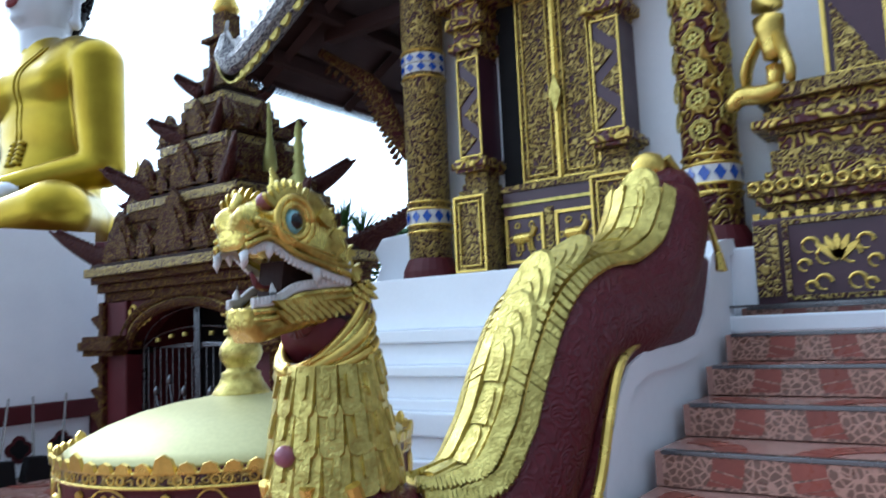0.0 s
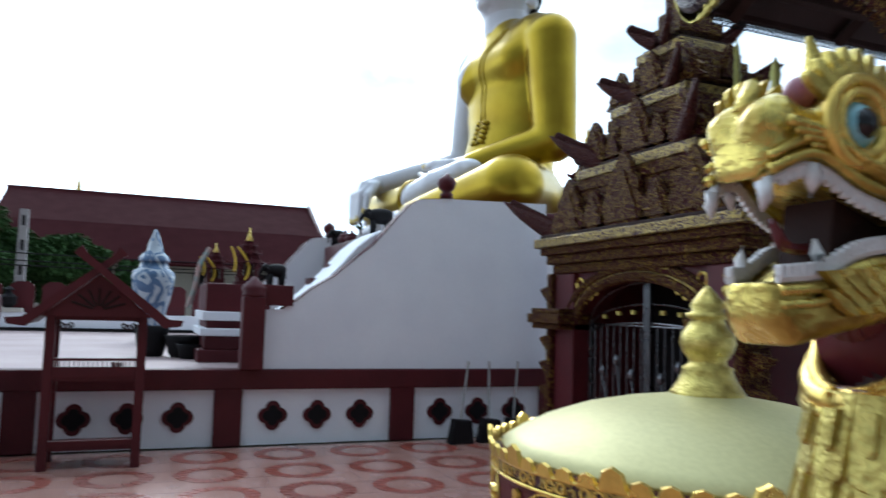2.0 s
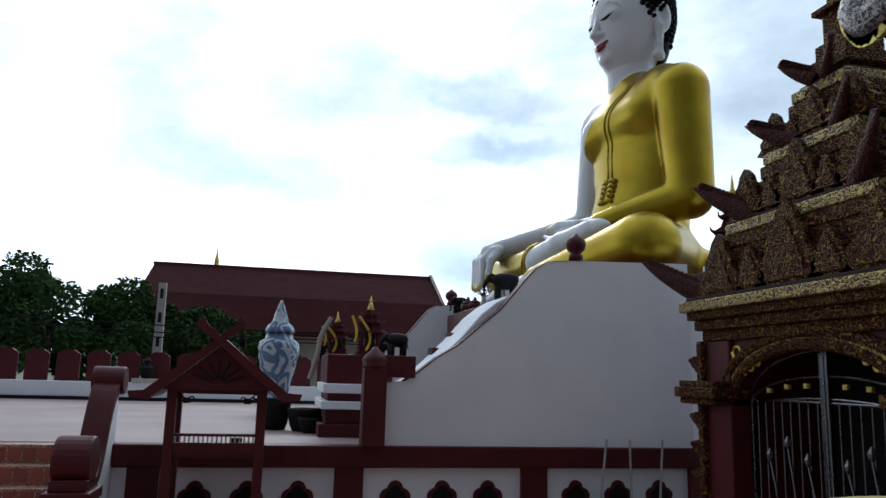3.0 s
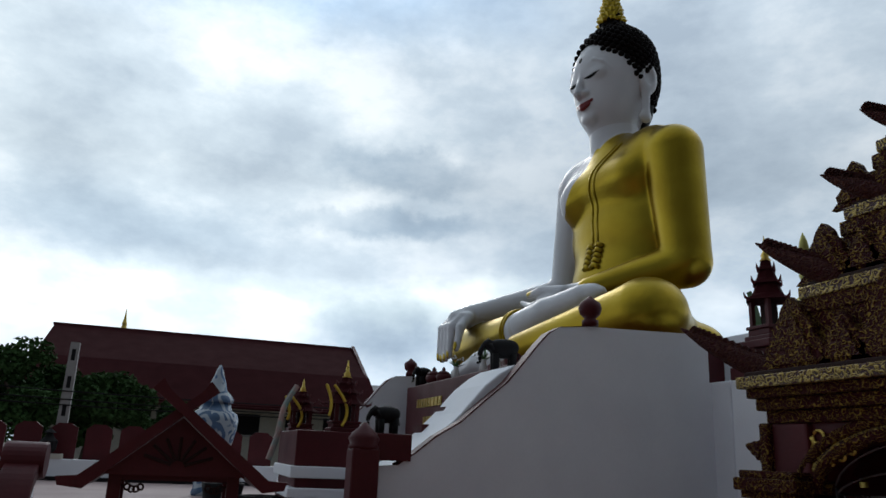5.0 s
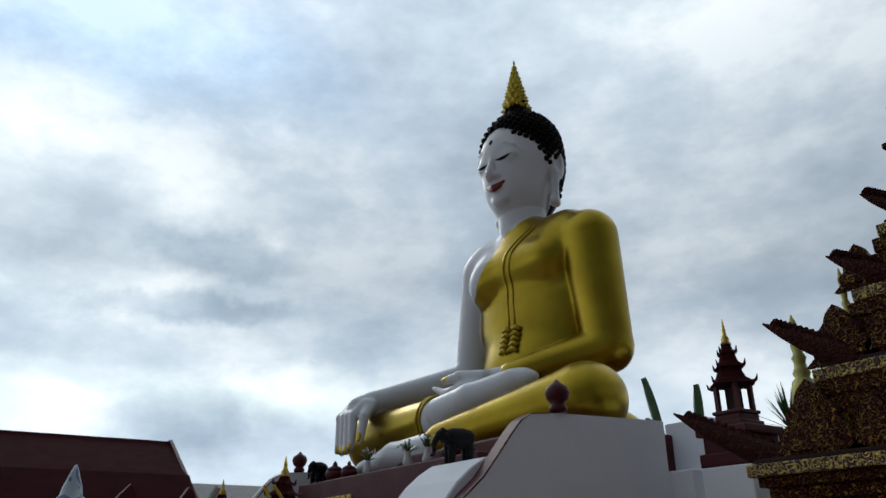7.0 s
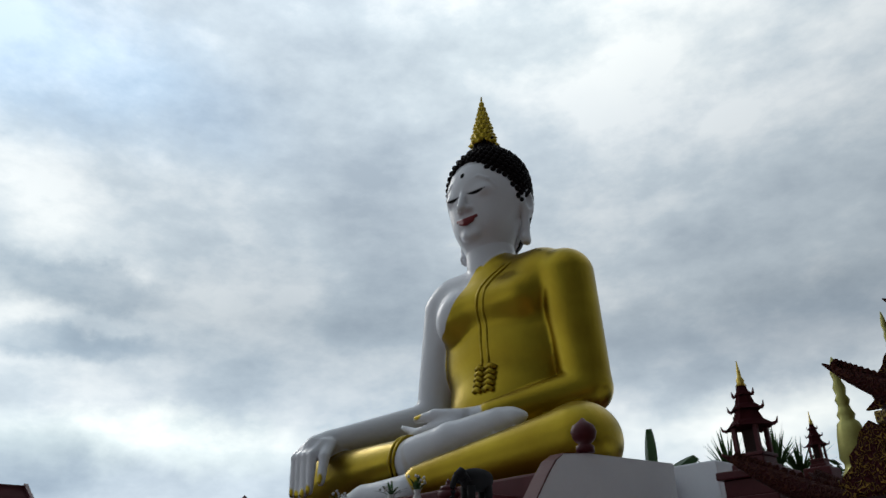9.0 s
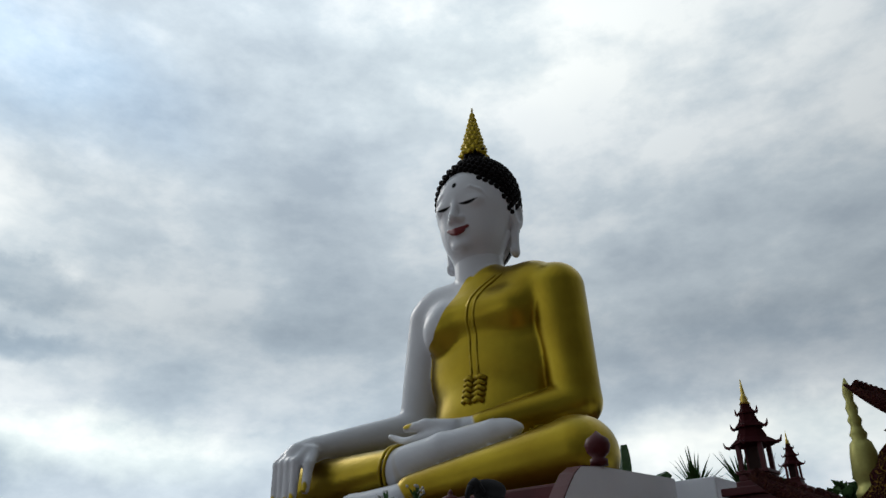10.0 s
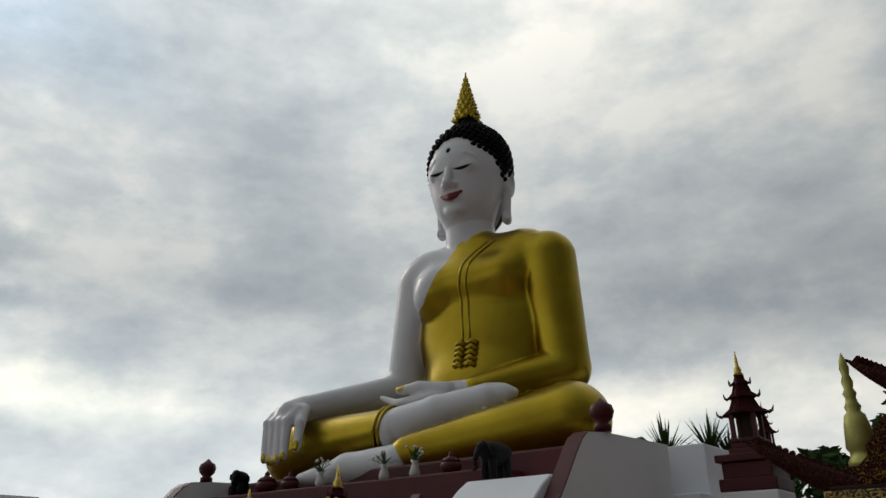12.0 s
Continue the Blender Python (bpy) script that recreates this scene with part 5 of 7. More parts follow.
part("spire", tiers([(0.25, 0.25, 4.38, 4.5), (0.19, 0.19, 4.5, 4.66), (0.14, 0.14, 4.66, 4.95), (0.2, 0.2, 4.95, 5.0), (0.11, 0.11, 5.0, 5.3)]), M_GATE, gate)
part("spire_tip", lathe([(0.1, 5.28), (0.16, 5.36), (0.1, 5.5), (0.05, 5.7), (0.01, 6.0)], 14), M_GOLD, gate, smooth=True)
# steel leaves
for sx in (-1, 1):
    leaf = part("steel_leaf", boxed(min(sx * 0.03, sx * 0.99), max(sx * 0.03, sx * 0.99), -0.42, -0.39, 0.06, 0.10), M_STEEL, gate, "bright steel barred gate leaf")
    part("stile", boxed(min(sx * 0.005, sx * 0.06), max(sx * 0.005, sx * 0.035), -0.435, -0.385, 0.05, 1.99, bev=0.008), M_STEEL, leaf)
    part("stile", boxed(min(sx * 0.95, sx * 0.99), max(sx * 0.95, sx * 0.99), -0.43, -0.39, 0.05, 1.62, bev=0.006), M_STEEL, leaf)
    for zz, hh in ((1.53, 0.46), (1.5, 0.28), (1.46, 0.14), (1.56, 0.0)):
        part("rail", tube([(sx * 0.99 * i / 12, -0.41, zz + hh * math.sqrt(max(0, 1 - (i / 12) ** 2 * 0.97)) if hh else 1.57) for i in range(13)], 0.010, 6), M_STEEL, leaf)
    for k in range(8):
        x = sx * (0.12 + 0.11 * k)
        part("bar", tube([(x, -0.41, 0.08), (x, -0.41, 1.57)], 0.006, 6), M_STEEL, leaf)
    for k in range(3):
        x = sx * (0.22 + 0.24 * k)
        part("rail_boss", lathe([(0.03, -0.02), (0.03, 0.02)], 10, at=(x, -0.42, 1.70 - 0.012 * k * k)), M_PALELEAF, leaf)
        st0 = 0.95 + 0.12 * (k % 2)
        bm = tube(spline([(x, -0.425, 0.5), (x + 0.05, -0.43, 0.75), (x - 0.02, -0.43, st0 + 0.1)], 5), 0.008, 6)
        lathe([(0.006, 0.0), (0.03, 0.03), (0.034, 0.06), (0.004, 0.11)], 8, bm, (x - 0.02, -0.43, st0 + 0.1))
        part("lotus", bm, M_STEEL, leaf)
# plain black sheet closing the opening behind the barred leaves
part("black_sheet", boxed(-1.0, 1.0, 0.3, 0.34, 0, 2.1), M_BLACK, gate)

# ==== HALL FRONT ====
M_BLUE = material("blue_glass_tile", (0.02, 0.06, 0.32), 0.15, second=(0.03, 0.1, 0.4), scale=30, bump=0.02)
M_SILVER = filigree("silvered_scale_relief", (0.05, 0.04, 0.06), (0.5, 0.48, 0.46), 22.0, 0.5, 0.35, 0.01, 0.6)
M_PLUM = material("plum_lacquer", (0.055, 0.016, 0.03), 0.35, second=(0.03, 0.01, 0.02), scale=5, grain=40, bump=0.1)


def ring_pts(c, r, n, axis="y", squash=1.0, turn=0.0):
    out = []
    for i in range(n + 1):
        a = 2 * math.pi * i / n + turn
        u, v = r * math.cos(a), r * squash * math.sin(a)
        out.append((c[0] + u, c[1], c[2] + v) if axis == "y" else (c[0], c[1] + u, c[2] + v))
    return out


def column(x, y, rosettes):
    col = thing("column", (x, y, 2.08), "round gilt and maroon column with mirror-tile bands", "column", "gilded columns of the hall front")
    part("foot", lathe([(0.25, 0), (0.25, 0.06), (0.22, 0.13), (0.2, 0.17)], 24), M_MAROON, col)
    part("shaft", lathe([(0.19, 0.17), (0.19, 5.0)], 28), M_FINE if not rosettes else M_CARVED, col, smooth=True)
    for z in (0.4, 0.46, 0.60, 0.66) + (() if rosettes else (1.78, 2.02)):
        part("ring", tube([(0.195 * math.cos(2 * math.pi * i / 28), 0.195 * math.sin(2 * math.pi * i / 28), z) for i in range(29)], 0.012, 6), M_GOLD, col)
    for zc in (0.53,) if rosettes else (0.53, 1.86, 1.95):
        h = 0.06 if zc == 0.53 else 0.04
        band = part("tile_band", lathe([(0.196, zc - h), (0.196, zc + h)], 28), M_WHITEBONE, col)
        for i in range(12):
            a = 2 * math.pi * i / 12
            bm = bmesh.new()
            d, sd = Vector((math.cos(a), math.sin(a), 0)), Vector((-math.sin(a), math.cos(a), 0))
            c = d * 0.197 + Vector((0, 0, zc))
            vs = [bm.verts.new(c + v * q + d * 0.004) for q in (1,) for v in (sd * 0.042, Vector((0, 0, h * 0.95)), -sd * 0.042, Vector((0, 0, -h * 0.95)))]
            bm.faces.new(vs)
            part("tile", bm, M_BLUE, band)
    if rosettes:
        for k in range(11):
            z = 0.83 + 0.215 * k
            for a in (-90, -150, -30):
                d = Vector((math.cos(radians(a)), math.sin(radians(a)), 0))
                sd = Vector((-d.y, d.x, 0))
                c = d * 0.197 + Vector((0, 0, z + (0 if a == -90 else 0.1)))
                bm = bmesh.new()
                for r in (0.074, 0.058):
                    tube([c + sd * r * math.cos(2 * math.pi * i / 8 + 0.39) + Vector((0, 0, r * math.sin(2 * math.pi * i / 8 + 0.39))) for i in range(9)], 0.006, 6, bm, up=d)
                for q in range(6):
                    b = 2 * math.pi * q / 6
                    plate(bm, c, sd * -math.sin(b) + Vector((0, 0, math.cos(b))), sd * math.cos(b) + Vector((0, 0, math.sin(b))), d, 0.022, 0.042, 0.008, 0.7, 4)
                part("rosette", bm, M_PALELEAF, col)
    return col


column(-3.84, 5.30, False)
column(-1.39, 5.30, True)


def frame_panel(x0, x1, z0, z1, y, w, parent, mat):
    """A raised picture-frame moulding."""
    bm = bmesh.new()
    for a in ((x0, x1, y - 0.02, y, z0, z0 + w), (x0, x1, y - 0.02, y, z1 - w, z1), (x0, x0 + w, y - 0.02, y, z0 + w, z1 - w), (x1 - w, x1, y - 0.02, y, z0 + w, z1 - w)):
        box(bm, *a, 0.004)
    return part("panel_frame", bm, mat, parent)


def window_unit():
    win = thing("window_1", (0, 0, 0), "gilded closed window shutters between ornate pilasters", "window", kind="structure")
    for x0, x1 in ((-3.48, -3.17), (-2.24, -1.92)):
        c, h = (x0 + x1) / 2, (x1 - x0) / 2
        part("pedestal", boxed(x0, x1, 5.16, 5.55, 2.085, 2.74, bev=0.01), M_FINE, win)
        frame_panel(x0, x1, 2.09, 2.73, 5.16, 0.022, win, M_GOLD)
        frame_panel(x0 + 0.05, x1 - 0.05, 2.14, 2.68, 5.16, 0.012, win, M_GOLD)
        part("neck", tiers([(h * 0.95, 0.16, 2.74, 2.79), (h * 0.82, 0.13, 2.79, 2.85), (h * 0.7, 0.11, 2.85, 2.94)], at=(c, 5.38)), M_FINE, win)
        part("ledge", tiers([(h * 0.9, 0.17, 2.94, 2.97), (h * 1.12, 0.2, 2.97, 3.03), (h * 0.95, 0.17, 3.03, 3.06)], at=(c, 5.36)), M_CARVED, win)
        part("shaft", boxed(c - h * 0.72, c + h * 0.72, 5.24, 5.55, 3.06, 3.95, bev=0.01), M_PLUM, win)
        bm = bmesh.new()
        for k in range(4):
            z = 3.07 + 0.22 * k
            s2 = 1 if k % 2 else -1
            slab([(c + s2 * h * 0.7, z), (c + s2 * h * 0.7, z + 0.3), (c - s2 * h * 0.35, z + 0.15)], 0.02, "y", 5.225, bm)
        part("zigzag_relief", bm, M_FINE, win)
        frame_panel(c - h * 0.72, c + h * 0.72, 3.07, 3.94, 5.24, 0.016, win, M_GOLD)
        part("capital", tiers([(h * 0.8, 0.14, 3.95, 4.0), (h * 1.1, 0.19, 4.0, 4.08), (h * 0.85, 0.15, 4.08, 4.2), (h * 1.2, 0.2, 4.2, 4.3), (h * 0.9, 0.16, 4.3, 4.5)], at=(c, 5.38)), M_CARVED, win)
    part("lintel", tiers([(0.95, 0.2, 4.42, 4.55), (1.15, 0.26, 4.55, 4.68), (1.0, 0.2, 4.68, 5.0), (1.25, 0.3, 5.0, 5.15)], at=(-2.68, 5.38)), M_CARVED, win)
    # black plate gives the window recess its shade by colour
    part("reveal_shade", boxed(-3.17, -2.24, 5.52, 5.55, 2.085, 4.45), M_BLACK, win)
    part("dado", boxed(-3.12, -2.24, 5.36, 5.52, 2.085, 2.78, bev=0.01), M_PLUM, win)
    part("dado_rail", boxed(-3.12, -2.24, 5.34, 5.36, 2.62, 2.645), M_PALELEAF, win)
    part("dado_rail", boxed(-3.12, -2.24, 5.335, 5.36, 2.74, 2.79), M_FINE, win)
    for x0 in (-3.10, -2.64):
        frame_panel(x0, x0 + 0.36, 2.14, 2.54, 5.355, 0.028, win, M_GOLD)
        part("panel_ground", boxed(x0 + 0.03, x0 + 0.33, 5.352, 5.36, 2.18, 2.5), M_PLUM, win)
        c = Vector((x0 + 0.18, 5.34, 2.34))
        bm = tube([c + Vector((-0.08, 0, 0)), c + Vector((0.06, 0, 0.01))], [0.045, 0.04], 10)
        tube([c + Vector((0.06, 0, 0.02)), c + Vector((0.1, 0, 0.09))], [0.03, 0.022], 8, bm)
        for q in (-0.07, -0.03, 0.03, 0.06):
            tube([c + Vector((q, 0, 0)), c + Vector((q + 0.01, 0, -0.1))], 0.012, 6, bm)
        for q in range(6):
            b = 2 * math.pi * q / 6
            tube(ring_pts(c + Vector((0.13 * math.cos(b), 0.005, 0.13 * math.sin(b))), 0.022, 8), 0.007, 6, bm)
        part("animal_relief", bm, M_GOLD, win)
        part("dado_scroll", boxed(x0 + 0.37, x0 + 0.44, 5.345, 5.36, 2.12, 2.58), M_FINE, win)
    for x0 in (-2.95, -2.59):
        sh = part("shutter", boxed(x0, x0 + 0.34, 5.44, 5.50, 2.80, 4.42, bev=0.006), M_FINE, win, "gilt carved shutter leaf")
        frame_panel(x0, x0 + 0.34, 2.81, 4.41, 5.44, 0.016, sh, M_GOLD)
        frame_panel(x0 + 0.05, x0 + 0.29, 2.86, 4.36, 5.44, 0.010, sh, M_GOLD)
    part("meeting_stile", boxed(-2.62, -2.585, 5.40, 5.44, 2.80, 4.42, bev=0.008), M_GOLD, win)
    bm = slab([(-2.595, 3.35), (-2.54, 3.5), (-2.595, 3.66), (-2.65, 3.5)], 0.03, "y", 5.375)
    part("lozenge", bm, M_PALELEAF, win)
    # black strip painted for the shaded gap left of the shutters
    part("recess_shade_strip", boxed(-3.17, -2.95, 5.50, 5.52, 2.8, 4.4), M_BLACK, win)


window_unit()


def portal():
    p = thing("door_1", (0, 0, 0), "gilt and plum carved pier of the temple door", "door", kind="structure")
    part("base", boxed(-1.10, -0.30, 5.02, 5.55, 1.70, 2.24, bev=0.01), M_PLUM, p)
    frame_panel(-0.92, -0.32, 1.72, 2.22, 5.02, 0.03, p, M_FINE)
    bm = bmesh.new()
    for sx in (-1, 1):
        for cx, cz, r in ((0.07, 1.98, 0.05), (0.15, 2.05, 0.045), (0.19, 1.93, 0.035), (0.09, 1.82, 0.045), (0.16, 1.80, 0.03)):
            tube([(-0.62 + sx * cx + r * math.cos(5 * k / 9), 5.01, cz + r * math.sin(5 * k / 9)) for k in range(10)], [0.014 - 0.001 * k for k in range(10)], 6, bm)
    for k in range(5):
        a = radians(40 + 25 * k)
        plate(bm, (-0.62, 5.015, 1.96), (-math.sin(a), 0, math.cos(a)), (math.cos(a), 0, math.sin(a)), (0, -1, 0), 0.05, 0.16, 0.02, 0.7)
    part("flower_relief", bm, M_GOLD, p)
    part("pier_side", boxed(-1.09, -0.95, 5.0, 5.02, 1.75, 2.2), M_FINE, p)
    levels = [(0.43, 0.30, 2.24, 2.28), (0.41, 0.28, 2.28, 2.34), (0.46, 0.33, 2.34, 2.40), (0.5, 0.36, 2.40, 2.50), (0.40, 0.28, 2.50, 2.56), (0.36, 0.25, 2.56, 2.70), (0.31, 0.22, 2.70, 2.80), (0.36, 0.25, 2.80, 2.84),
              (0.45, 0.32, 2.84, 2.90), (0.38, 0.26, 2.90, 2.96), (0.34, 0.24, 2.96, 3.02), (0.42, 0.30, 3.02, 3.12)]
    for k, (hx, hy, z0, z1) in enumerate(levels):
        part("moulding", boxed(-0.62 - hx, -0.2, 5.42 - hy, 5.55, z0, z1, bev=0.01), (M_CARVED, M_FINE)[k % 2], p)
    for k in range(11):
        bm = bmesh.new()
        c = Vector((-1.07 + 0.085 * k, 5.05, 2.45))
        tube(ring_pts(c, 0.03, 10), 0.011, 6, bm)
        plate(bm, c + Vector((0, 0.0, -0.17)), (1, 0, 0), (0, 0, -1), (0, -1, 0), 0.05, 0.06, 0.02, 0.8)
        part("scroll_bead", bm, M_GOLD, p)
    part("jamb", boxed(-0.62, -0.24, 5.26, 5.55, 3.12, 6.5, bev=0.01), M_PLUM, p)
    frame_panel(-0.62, -0.24, 3.13, 6.4, 5.26, 0.03, p, M_GOLD)
    bm = bmesh.new()
    slab([(-0.56, 3.15), (-0.30, 3.15), (-0.56, 3.62)], 0.02, "y", 5.245, bm)
    slab([(-0.56, 3.75), (-0.30, 4.3), (-0.56, 4.6)], 0.02, "y", 5.245, bm)
    part("corner_lace", bm, M_FINE, p)
    part("door_leaf", boxed(-0.24, 1.3, 5.46, 5.54, 1.70, 5.0), M_PLUM, p, "dark plum door leaf")
    part("jamb_inner", boxed(-0.24, -0.14, 5.22, 5.46, 1.70, 6.0, bev=0.01), M_PLUM, p)
    part("landing_edge", boxed(-1.25, 2.6, 4.92, 5.0, 1.69, 1.705), M_STEEL, p)


portal()


def guardian():
    # a standing figure with a bird tail, reduced to plain rounded forms
    bm = bmesh.new()
    tube(spline([(0, 0, 0.0), (0.02, 0, 0.2), (0.0, 0, 0.42), (0.0, 0, 0.66)], 4), [0.035, 0.05, 0.055, 0.06, 0.07, 0.075, 0.08, 0.09, 0.1, 0.1, 0.1, 0.1, 0.06], 12, bm)
    tube(spline([(-0.03, 0.02, 0.42), (-0.16, 0.04, 0.2), (-0.19, 0.05, 0.02)], 5), [0.03, 0.05, 0.06, 0.065, 0.07, 0.07, 0.065, 0.06, 0.05, 0.04, 0.02], 10, bm, flat=0.5)
    tube([(0.05, -0.04, 0.34), (0.12, -0.1, 0.08), (0.12, -0.12, 0.0)], [0.05, 0.035, 0.03], 10, bm)
    tube([(0.0, -0.02, 0.66), (0.0, -0.03, 0.78)], [0.05, 0.07], 12, bm)
    tube([(0.0, -0.03, 0.78), (0.0, -0.03, 0.98)], [0.07, 0.01], 12, bm)
    ob = part("guardian_statue", bm, M_GOLD, None, smooth=True)
    ob.location = (-0.92, 5.2, 3.12)
    tagged(ob, "small gilded guardian figure on the door pier", "statue")
    bm = tube(spline([(-0.22, 0, -0.02), (-0.14, 0, 0.06), (0.0, 0, 0.05), (0.12, 0, 0.08)], 4), [0.02, 0.05, 0.055, 0.06, 0.065, 0.065, 0.065, 0.065, 0.065, 0.06, 0.055, 0.05, 0.04], 12)
    ob = part("bird_bracket", bm, M_GOLD, None, smooth=True)
    ob.location = (-0.98, 5.12, 3.02)
    tagged(ob, "gilded bird-shaped bracket under the guardian figure", "bracket")


guardian()


def roof():
    r = thing("hall_roof", (0, 0, 0), "dark timber overhanging temple roof with lace eaves", "roof", kind="structure")
    X0, Z0, SL = -5.65, 4.22, 0.60
    zz = lambda x: Z0 + (x - X0) * SL
    part("slope", slab([(X0, Z0), (0.2, zz(0.2)), (0.2, zz(0.2) + 0.25), (X0, Z0 + 0.16)], 12.6, "y", 4.75), M_DARKWOOD, r)
    part("slope", slab([(0.2, zz(0.2)), (6.0, Z0), (6.0, Z0 + 0.16), (0.2, zz(0.2) + 0.25)], 12.6, "y", 4.75), M_DARKWOOD, r)
    for x in (-5.3, -4.75, -4.2, -3.2):
        part("purlin", boxed(x - 0.05, x + 0.05, 4.8, 17, zz(x) - 0.16, zz(x) - 0.02, bev=0.01), M_DARKWOOD, r)
    for y in (5.0, 6.2, 7.7):
        part("rafter", tube([(X0 + 0.05, y, Z0 - 0.05), (-1.0, y, zz(-1.0) - 0.05)], 0.06, 4), M_DARKWOOD, r)
    part("tie_beam", boxed(-5.0, -3.6, 5.24, 5.36, 4.52, 4.66, bev=0.01), M_DARKWOOD, r)
    # lace fringe under the eave
    bm = bmesh.new()
    for i in range(150):
        y = 4.80 + i * 0.055
        for k, (dz, rr) in enumerate(((-0.035, 0.026), (-0.085, 0.022))):
            tube(ring_pts((X0 + 0.02, y + 0.027 * k, Z0 + dz), rr, 6, "x"), 0.009, 4, bm)
    ob = part("eave_lace", bm, M_BLACK, r)
    tagged(ob, kind="stuff")
    part("eave_board", boxed(X0 - 0.02, X0 + 0.04, 4.76, 17, Z0 - 0.03, Z0 + 0.2, bev=0.01), M_DARKWOOD, r)
    # bargeboard: silvered scale band with gilt flames, curling up at the foot
    pts = spline([(X0 - 0.16, 4.68, Z0 + 0.42), (X0 - 0.1, 4.68, Z0 + 0.18), (X0 + 0.12, 4.68, Z0 + 0.10), (X0 + 0.9, 4.68, zz(X0 + 0.9) + 0.03), (X0 + 2.2, 4.68, zz(X0 + 2.2) + 0.06), (0.2, 4.68, zz(0.2) + 0.1)], 6)
    part("bargeboard", tube(pts, [0.05 + 0.09 * min(1, i / 5) for i in range(len(pts))], 10, flat=1.0), M_SILVER, r)
    for i in range(3, 26):
        a, b = pts[min(i, len(pts) - 2)], pts[min(i + 1, len(pts) - 1)]
        t = (b - a).normalized()
        bm = bmesh.new()
        plate(bm, a + Vector((0, -0.03, -0.1)), t, Vector((t.z * 0.6, 0, -t.x)).normalized(), (0, -1, 0), 0.17, 0.11, 0.03, 0.8, 5)
        part("flame_edge", bm, M_PALELEAF, r)
        bm = bmesh.new()
        plate(bm, a + Vector((0, 0, 0.1)), t, Vector((-t.z * 0.3 - 0.25, 0, t.x)).normalized(), (0, -1, 0), 0.07, 0.17, 0.03, 0.7, 5)
        part("ridge_tooth", bm, M_WHITEBONE, r)
    part("gable_wall", slab([(-4.0, 4.6), (4.0, 4.6), (0.2, zz(0.2) - 0.05)], 0.2, "y", 5.56), M_DARKWOOD, r)
    # carved bracket beside the corner column
    pts = spline([(-4.05, 5.3, 3.2), (-4.25, 5.3, 3.6), (-4.5, 5.3, 4.0), (-5.1, 5.3, 4.45)], 7)
    bm = tube(pts, [0.04 + 0.05 * math.sin(math.pi * min(1, i / 18)) for i in range(len(pts))], 8, flat=1.3)
    for i in range(1, len(pts) - 2):
        plate(bm, pts[i] + Vector((-0.04, -0.02, -0.08)), (0.4, 0, 0.9), (-0.9, 0, -0.3), (0, -1, 0), 0.07, 0.07, 0.03, 0.8)
    part("bracket", bm, M_GATE, r)


roof()
endpost = part("plinth_end_post", slab([(-0.32, 2.08), (-0.22, 2.28), (-0.30, 2.42), (-0.2, 2.55), (0.22, 2.58), (0.30, 2.3), (0.22, 2.08)], 0.4, "y", 5.9, bev=0.03), M_WHITE)
endpost.location = (-4.5, -0.25, 0)
tagged(endpost, "white shaped end post on the plinth", "post", kind="structure")

# ==== WEST SIDE ====
M_LEAF = material("dark_green_foliage", (0.04, 0.085, 0.025), 0.8, second=(0.018, 0.045, 0.013), scale=1.5, grain=20, bump=0.1, spec=0.1)
M_LEAF2 = material("broad_green_leaf", (0.05, 0.14, 0.035), 0.4, second=(0.03, 0.08, 0.02), scale=4, grain=20, bump=0.1)
M_BARK = material("grey_bark", (0.12, 0.09, 0.07), 0.9, scale=5, grain=25, bump=0.5)
M_YELLOW = material("marigold_garland", (0.62, 0.42, 0.03), 0.7, second=(0.5, 0.3, 0.02), scale=30, grain=90, bump=0.4)
M_CONCRETE = material("grey_concrete", (0.34, 0.33, 0.32), 0.8, second=(0.22, 0.21, 0.2), scale=3, grain=30, bump=0.2)
M_PORCELAIN = filigree("blue_and_white_porcelain", (0.42, 0.48, 0.54), (0.13, 0.22, 0.38), 2.6, 0.5, 0.25, 0.001, 0.0)
M_JOINT = material("grey_pink_grout", (0.3, 0.16, 0.14), 0.8, scale=4, grain=50)
M_CREAM = material("cream_render", (0.55, 0.52, 0.45), 0.8, second=(0.42, 0.4, 0.35), scale=0.5, grain=6)

# retaining wall end post beside the flank wall
post = thing("gate_post", (-9.95, 1.76, 0.9), "maroon post with a pointed bulb cap", "post")
part("shaft", boxed(-0.13, 0.13, -0.13, 0.13, 0, 0.86, bev=0.015), M_MAROON, post)
part("cap", lathe([(0.13, 0.85), (0.15, 0.88), (0.13, 0.9), (0.15, 0.95), (0.12, 1.0), (0.06, 1.05), (0.02, 1.1)], 16), M_MAROON, post, smooth=True)
ledge = part("side_ledge", boxed(-10.5, -9.98, 1.84, 2.24, 1.66, 1.91, bev=0.01), M_MAROON)
tagged(ledge, "maroon ledge block at the foot of the flank wall", "ledge", kind="structure")
ball = part("ball_finial", lathe([(0.09, 0), (0.09, 0.06), (0.06, 0.08), (0.11, 0.13), (0.13, 0.2), (0.11, 0.26), (0.05, 0.3), (0.01, 0.34)], 18), M_MAROON, smooth=True)
ball.location = (-10.06, 4.24, 3.165)
tagged(ball, "maroon lotus-bud finial on the white wall", "finial")
ball = copy_thing(ball, pose(-16.75, 4.2, 3.16))

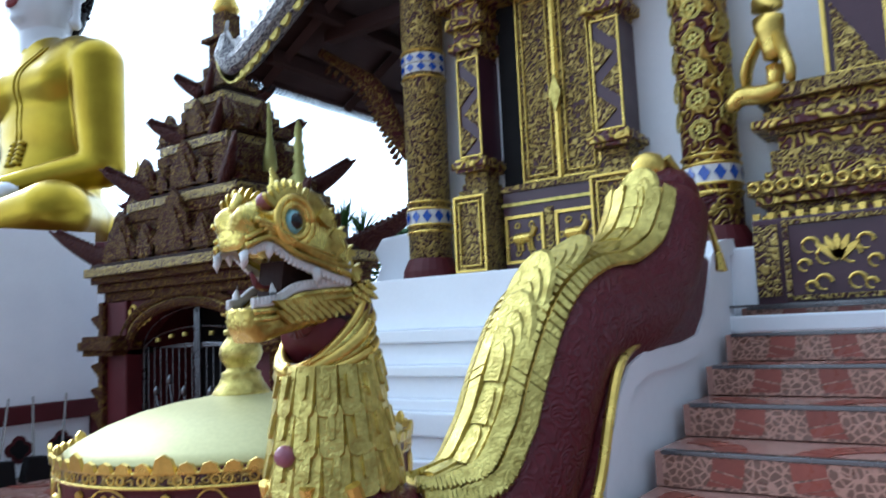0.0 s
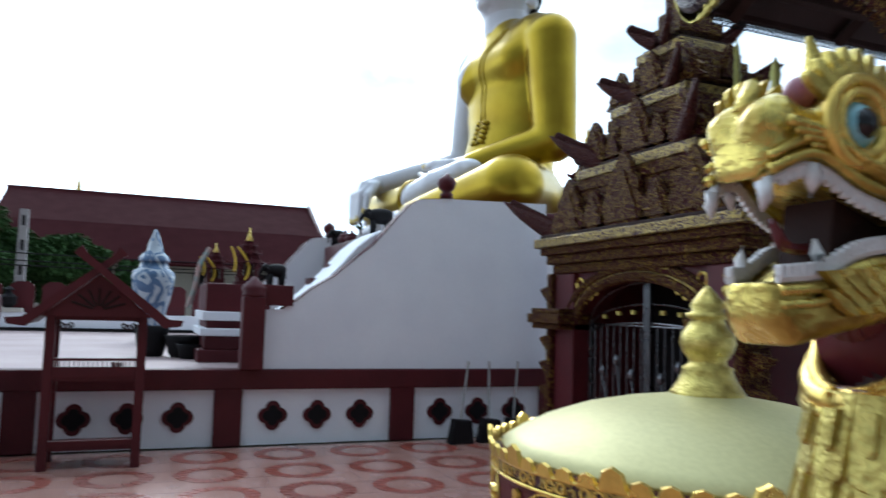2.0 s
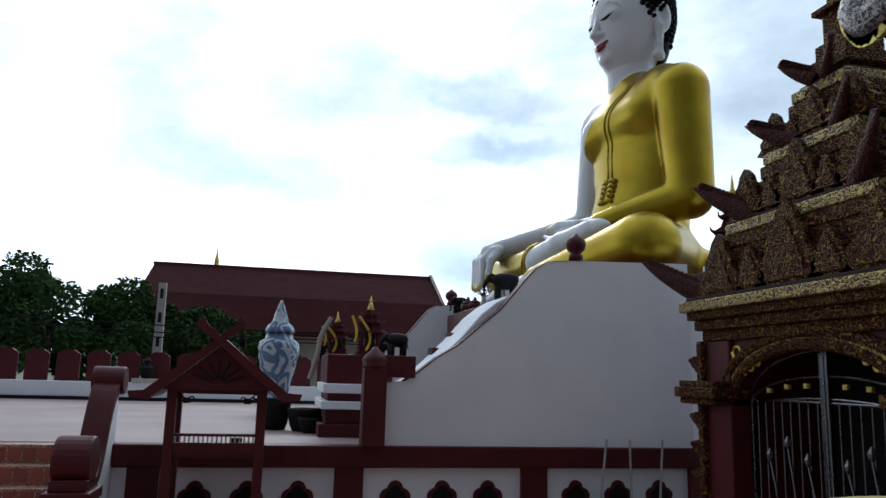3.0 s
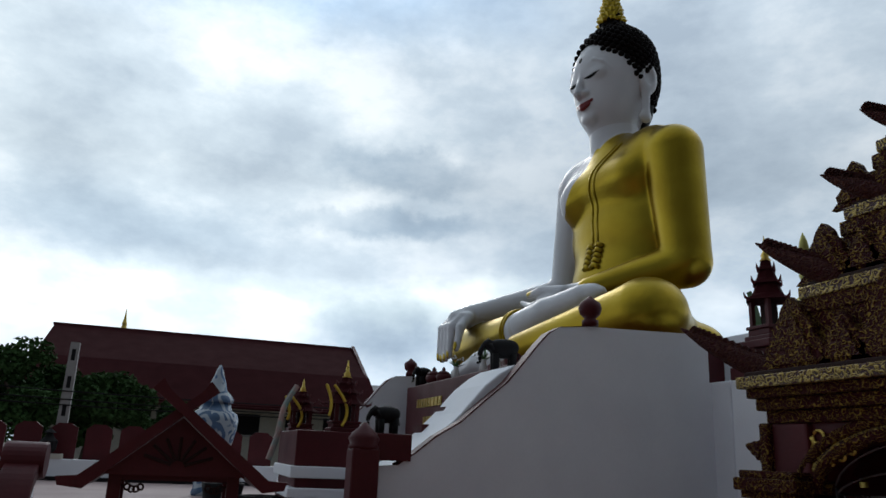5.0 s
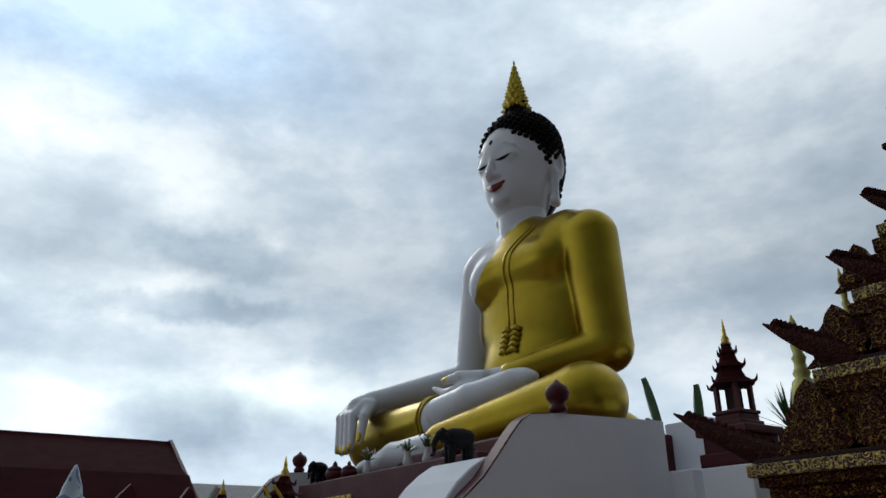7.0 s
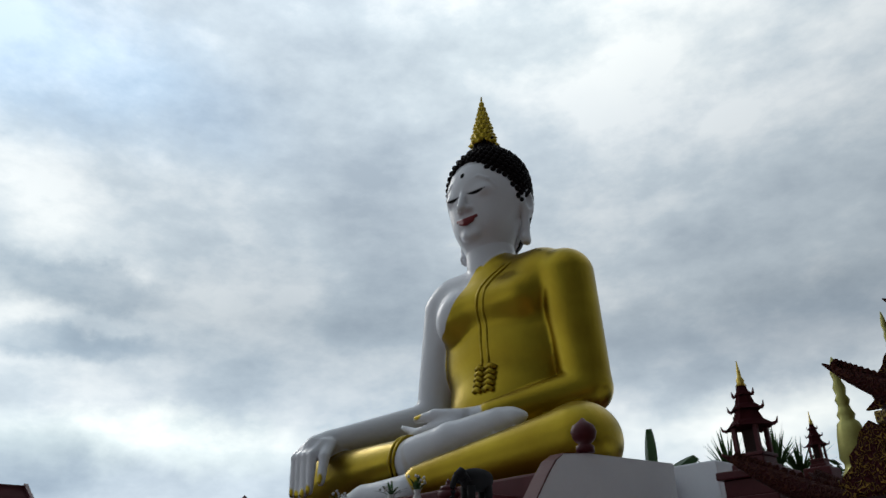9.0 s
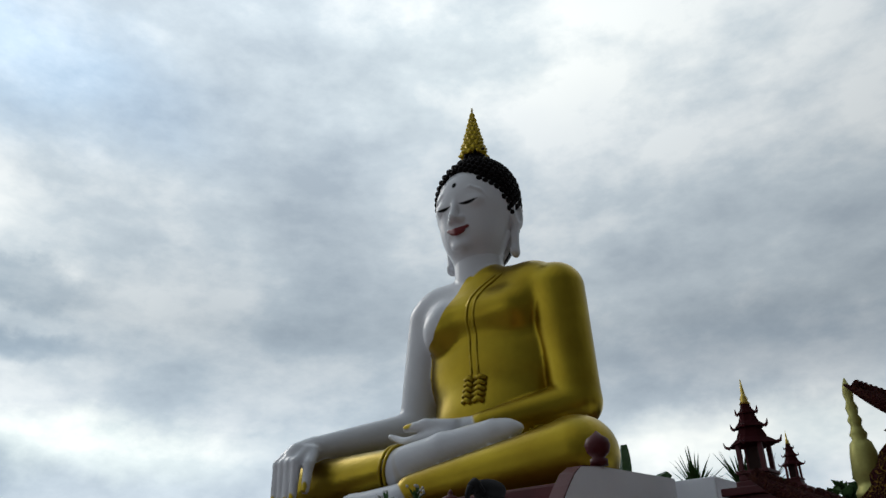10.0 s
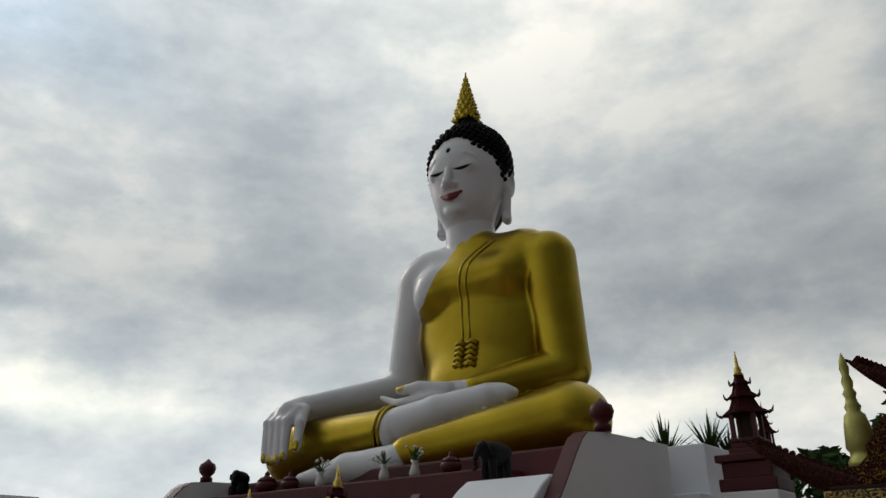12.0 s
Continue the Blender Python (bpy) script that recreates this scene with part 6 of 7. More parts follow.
# inner curb, steps and the ledge before the statue
bm = slab([(1.95, 0.9), (1.95, 1.5), (2.3, 1.66), (2.56, 1.9), (2.82, 2.16), (3.08, 2.46), (3.25, 2.6), (3.4, 2.69), (4.05, 2.72), (4.5, 2.72), (4.5, 0.9)], -0.98, "x", -10.2, bev=0.02)
inner = part("inner_curb", bm, M_WHITE)
tagged(inner, "white inner curb of the statue's stair", "curb", kind="structure")
ss = thing("statue_stairs", (0, 0, 0), "maroon painted steps up to the statue", "stairs", kind="structure")
for i in range(5):
    part("step", boxed(-16.3, -11.2, 3.05 + 0.19 * i, 4.5, 0.9 + 0.17 * i, 1.07 + 0.17 * i), M_MAROON, ss)
for i in range(4):
    part("tread_end", boxed(-11.22, -10.9, 2.62 + 0.24 * i, 2.76 + 0.24 * i, 1.9 + 0.2 * i, 2.05 + 0.2 * i), M_MAROON, ss)
apron = thing("offering_ledge", (0, 0, 0), "maroon offering ledge with gold lettering before the statue", "ledge", kind="structure")
part("body", boxed(-16.3, -11.2, 4.02, 4.5, 0.9, 2.9, bev=0.02), M_MAROON, apron)
random.seed(4)
for row in range(2):
    x = -15.6 + 0.4 * row
    for k in range(9 - 4 * row):
        w = random.uniform(0.06, 0.15)
        part("lettering_bar", boxed(x, x + w, 4.0, 4.02, 2.5 - 0.3 * row, 2.64 - 0.3 * row), M_GOLD, apron)
        x += w + 0.05
for x0, x1, y0, y1, z in ((-10.32, -9.72, 5.78, 6.2, 2.66), (-10.4, -9.75, 6.2, 7.6, 3.25)):
    w = part("rear_wall", boxed(x0, x1, y0, y1, 0.9, z, bev=0.02), M_WHITE)
    tagged(w, "white rear wall beside the flank wall", "wall", kind="structure")


def elephant(at, size, turn):
    bm = bmesh.new()
    tube(spline([(0.42, 0, 0.6), (0.2, 0, 0.66), (-0.2, 0, 0.66), (-0.42, 0, 0.58)], 4), [0.16, 0.22, 0.26, 0.28, 0.29, 0.3, 0.3, 0.3, 0.29, 0.28, 0.26, 0.22, 0.14], 14, bm)
    tube([(0.36, 0, 0.72), (0.5, 0, 0.78), (0.62, 0, 0.72)], [0.16, 0.19, 0.12], 12, bm)
    tube(spline([(0.62, 0, 0.72), (0.74, 0, 0.5), (0.74, 0, 0.25), (0.84, 0, 0.18)], 4), [0.1 - 0.006 * i for i in range(13)], 10, bm)
    for sx in (0.27, -0.27):
        for sy in (0.14, -0.14):
            tube([(sx, sy, 0.5), (sx, sy, 0.0)], [0.12, 0.1], 10, bm)
    for sy in (1, -1):
        tube([(0.44, sy * 0.16, 0.78), (0.36, sy * 0.25, 0.6)], [0.12, 0.08], 8, bm, flat=0.35)
    tube([(-0.42, 0, 0.62), (-0.5, 0, 0.3)], [0.03, 0.015], 6, bm)
    bmesh.ops.scale(bm, vec=(size,) * 3, verts=bm.verts)
    ob = part("elephant_figure", bm, M_BLACK, smooth=True)
    ob.matrix_basis = pose(*at, 0, 0, turn)
    return tagged(ob, "small black elephant figure on a ledge", "figurine", "elephant figures")


elephant((-10.28, 2.06, 1.91), 0.28, -80)
elephant((-10.95, 3.6, 2.71), 0.38, -100)
elephant((-15.9, 4.2, 2.9), 0.36, -60)


def lidded_pot(at, sc, lab="maroon lidded offering pot on the ledge"):
    pot = thing("offering_pot", at, lab, "pot", "offering pots")
    part("pot", lathe([(0.12 * sc, 0), (0.2 * sc, 0.06 * sc), (0.24 * sc, 0.16 * sc), (0.2 * sc, 0.24 * sc)], 16), M_MAROON, pot, smooth=True)
    part("lid", lathe([(0.21 * sc, 0.24 * sc), (0.16 * sc, 0.31 * sc), (0.05 * sc, 0.36 * sc), (0.06 * sc, 0.4 * sc), (0.01 * sc, 0.47 * sc)], 16), M_MAROON, pot, smooth=True)
    return pot


lidded_pot((-15.3, 4.2, 2.9), 0.65)
lidded_pot((-14.8, 4.2, 2.9), 0.55)
lidded_pot((-12.0, 4.2, 2.9), 0.55)


def blades(bm, n, length, spread, width, rng, droop=0.3):
    for i in range(n):
        a, el = rng.uniform(0, 2 * math.pi), rng.uniform(0.5, 1.45)
        d = Vector((math.cos(a) * math.cos(el), math.sin(a) * math.cos(el), math.sin(el)))
        ln = length * rng.uniform(0.7, 1.1)
        pts = [d * ln * t - Vector((0, 0, droop * ln * t * t)) for t in (0, 0.35, 0.7, 1.0)]
        side = d.cross(Vector((0, 0, 1))).normalized() * width
        vs = [(bm.verts.new(p - side * w), bm.verts.new(p + side * w)) for p, w in zip(pts, (0.4, 1.0, 0.8, 0.05))]
        for p, q in zip(vs, vs[1:]):
            bm.faces.new((p[0], p[1], q[1], q[0]))


rng = random.Random(7)
for x in (-14.2, -13.05, -12.55):
    v = thing("flower_vase", (x, 4.2, 2.9), "small white vase of green leaves and flowers", "vase", "vases on the ledge")
    part("vase", lathe([(0.05, 0), (0.07, 0.05), (0.05, 0.12), (0.035, 0.16), (0.05, 0.2)], 12), M_WHITEBONE, v, smooth=True)
    bm = bmesh.new()
    blades(bm, 16, 0.26, 1, 0.018, rng)
    bmesh.ops.translate(bm, vec=(0, 0, 0.18), verts=bm.verts)
    part("leaves", bm, M_LEAF2, v)
    bm = bmesh.new()
    for i in range(9):
        bmesh.ops.create_icosphere(bm, subdivisions=1, radius=0.02, matrix=Matrix.Translation((rng.uniform(-0.1, 0.1), rng.uniform(-0.1, 0.1), 0.25 + rng.uniform(0, 0.12))))
    tagged(part("flowers", bm, M_WHITEBONE, v), kind="stuff")


def spirit_house(at, w, h, label, garland=True):
    """A small shrine: stepped base, four posts, two-tiered upturned roof and a gilt spire."""
    sh = thing("spirit_house", at, label, "spirit house", "spirit houses")
    part("base", tiers([(w * 0.5, w * 0.5, 0, h * 0.06), (w * 0.42, w * 0.42, h * 0.06, h * 0.12), (w * 0.46, w * 0.46, h * 0.12, h * 0.15)]), M_MAROON, sh)
    for sx in (-1, 1):
        for sy in (-1, 1):
            part("post", boxed(sx * w * 0.32 - w * 0.06, sx * w * 0.32 + w * 0.06, sy * w * 0.32 - w * 0.06, sy * w * 0.32 + w * 0.06, h * 0.15, h * 0.38), M_MAROON, sh)
    part("inner_shrine", boxed(-w * 0.16, w * 0.16, -w * 0.16, w * 0.16, h * 0.15, h * 0.36), M_DARKWOOD, sh)
    for k, (ww, z0, z1) in enumerate(((0.62, 0.38, 0.52), (0.4, 0.54, 0.66), (0.24, 0.67, 0.76))):
        prof = [(w * ww * 1.1, h * z0), (w * ww, h * (z0 + 0.015)), (w * ww * 0.72, h * (z0 + (z1 - z0) * 0.45)), (w * ww * 0.55, h * z1), (w * ww * 0.5, h * (z1 + 0.02))]
        rf = part("roof", lathe(prof, 8, ripple=lambda a, i: 1 + 0.12 * math.cos(4 * a) * (1 if i < 2 else 0.3)), M_ROOFRED, sh)
        for q in range(4):
            a = math.pi / 2 * q
            d = Vector((math.cos(a), math.sin(a), 0))
            part("roof_horn", tube([d * w * ww * 1.1 + Vector((0, 0, h * z0)), d * w * ww * 1.3 + Vector((0, 0, h * (z0 + 0.015))), d * w * ww * 1.38 + Vector((0, 0, h * (z0 + 0.06)))], [w * 0.06, w * 0.04, w * 0.01], 6), M_MAROON, rf)
    part("spire", lathe([(w * 0.16, h * 0.76), (w * 0.1, h * 0.79), (w * 0.12, h * 0.81), (w * 0.06, h * 0.85), (w * 0.05, h * 0.9), (w * 0.01, h)], 12), M_GOLD, sh, smooth=True)
    if garland:
        bm = bmesh.new()
        for k in range(2):
            for i in range(26):
                t = i / 25
                p = Vector((w * (0.45 + 0.2 * t), w * (-0.7 + 0.25 * k) + w * (0.15 + 0.25 * k) * math.sin(2.4 * t), h * (0.62 - (0.4 + 0.13 * k) * t)))
                bmesh.ops.create_icosphere(bm, subdivisions=1, radius=0.019, matrix=Matrix.Translation(p))
        tagged(part("garland", bm, M_YELLOW, sh, "drooping yellow marigold garland"), kind="stuff")
    return sh


M_ROOFRED = M_ROOF
table = thing("shrine_table", (-11.5, 1.72, 0.9), "tiered maroon and white pedestal under the spirit houses", "pedestal")
for k, (h2, z0, z1, mm) in enumerate(((0.50, 0.0, 0.16, M_MAROON), (0.42, 0.16, 0.34, M_MAROON), (0.48, 0.34, 0.44, M_WHITE), (0.40, 0.44, 0.54, M_MAROON), (0.46, 0.54, 0.66, M_WHITE), (0.42, 0.66, 1.03, M_MAROON))):
    part("tier", boxed(-h2 - 0.5, h2, -h2, h2, z0, z1, bev=0.012), mm, table)
spirit_house((-11.4, 1.86, 1.93), 0.36, 0.80, "maroon and gold spirit house hung with marigold garlands")
spirit_house((-12.1, 1.48, 1.93), 0.30, 0.62, "small spirit house draped with garlands and ribbons")
bm = tube(spline([(-11.95, 1.38, 2.45), (-11.9, 1.25, 2.2), (-11.85, 1.2, 1.9), (-11.85, 1.12, 1.6)], 6), 0.035, 8)
rib = part("cloth_ribbon", bm, material("pink_and_teal_ribbon", (0.45, 0.25, 0.22), 0.7, second=(0.1, 0.35, 0.33), scale=6, grain=50, mix=1.0))
tagged(rib, "faded pink and teal ribbon hanging on the shrine", "ribbon")
for at, r, h in (((-12.2, 1.3, 0.9), 0.22, 0.42), ((-11.7, 1.95, 0.9), 0.2, 0.2), ((-12.0, 1.85, 0.9), 0.24, 0.3)):
    pot = part("glazed_pot", lathe([(r * 0.7, 0), (r * 0.85, h * 0.2), (r, h * 0.75), (r * 1.1, h), (r * 0.95, h), (r * 0.85, h * 0.8)], 24), M_BLACK, smooth=True)
    pot.location = (at[0], at[1] - 0.62 if at[0] < -12.1 else at[1] - 0.75, at[2])
    tagged(pot, "dark glazed planting pot on the terrace", "pot", "pots by the shrine")

# the tower shrine behind the gateway
base = thing("tower_pedestal", (-9.12, 5.84, 0), "tall maroon and white pedestal of the tower shrine", "pedestal")
part("shaft", boxed(-0.3, 0.3, -0.3, 0.3, 0, 2.62, bev=0.02), M_WHITE, base)
part("head", tiers([(0.30, 0.30, 2.62, 2.75), (0.26, 0.26, 2.75, 2.92), (0.31, 0.31, 2.92, 3.0)]), M_MAROON, base)
spirit_house((-9.12, 5.84, 3.0), 0.37, 1.17, "dark red tower shrine with tiered roof and gilt spire", False)

# great porcelain urn
urn = thing("porcelain_urn", (-16.8, 0.7, 0.9), "tall blue and white porcelain urn with a pointed lid", "urn")
part("body", lathe([(0.24, 0.0), (0.25, 0.06), (0.22, 0.12), (0.24, 0.4), (0.32, 0.75), (0.39, 1.05), (0.41, 1.25), (0.38, 1.36), (0.28, 1.42), (0.25, 1.55)], 32), M_PORCELAIN, urn, smooth=True)
part("lid", lathe([(0.29, 1.55), (0.29, 1.6), (0.25, 1.68), (0.16, 1.76), (0.13, 1.9), (0.09, 2.0), (0.06, 2.1), (0.02, 2.2)], 24), M_PORCELAIN, urn, smooth=True)

# low boundary wall and board fence
bw = part("boundary_wall", boxed(-20.7, -20.5, -14, 8, 0.9, 1.32, bev=0.01), M_WHITE)
tagged(bw, "low white boundary wall of the terrace", "wall", kind="structure")
plinth2 = part("wall_base", boxed(-20.5, -20.42, -14, 8, 0.9, 0.98), M_BLACK)
tagged(plinth2, "dark strip along the foot of the boundary wall", "trim", kind="structure")
bf = thing("board_fence", (-20.9, 0, 0.9), "maroon board fence behind the boundary wall", "fence")
me = None
for i in range(30):
    y = -13 + 0.68 * i
    if me is None:
        ob = part("board", slab([(-0.26, 0), (-0.26, 1.05), (-0.12, 1.15), (0.12, 1.15), (0.26, 1.05), (0.26, 0)], 0.05, "x", 0), M_MAROON, bf)
        me = ob.data
    else:
        ob = new("board", me)
        ob.parent = bf
    ob.location = (0, y, 0)
lamp = thing("wall_lantern", (-20.6, -2.35, 1.32), "small black lantern on a pale block", "lantern")
part("block", boxed(-0.12, 0.12, -0.3, 0.3, 0.0, 0.1), M_CREAM, lamp)
part("lantern", lathe([(0.08, 0.1), (0.16, 0.18), (0.18, 0.35), (0.1, 0.42), (0.06, 0.5), (0.12, 0.52), (0.02, 0.6)], 10), M_BLACK, lamp)

# concrete pole and cables
pole = thing("utility_pole", (-21.3, -2.25, 0), "grey concrete utility pole", "pole")
part("shaft", slab([(-0.13, 0.0), (-0.09, 3.8), (0.09, 3.8), (0.13, 0.0)], 0.16, "x", -0.08), M_CONCRETE, pole)
# black plates on the face, painted for the shade inside the pole's holes
for z in (1.6, 2.2, 2.8, 3.4):
    part("hole_shade", boxed(0.078, 0.086, -0.04, 0.04, z, z + 0.25), M_BLACK, pole)
for z0, z1 in ((3.25, 2.75), (3.1, 2.55), (2.9, 2.5)):
    pts = [(-21.21, -14 + 0.9 * i, z0 + (z1 - z0) * i / 24 - 0.25 * math.sin(math.pi * i / 24)) for i in range(25)]
    cb = part("cable", tube(pts, 0.014, 5), M_BLACK)
    tagged(cb, "sagging black overhead cable from the pole", "cable", "overhead cables")

# the far hall
hall = thing("far_hall", (-67, 0, 0), "long cream hall with a steep dark red tiled roof", "hall")
part("wall", boxed(0, 9, -8.6, 12.6, 0, 5.0), M_CREAM, hall)
part("roof", slab([(-6.0, 4.3), (0.0, 10.2), (0.35, 10.2), (7.0, 7.0), (7.2, 7.2), (11.2, 4.4), (11.2, 4.2)], 23.4, "y", -9.7), M_ROOF, hall)
part("lower_roof", slab([(9.0, 4.9), (11.4, 4.1), (11.4, 4.25), (9.0, 5.1)], 23.8, "y", -9.9), M_ROOF, hall)
part("ridge_cap", boxed(-0.3, 0.4, -9.8, 13.8, 10.15, 10.35), M_MAROON, hall)
part("barge_edge", slab([(0.0, 10.0), (0.3, 10.5), (11.4, 4.6), (11.3, 4.2)], 0.25, "y", 13.6), M_MAROON, hall)
part("ridge_spire", lathe([(0.25, 10.3), (0.18, 10.6), (0.22, 10.7), (0.1, 11.1), (0.02, 11.9)], 10), M_GOLD, hall).location = (0, -4.8, 0)
for y in (-6, -2.5, 1.2, 4.7, 8.3, 11.0):
    wd = part("window", boxed(9.0, 9.06, y - 0.9, y + 0.9, 2.5, 3.9), M_BLACK, hall)
    part("sill", boxed(9.0, 9.15, y - 1.0, y + 1.0, 2.38, 2.5), M_CONCRETE, wd)
annex = thing("far_annex", (-72, 18, 0), "low annex with a grey roof beyond the hall", "building")
part("wall", boxed(0, 8, -4, 6, 0, 5.6), M_CREAM, annex)
part("roof", slab([(-0.5, 5.6), (4, 7.4), (8.5, 5.6)], 11, "y", -4.5), M_CONCRETE, annex)


def tree(at, height, radius, leaves, seed, low=0.35):
    g = random.Random(seed)
    t = thing("tree", at, "dark green leafy tree behind the boundary", "tree", "trees beyond the wall")
    bm = tube(spline([(0, 0, 0), (0.1, 0.1, height * 0.3), (0, 0.2, height * 0.6)], 4), [0.25 - 0.015 * i for i in range(9)], 8)
    tips = []
    for i in range(9):
        a = g.uniform(0, 2 * math.pi)
        tip = Vector((math.cos(a) * radius * 0.7, math.sin(a) * radius * 0.7, height * g.uniform(0.5, 0.9)))
        tube([(0, 0.1, height * 0.4), tip * 0.6 + Vector((0, 0, height * 0.2)), tip], [0.1, 0.06, 0.02], 6, bm)
        tips.append(tip)
    part("trunk", bm, M_BARK, t)
    clumps = [(tips[i % 9] + Vector((g.gauss(0, radius * 0.25), g.gauss(0, radius * 0.25), g.gauss(0, height * 0.1))), radius * g.uniform(0.22, 0.42)) for i in range(26)]
    V, F = [], []
    for i in range(leaves):
        c, r = clumps[i % 26]
        d = Vector((g.gauss(0, 1), g.gauss(0, 1), g.gauss(0, 1))).normalized() * r * g.uniform(0.55, 1.05)
        p = c + Vector((d.x, d.y, d.z * 0.8))
        if p.z < height * low:
            continue
        u = Vector((g.gauss(0, 1), g.gauss(0, 1), g.gauss(0, 0.6))).normalized() * g.uniform(0.08, 0.17)
        w = u.cross(Vector((g.gauss(0, 1), g.gauss(0, 1), g.gauss(0, 1)))).normalized() * 0.06
        k = len(V)
        V += [p - u, p + w, p + u, p - w]
        F.append((k, k + 1, k + 2, k + 3))
    me2 = bpy.data.meshes.new("crown")
    me2.from_pydata([tuple(v) for v in V], [], F)
    me2.materials.append(M_LEAF)
    ob = new("crown", me2)
    ob.parent = t
    return t


for i, (y, h, r, x) in enumerate(((-15.5, 4.4, 2.6, -35), (-11.5, 4.6, 2.6, -35), (-8.4, 4.9, 2.5, -34), (-5.4, 4.7, 2.4, -35), (-3.2, 4.0, 1.8, -36), (-19.5, 5.0, 3.0, -37), (0.2, 3.0, 1.3, -38))):
    tree((x, y, 0), h, r, 15000, 20 + i, 0.1)
for i, (x, y, h, r) in enumerate(((-10.9, 14.5, 4.3, 1.2), (-9.4, 14.0, 4.2, 1.3), (-8.2, 14.5, 4.1, 1.3))):
    tree((x, y, 0), h, r, 2200, 40 + i, 0.4)

# banana and palm behind the statue
def banana(at, leaves):
    bn = thing("banana_plant", at, "broad-leaved banana plant behind the statue", "plant", "banana plants")
    part("stem", tube([(0, 0, 0), (0.1, 0, 2), (0, 0, 3.9)], [0.16, 0.12, 0.08], 10), M_LEAF2, bn)
    for dx, dy, dz, ln in leaves:
        d = Vector((dx, dy, dz)).normalized()
        sd = d.cross(Vector((0.5, 1, 0.1))).normalized()
        bm = bmesh.new()
        rows = []
        for i in range(11):
            t = i / 10
            p = Vector((0, 0, 3.6)) + d * ln * t - Vector((0, 0, 0.12 * ln * t * t))
            w = 0.21 * math.sin(math.pi * min(1, 0.10 + t * 0.80)) ** 0.6
            up = sd.cross(d) * 0.06
            rows.append([bm.verts.new(p - sd * w + up), bm.verts.new(p), bm.verts.new(p + sd * w + up)])
        for p, q in zip(rows, rows[1:]):
            for k in range(2):
                bm.faces.new((p[k], p[k + 1], q[k + 1], q[k]))
        bmesh.ops.solidify(bm, geom=bm.faces[:], thickness=0.008)
        part("leaf", bm, M_LEAF2, bn)
    return bn


banana((-13.75, 9.95, 0), ((-0.22, -0.1, 1.4, 1.5), (0.5, 0.3, 0.5, 0.9), (-0.6, 0.2, 0.7, 0.9)))
banana((-13.25, 10.35, 0), ((0.05, 0.0, 1.2, 1.25), (0.55, 0.4, 0.6, 1.1), (0.75, 0.35, 0.25, 1.2)))


def yucca(at, top, seed):
    g = random.Random(seed)
    pl = thing("yucca", at, "yucca with stiff spiky leaves behind the wall", "plant", "yuccas")
    part("trunk", tube([(0, 0, 0), (0.1, 0, top * 0.5), (0, 0, top)], [0.16, 0.12, 0.1], 10), M_BARK, pl)
    for k in range(46):
        a, el = k * 2.4, radians(g.uniform(25, 86))
        d = Vector((math.cos(a) * math.cos(el), math.sin(a) * math.cos(el), math.sin(el)))
        sd = d.cross(Vector((0, 0, 1))).normalized()
        ln = g.uniform(0.6, 1.0)
        o = Vector((0, 0, top - 0.1))
        bm = bmesh.new()
        rows = []
        for t, w in ((0, 0.018), (0.4, 0.026), (0.75, 0.016), (1.0, 0.002)):
            p = o + d * ln * t - Vector((0, 0, 0.10 * t * t * math.cos(el)))
            rows.append((bm.verts.new(p - sd * w), bm.verts.new(p + sd * w)))
        for p, q in zip(rows, rows[1:]):
            bm.faces.new((p[0], p[1], q[1], q[0]))
        part("leaf", bm, M_LEAF, pl)


yucca((-13.0, 12.9, 0), 4.15, 5)
yucca((-12.2, 13.3, 0), 4.2, 6)
yucca((-11.9, 13.6, 0), 4.05, 8)

# a smaller shrine further back
base = thing("tower_pedestal", (-10.1, 10.0, 0), "slim maroon pedestal of the small rear shrine", "pedestal")
part("shaft", boxed(-0.2, 0.2, -0.2, 0.2, 0, 3.55, bev=0.02), M_MAROON, base)
spirit_house((-10.1, 10.0, 3.55), 0.24, 0.85, "small dark red rear shrine with a gilt spire", False)


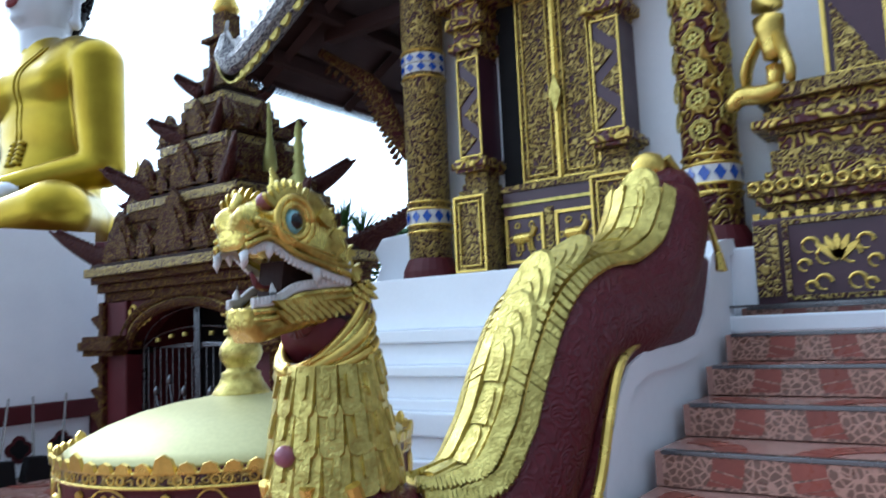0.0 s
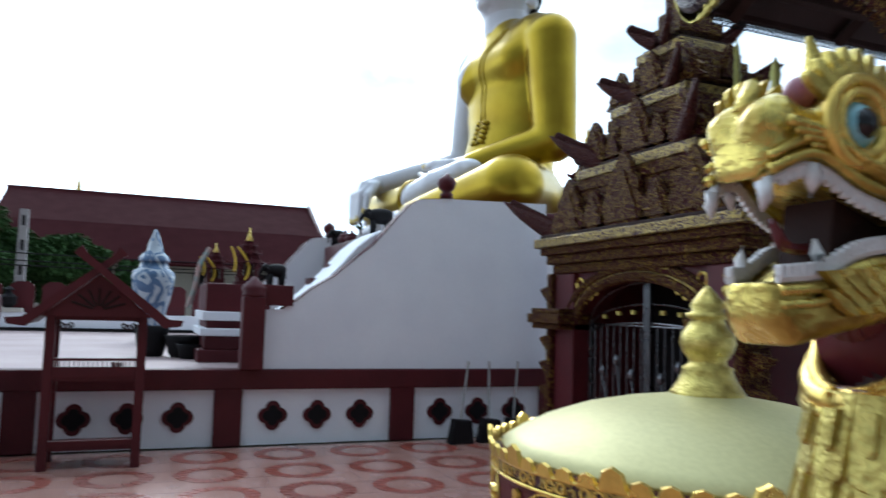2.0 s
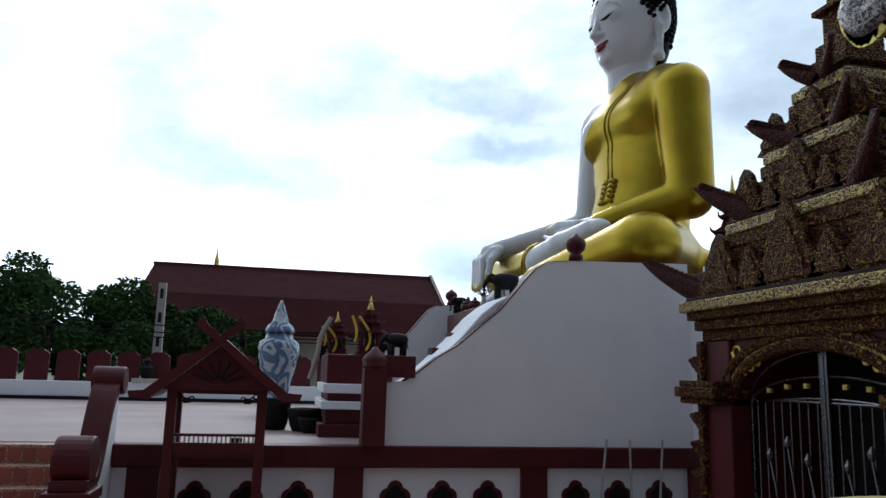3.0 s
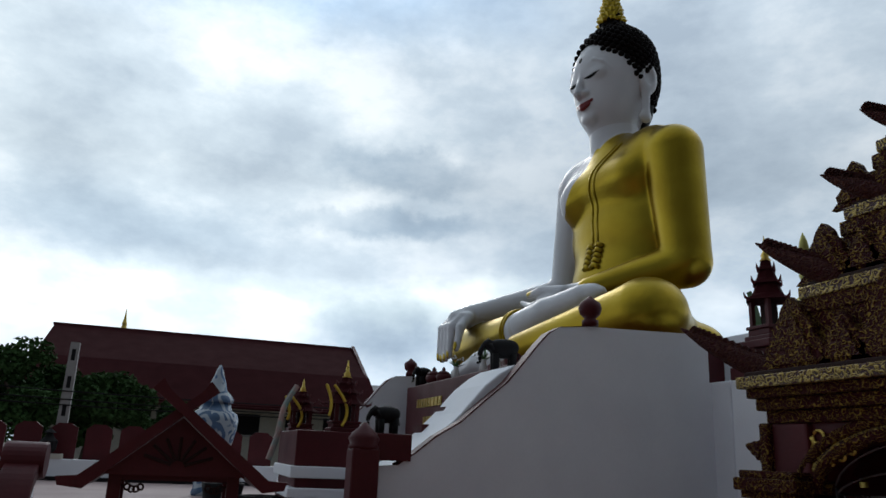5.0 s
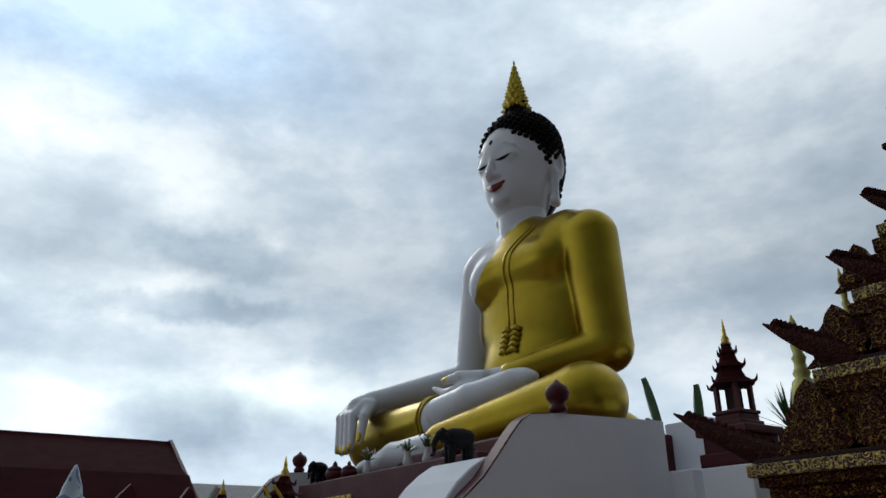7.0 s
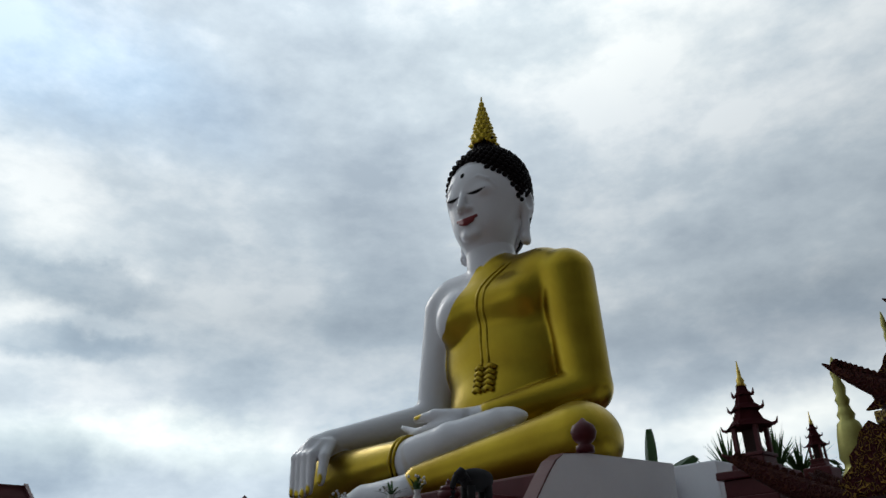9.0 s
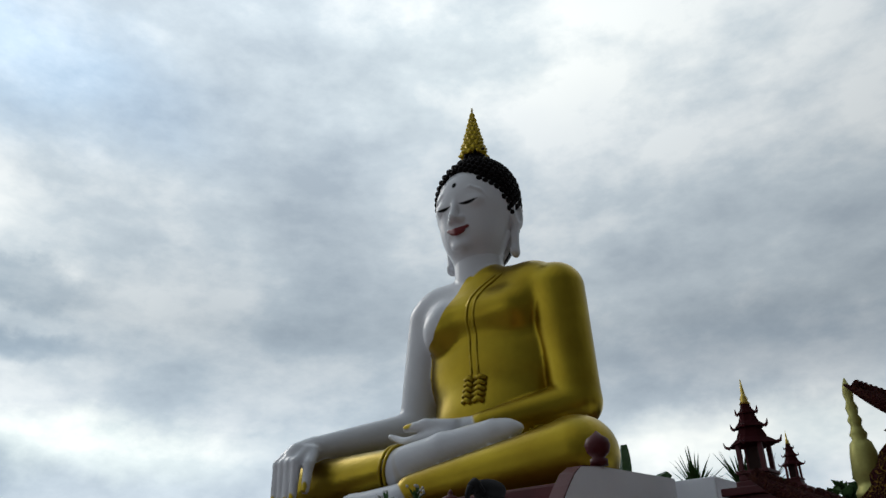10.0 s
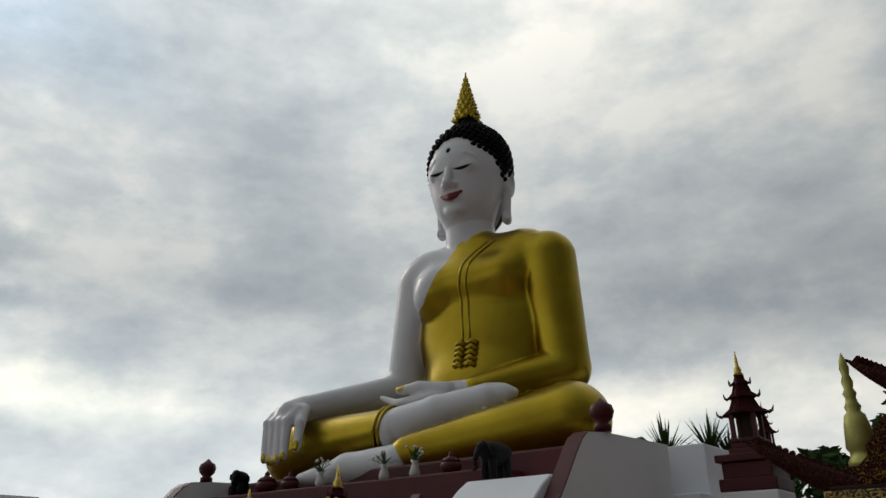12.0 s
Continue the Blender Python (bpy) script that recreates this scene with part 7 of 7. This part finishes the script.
# carved roofed notice stand in front of the terrace wall
def shelter():
    s = thing("roofed_shelf", (-9.55, 0.13, 0), "small maroon roofed wooden shelf with crossed gable horns", "shelf")
    for y in (-0.42, 0.42):
        for x in (0.0, 0.45):
            part("post", boxed(x - 0.045, x + 0.045, y - 0.045, y + 0.045, 0.0, 1.5, bev=0.006), M_MAROON, s)
        bm = bmesh.new()
        for k in range(5):
            sg = -1 if y > 0 else 1
            tube(ring_pts((0.46, y + sg * (0.06 + 0.03 * k), 1.44 - 0.012 * k * (5 - k) * 0.6), 0.022, 8, "x"), 0.008, 5, bm)
        part("bracket", bm, M_DARKWOOD, s)
    for z, h in ((0.90, 0.10), (1.06, 0.025), (0.22, 0.06), (1.46, 0.05)):
        part("rail", boxed(0.42, 0.48, -0.40, 0.40, z, z + h), M_MAROON, s)
    part("shelf_board", boxed(-0.02, 0.46, -0.42, 0.42, 0.86, 0.90), M_MAROON, s)
    part("shelf_board", boxed(-0.02, 0.46, -0.42, 0.42, 0.18, 0.22), M_MAROON, s)
    for k in range(18):
        part("baluster", boxed(0.44, 0.455, -0.37 + 0.0425 * k, -0.355 + 0.0425 * k, 1.0, 1.06), M_WHITEBONE, s)
    for sg in (-1, 1):
        part("roof_slope", slab([(0.0, 2.02), (sg * 0.66, 1.46), (sg * 0.68, 1.42), (sg * 0.60, 1.42), (0.0, 1.93)], 0.85, "x", -0.2), M_MAROON, s)
        part("gable_board", slab([(sg * -0.12, 2.12), (sg * -0.17, 2.20), (sg * -0.24, 2.12), (sg * 0.0, 1.93), (sg * 0.62, 1.40), (sg * 0.78, 1.42), (sg * 0.80, 1.48), (sg * 0.66, 1.49)], 0.05, "x", 0.62 + 0.03 * sg), M_MAROON, s)
    bm = slab([(-0.5, 1.5), (0.5, 1.5), (0, 1.92)], 0.03, "x", 0.55)
    part("gable_panel", bm, M_MAROON, s)
    bm = bmesh.new()
    for k in range(7):
        a = radians(20 + 23 * k)
        tube([(0.59, 0.05 * math.cos(a), 1.56 + 0.05 * math.sin(a)), (0.59, 0.26 * math.cos(a), 1.56 + 0.22 * math.sin(a))], 0.012, 5, bm)
    part("sunburst", bm, M_DARKWOOD, s)


shelter()
for k, (y, h, mm, nm, lab) in enumerate(((0.33, 0.14, M_MAROON, "tin", "small red tin on the wooden shelf"), (0.42, 0.1, M_CREAM, "cup", "small cream cup on the wooden shelf"))):
    ob = part(nm, lathe([(0.05, 0), (0.055, h * 0.1), (0.055, h * 0.95), (0.05, h)], 14), mm)
    ob.location = (-9.2, y, 0.9)
    tagged(ob, lab, nm)

# scrolled curb and steps up to the terrace
sc = thing("scroll_curb", (0, -1.05, 0), "maroon scroll-ended curb of the terrace steps", "curb")
pts = spline([(-8.95, 0, 0.86), (-9.2, 0, 0.62), (-9.45, 0, 0.78), (-9.62, 0, 1.1), (-9.8, 0, 1.38), (-10.05, 0, 1.52)], 6)
band = [(p.x, p.z + 0.07) for p in pts] + [(p.x, p.z - 0.07) for p in reversed(pts)]
part("band", slab(band, 0.26, "y", -0.13, bev=0.015), M_MAROON, sc)
for x, z, r in ((-8.92, 0.86, 0.2), (-10.05, 1.55, 0.14)):
    bm = lathe([(r, -0.16), (r * 1.05, -0.14), (r * 1.05, 0.14), (r, 0.16)], 24)
    bmesh.ops.transform(bm, matrix=Matrix.Translation((x, 0, z)) @ Matrix.Rotation(radians(90), 4, "X"), verts=bm.verts)
    part("scroll", bm, M_MAROON, sc, smooth=False)
part("foot", tiers([(0.26, 0.2, 0.0, 0.12), (0.2, 0.16, 0.12, 0.5), (0.27, 0.2, 0.5, 0.6), (0.2, 0.16, 0.6, 0.7)], at=(-8.92, 0)), M_MAROON, sc)
under = [(-8.9, 0.0), (-8.9, 0.5)] + [(p.x, p.z - 0.06) for p in pts[6:]] + [(-10.1, 0.0)]
part("side_wall", slab(under, 0.2, "y", -0.1), M_WHITE, sc)
ts = thing("terrace_steps", (0, 0, 0), "brick-red tiled steps up to the terrace", "stairs", kind="structure")
for i in range(5):
    part("step", boxed(-10.05, -8.95 - 0.22 * i, -3.2, -1.18, 0.18 * i, 0.18 * (i + 1), bev=0.008), M_CRAZY, ts)
    for k in range(14):
        part("riser_brick", boxed(-8.952 - 0.22 * i, -8.946 - 0.22 * i, -3.15 + 0.14 * k, -3.03 + 0.14 * k, 0.18 * i + 0.02, 0.18 * i + 0.15), M_BRICKRING, ts)

# tools leaning on the wall by the gateway
for k, (y, lean) in enumerate(((4.35, 0.22), (4.75, 0.12), (5.1, 0.2))):
    tl = thing("dustpan" if k != 1 else "broom", (-9.7, y, 0), "long-handled dark yard tool leaning on the wall", "tool", "yard tools by the wall")
    part("handle", tube([(0.05, 0, 0.2), (-0.22, lean, 1.0)], 0.014, 6), M_CONCRETE, tl)
    part("pan", slab([(-0.16, 0.0), (0.16, 0.0), (0.13, 0.28), (-0.1, 0.3)], 0.16, "x", 0.0, bev=0.01), M_BLACK, tl)

# ---- paving: brick-red rings ----
SEG = 20
bm = bmesh.new()
for k in range(SEG):
    a0, a1 = 2 * math.pi * (k + 0.06) / SEG, 2 * math.pi * (k + 0.94) / SEG
    v = [bm.verts.new((r * math.cos(a), r * math.sin(a), z)) for z in (0.0, 0.0025) for r, a in ((0.22, a0), (0.35, a0), (0.35, a1), (0.22, a1))]
    for f in ((4, 5, 6, 7), (0, 1, 5, 4), (1, 2, 6, 5), (2, 3, 7, 6), (3, 0, 4, 7)):
        bm.faces.new([v[i] for i in f])
joints = bmesh.new()
for i in range(38):
    q = -9.43 + 0.435 * i - 0.2175
    if q < 5.9:
        box(joints, q - 0.003, q + 0.003, -8.9, 8.9, 0.0, 0.001)
    q = -8.7 + 0.435 * i + 0.005
    if q < 8.9:
        box(joints, -9.85, 5.9, q - 0.003, q + 0.003, 0.0, 0.0012)
ob = part("tile_joints", joints, M_JOINT, court)
tagged(ob, kind="stuff")
first = part("tile_ring", bm, M_BRICKRING, court)
ringmesh = first.data
first.location = (-8.56, 0.38, 0.0)
for i in range(-1, 7):
    for j in range(-5, 6):
        if (i, j) != (0, 0):
            ob = new("tile_ring", ringmesh)
            ob.parent, ob.location = court, (-8.56 + 0.87 * i, 0.38 + 0.87 * j, 0.0)
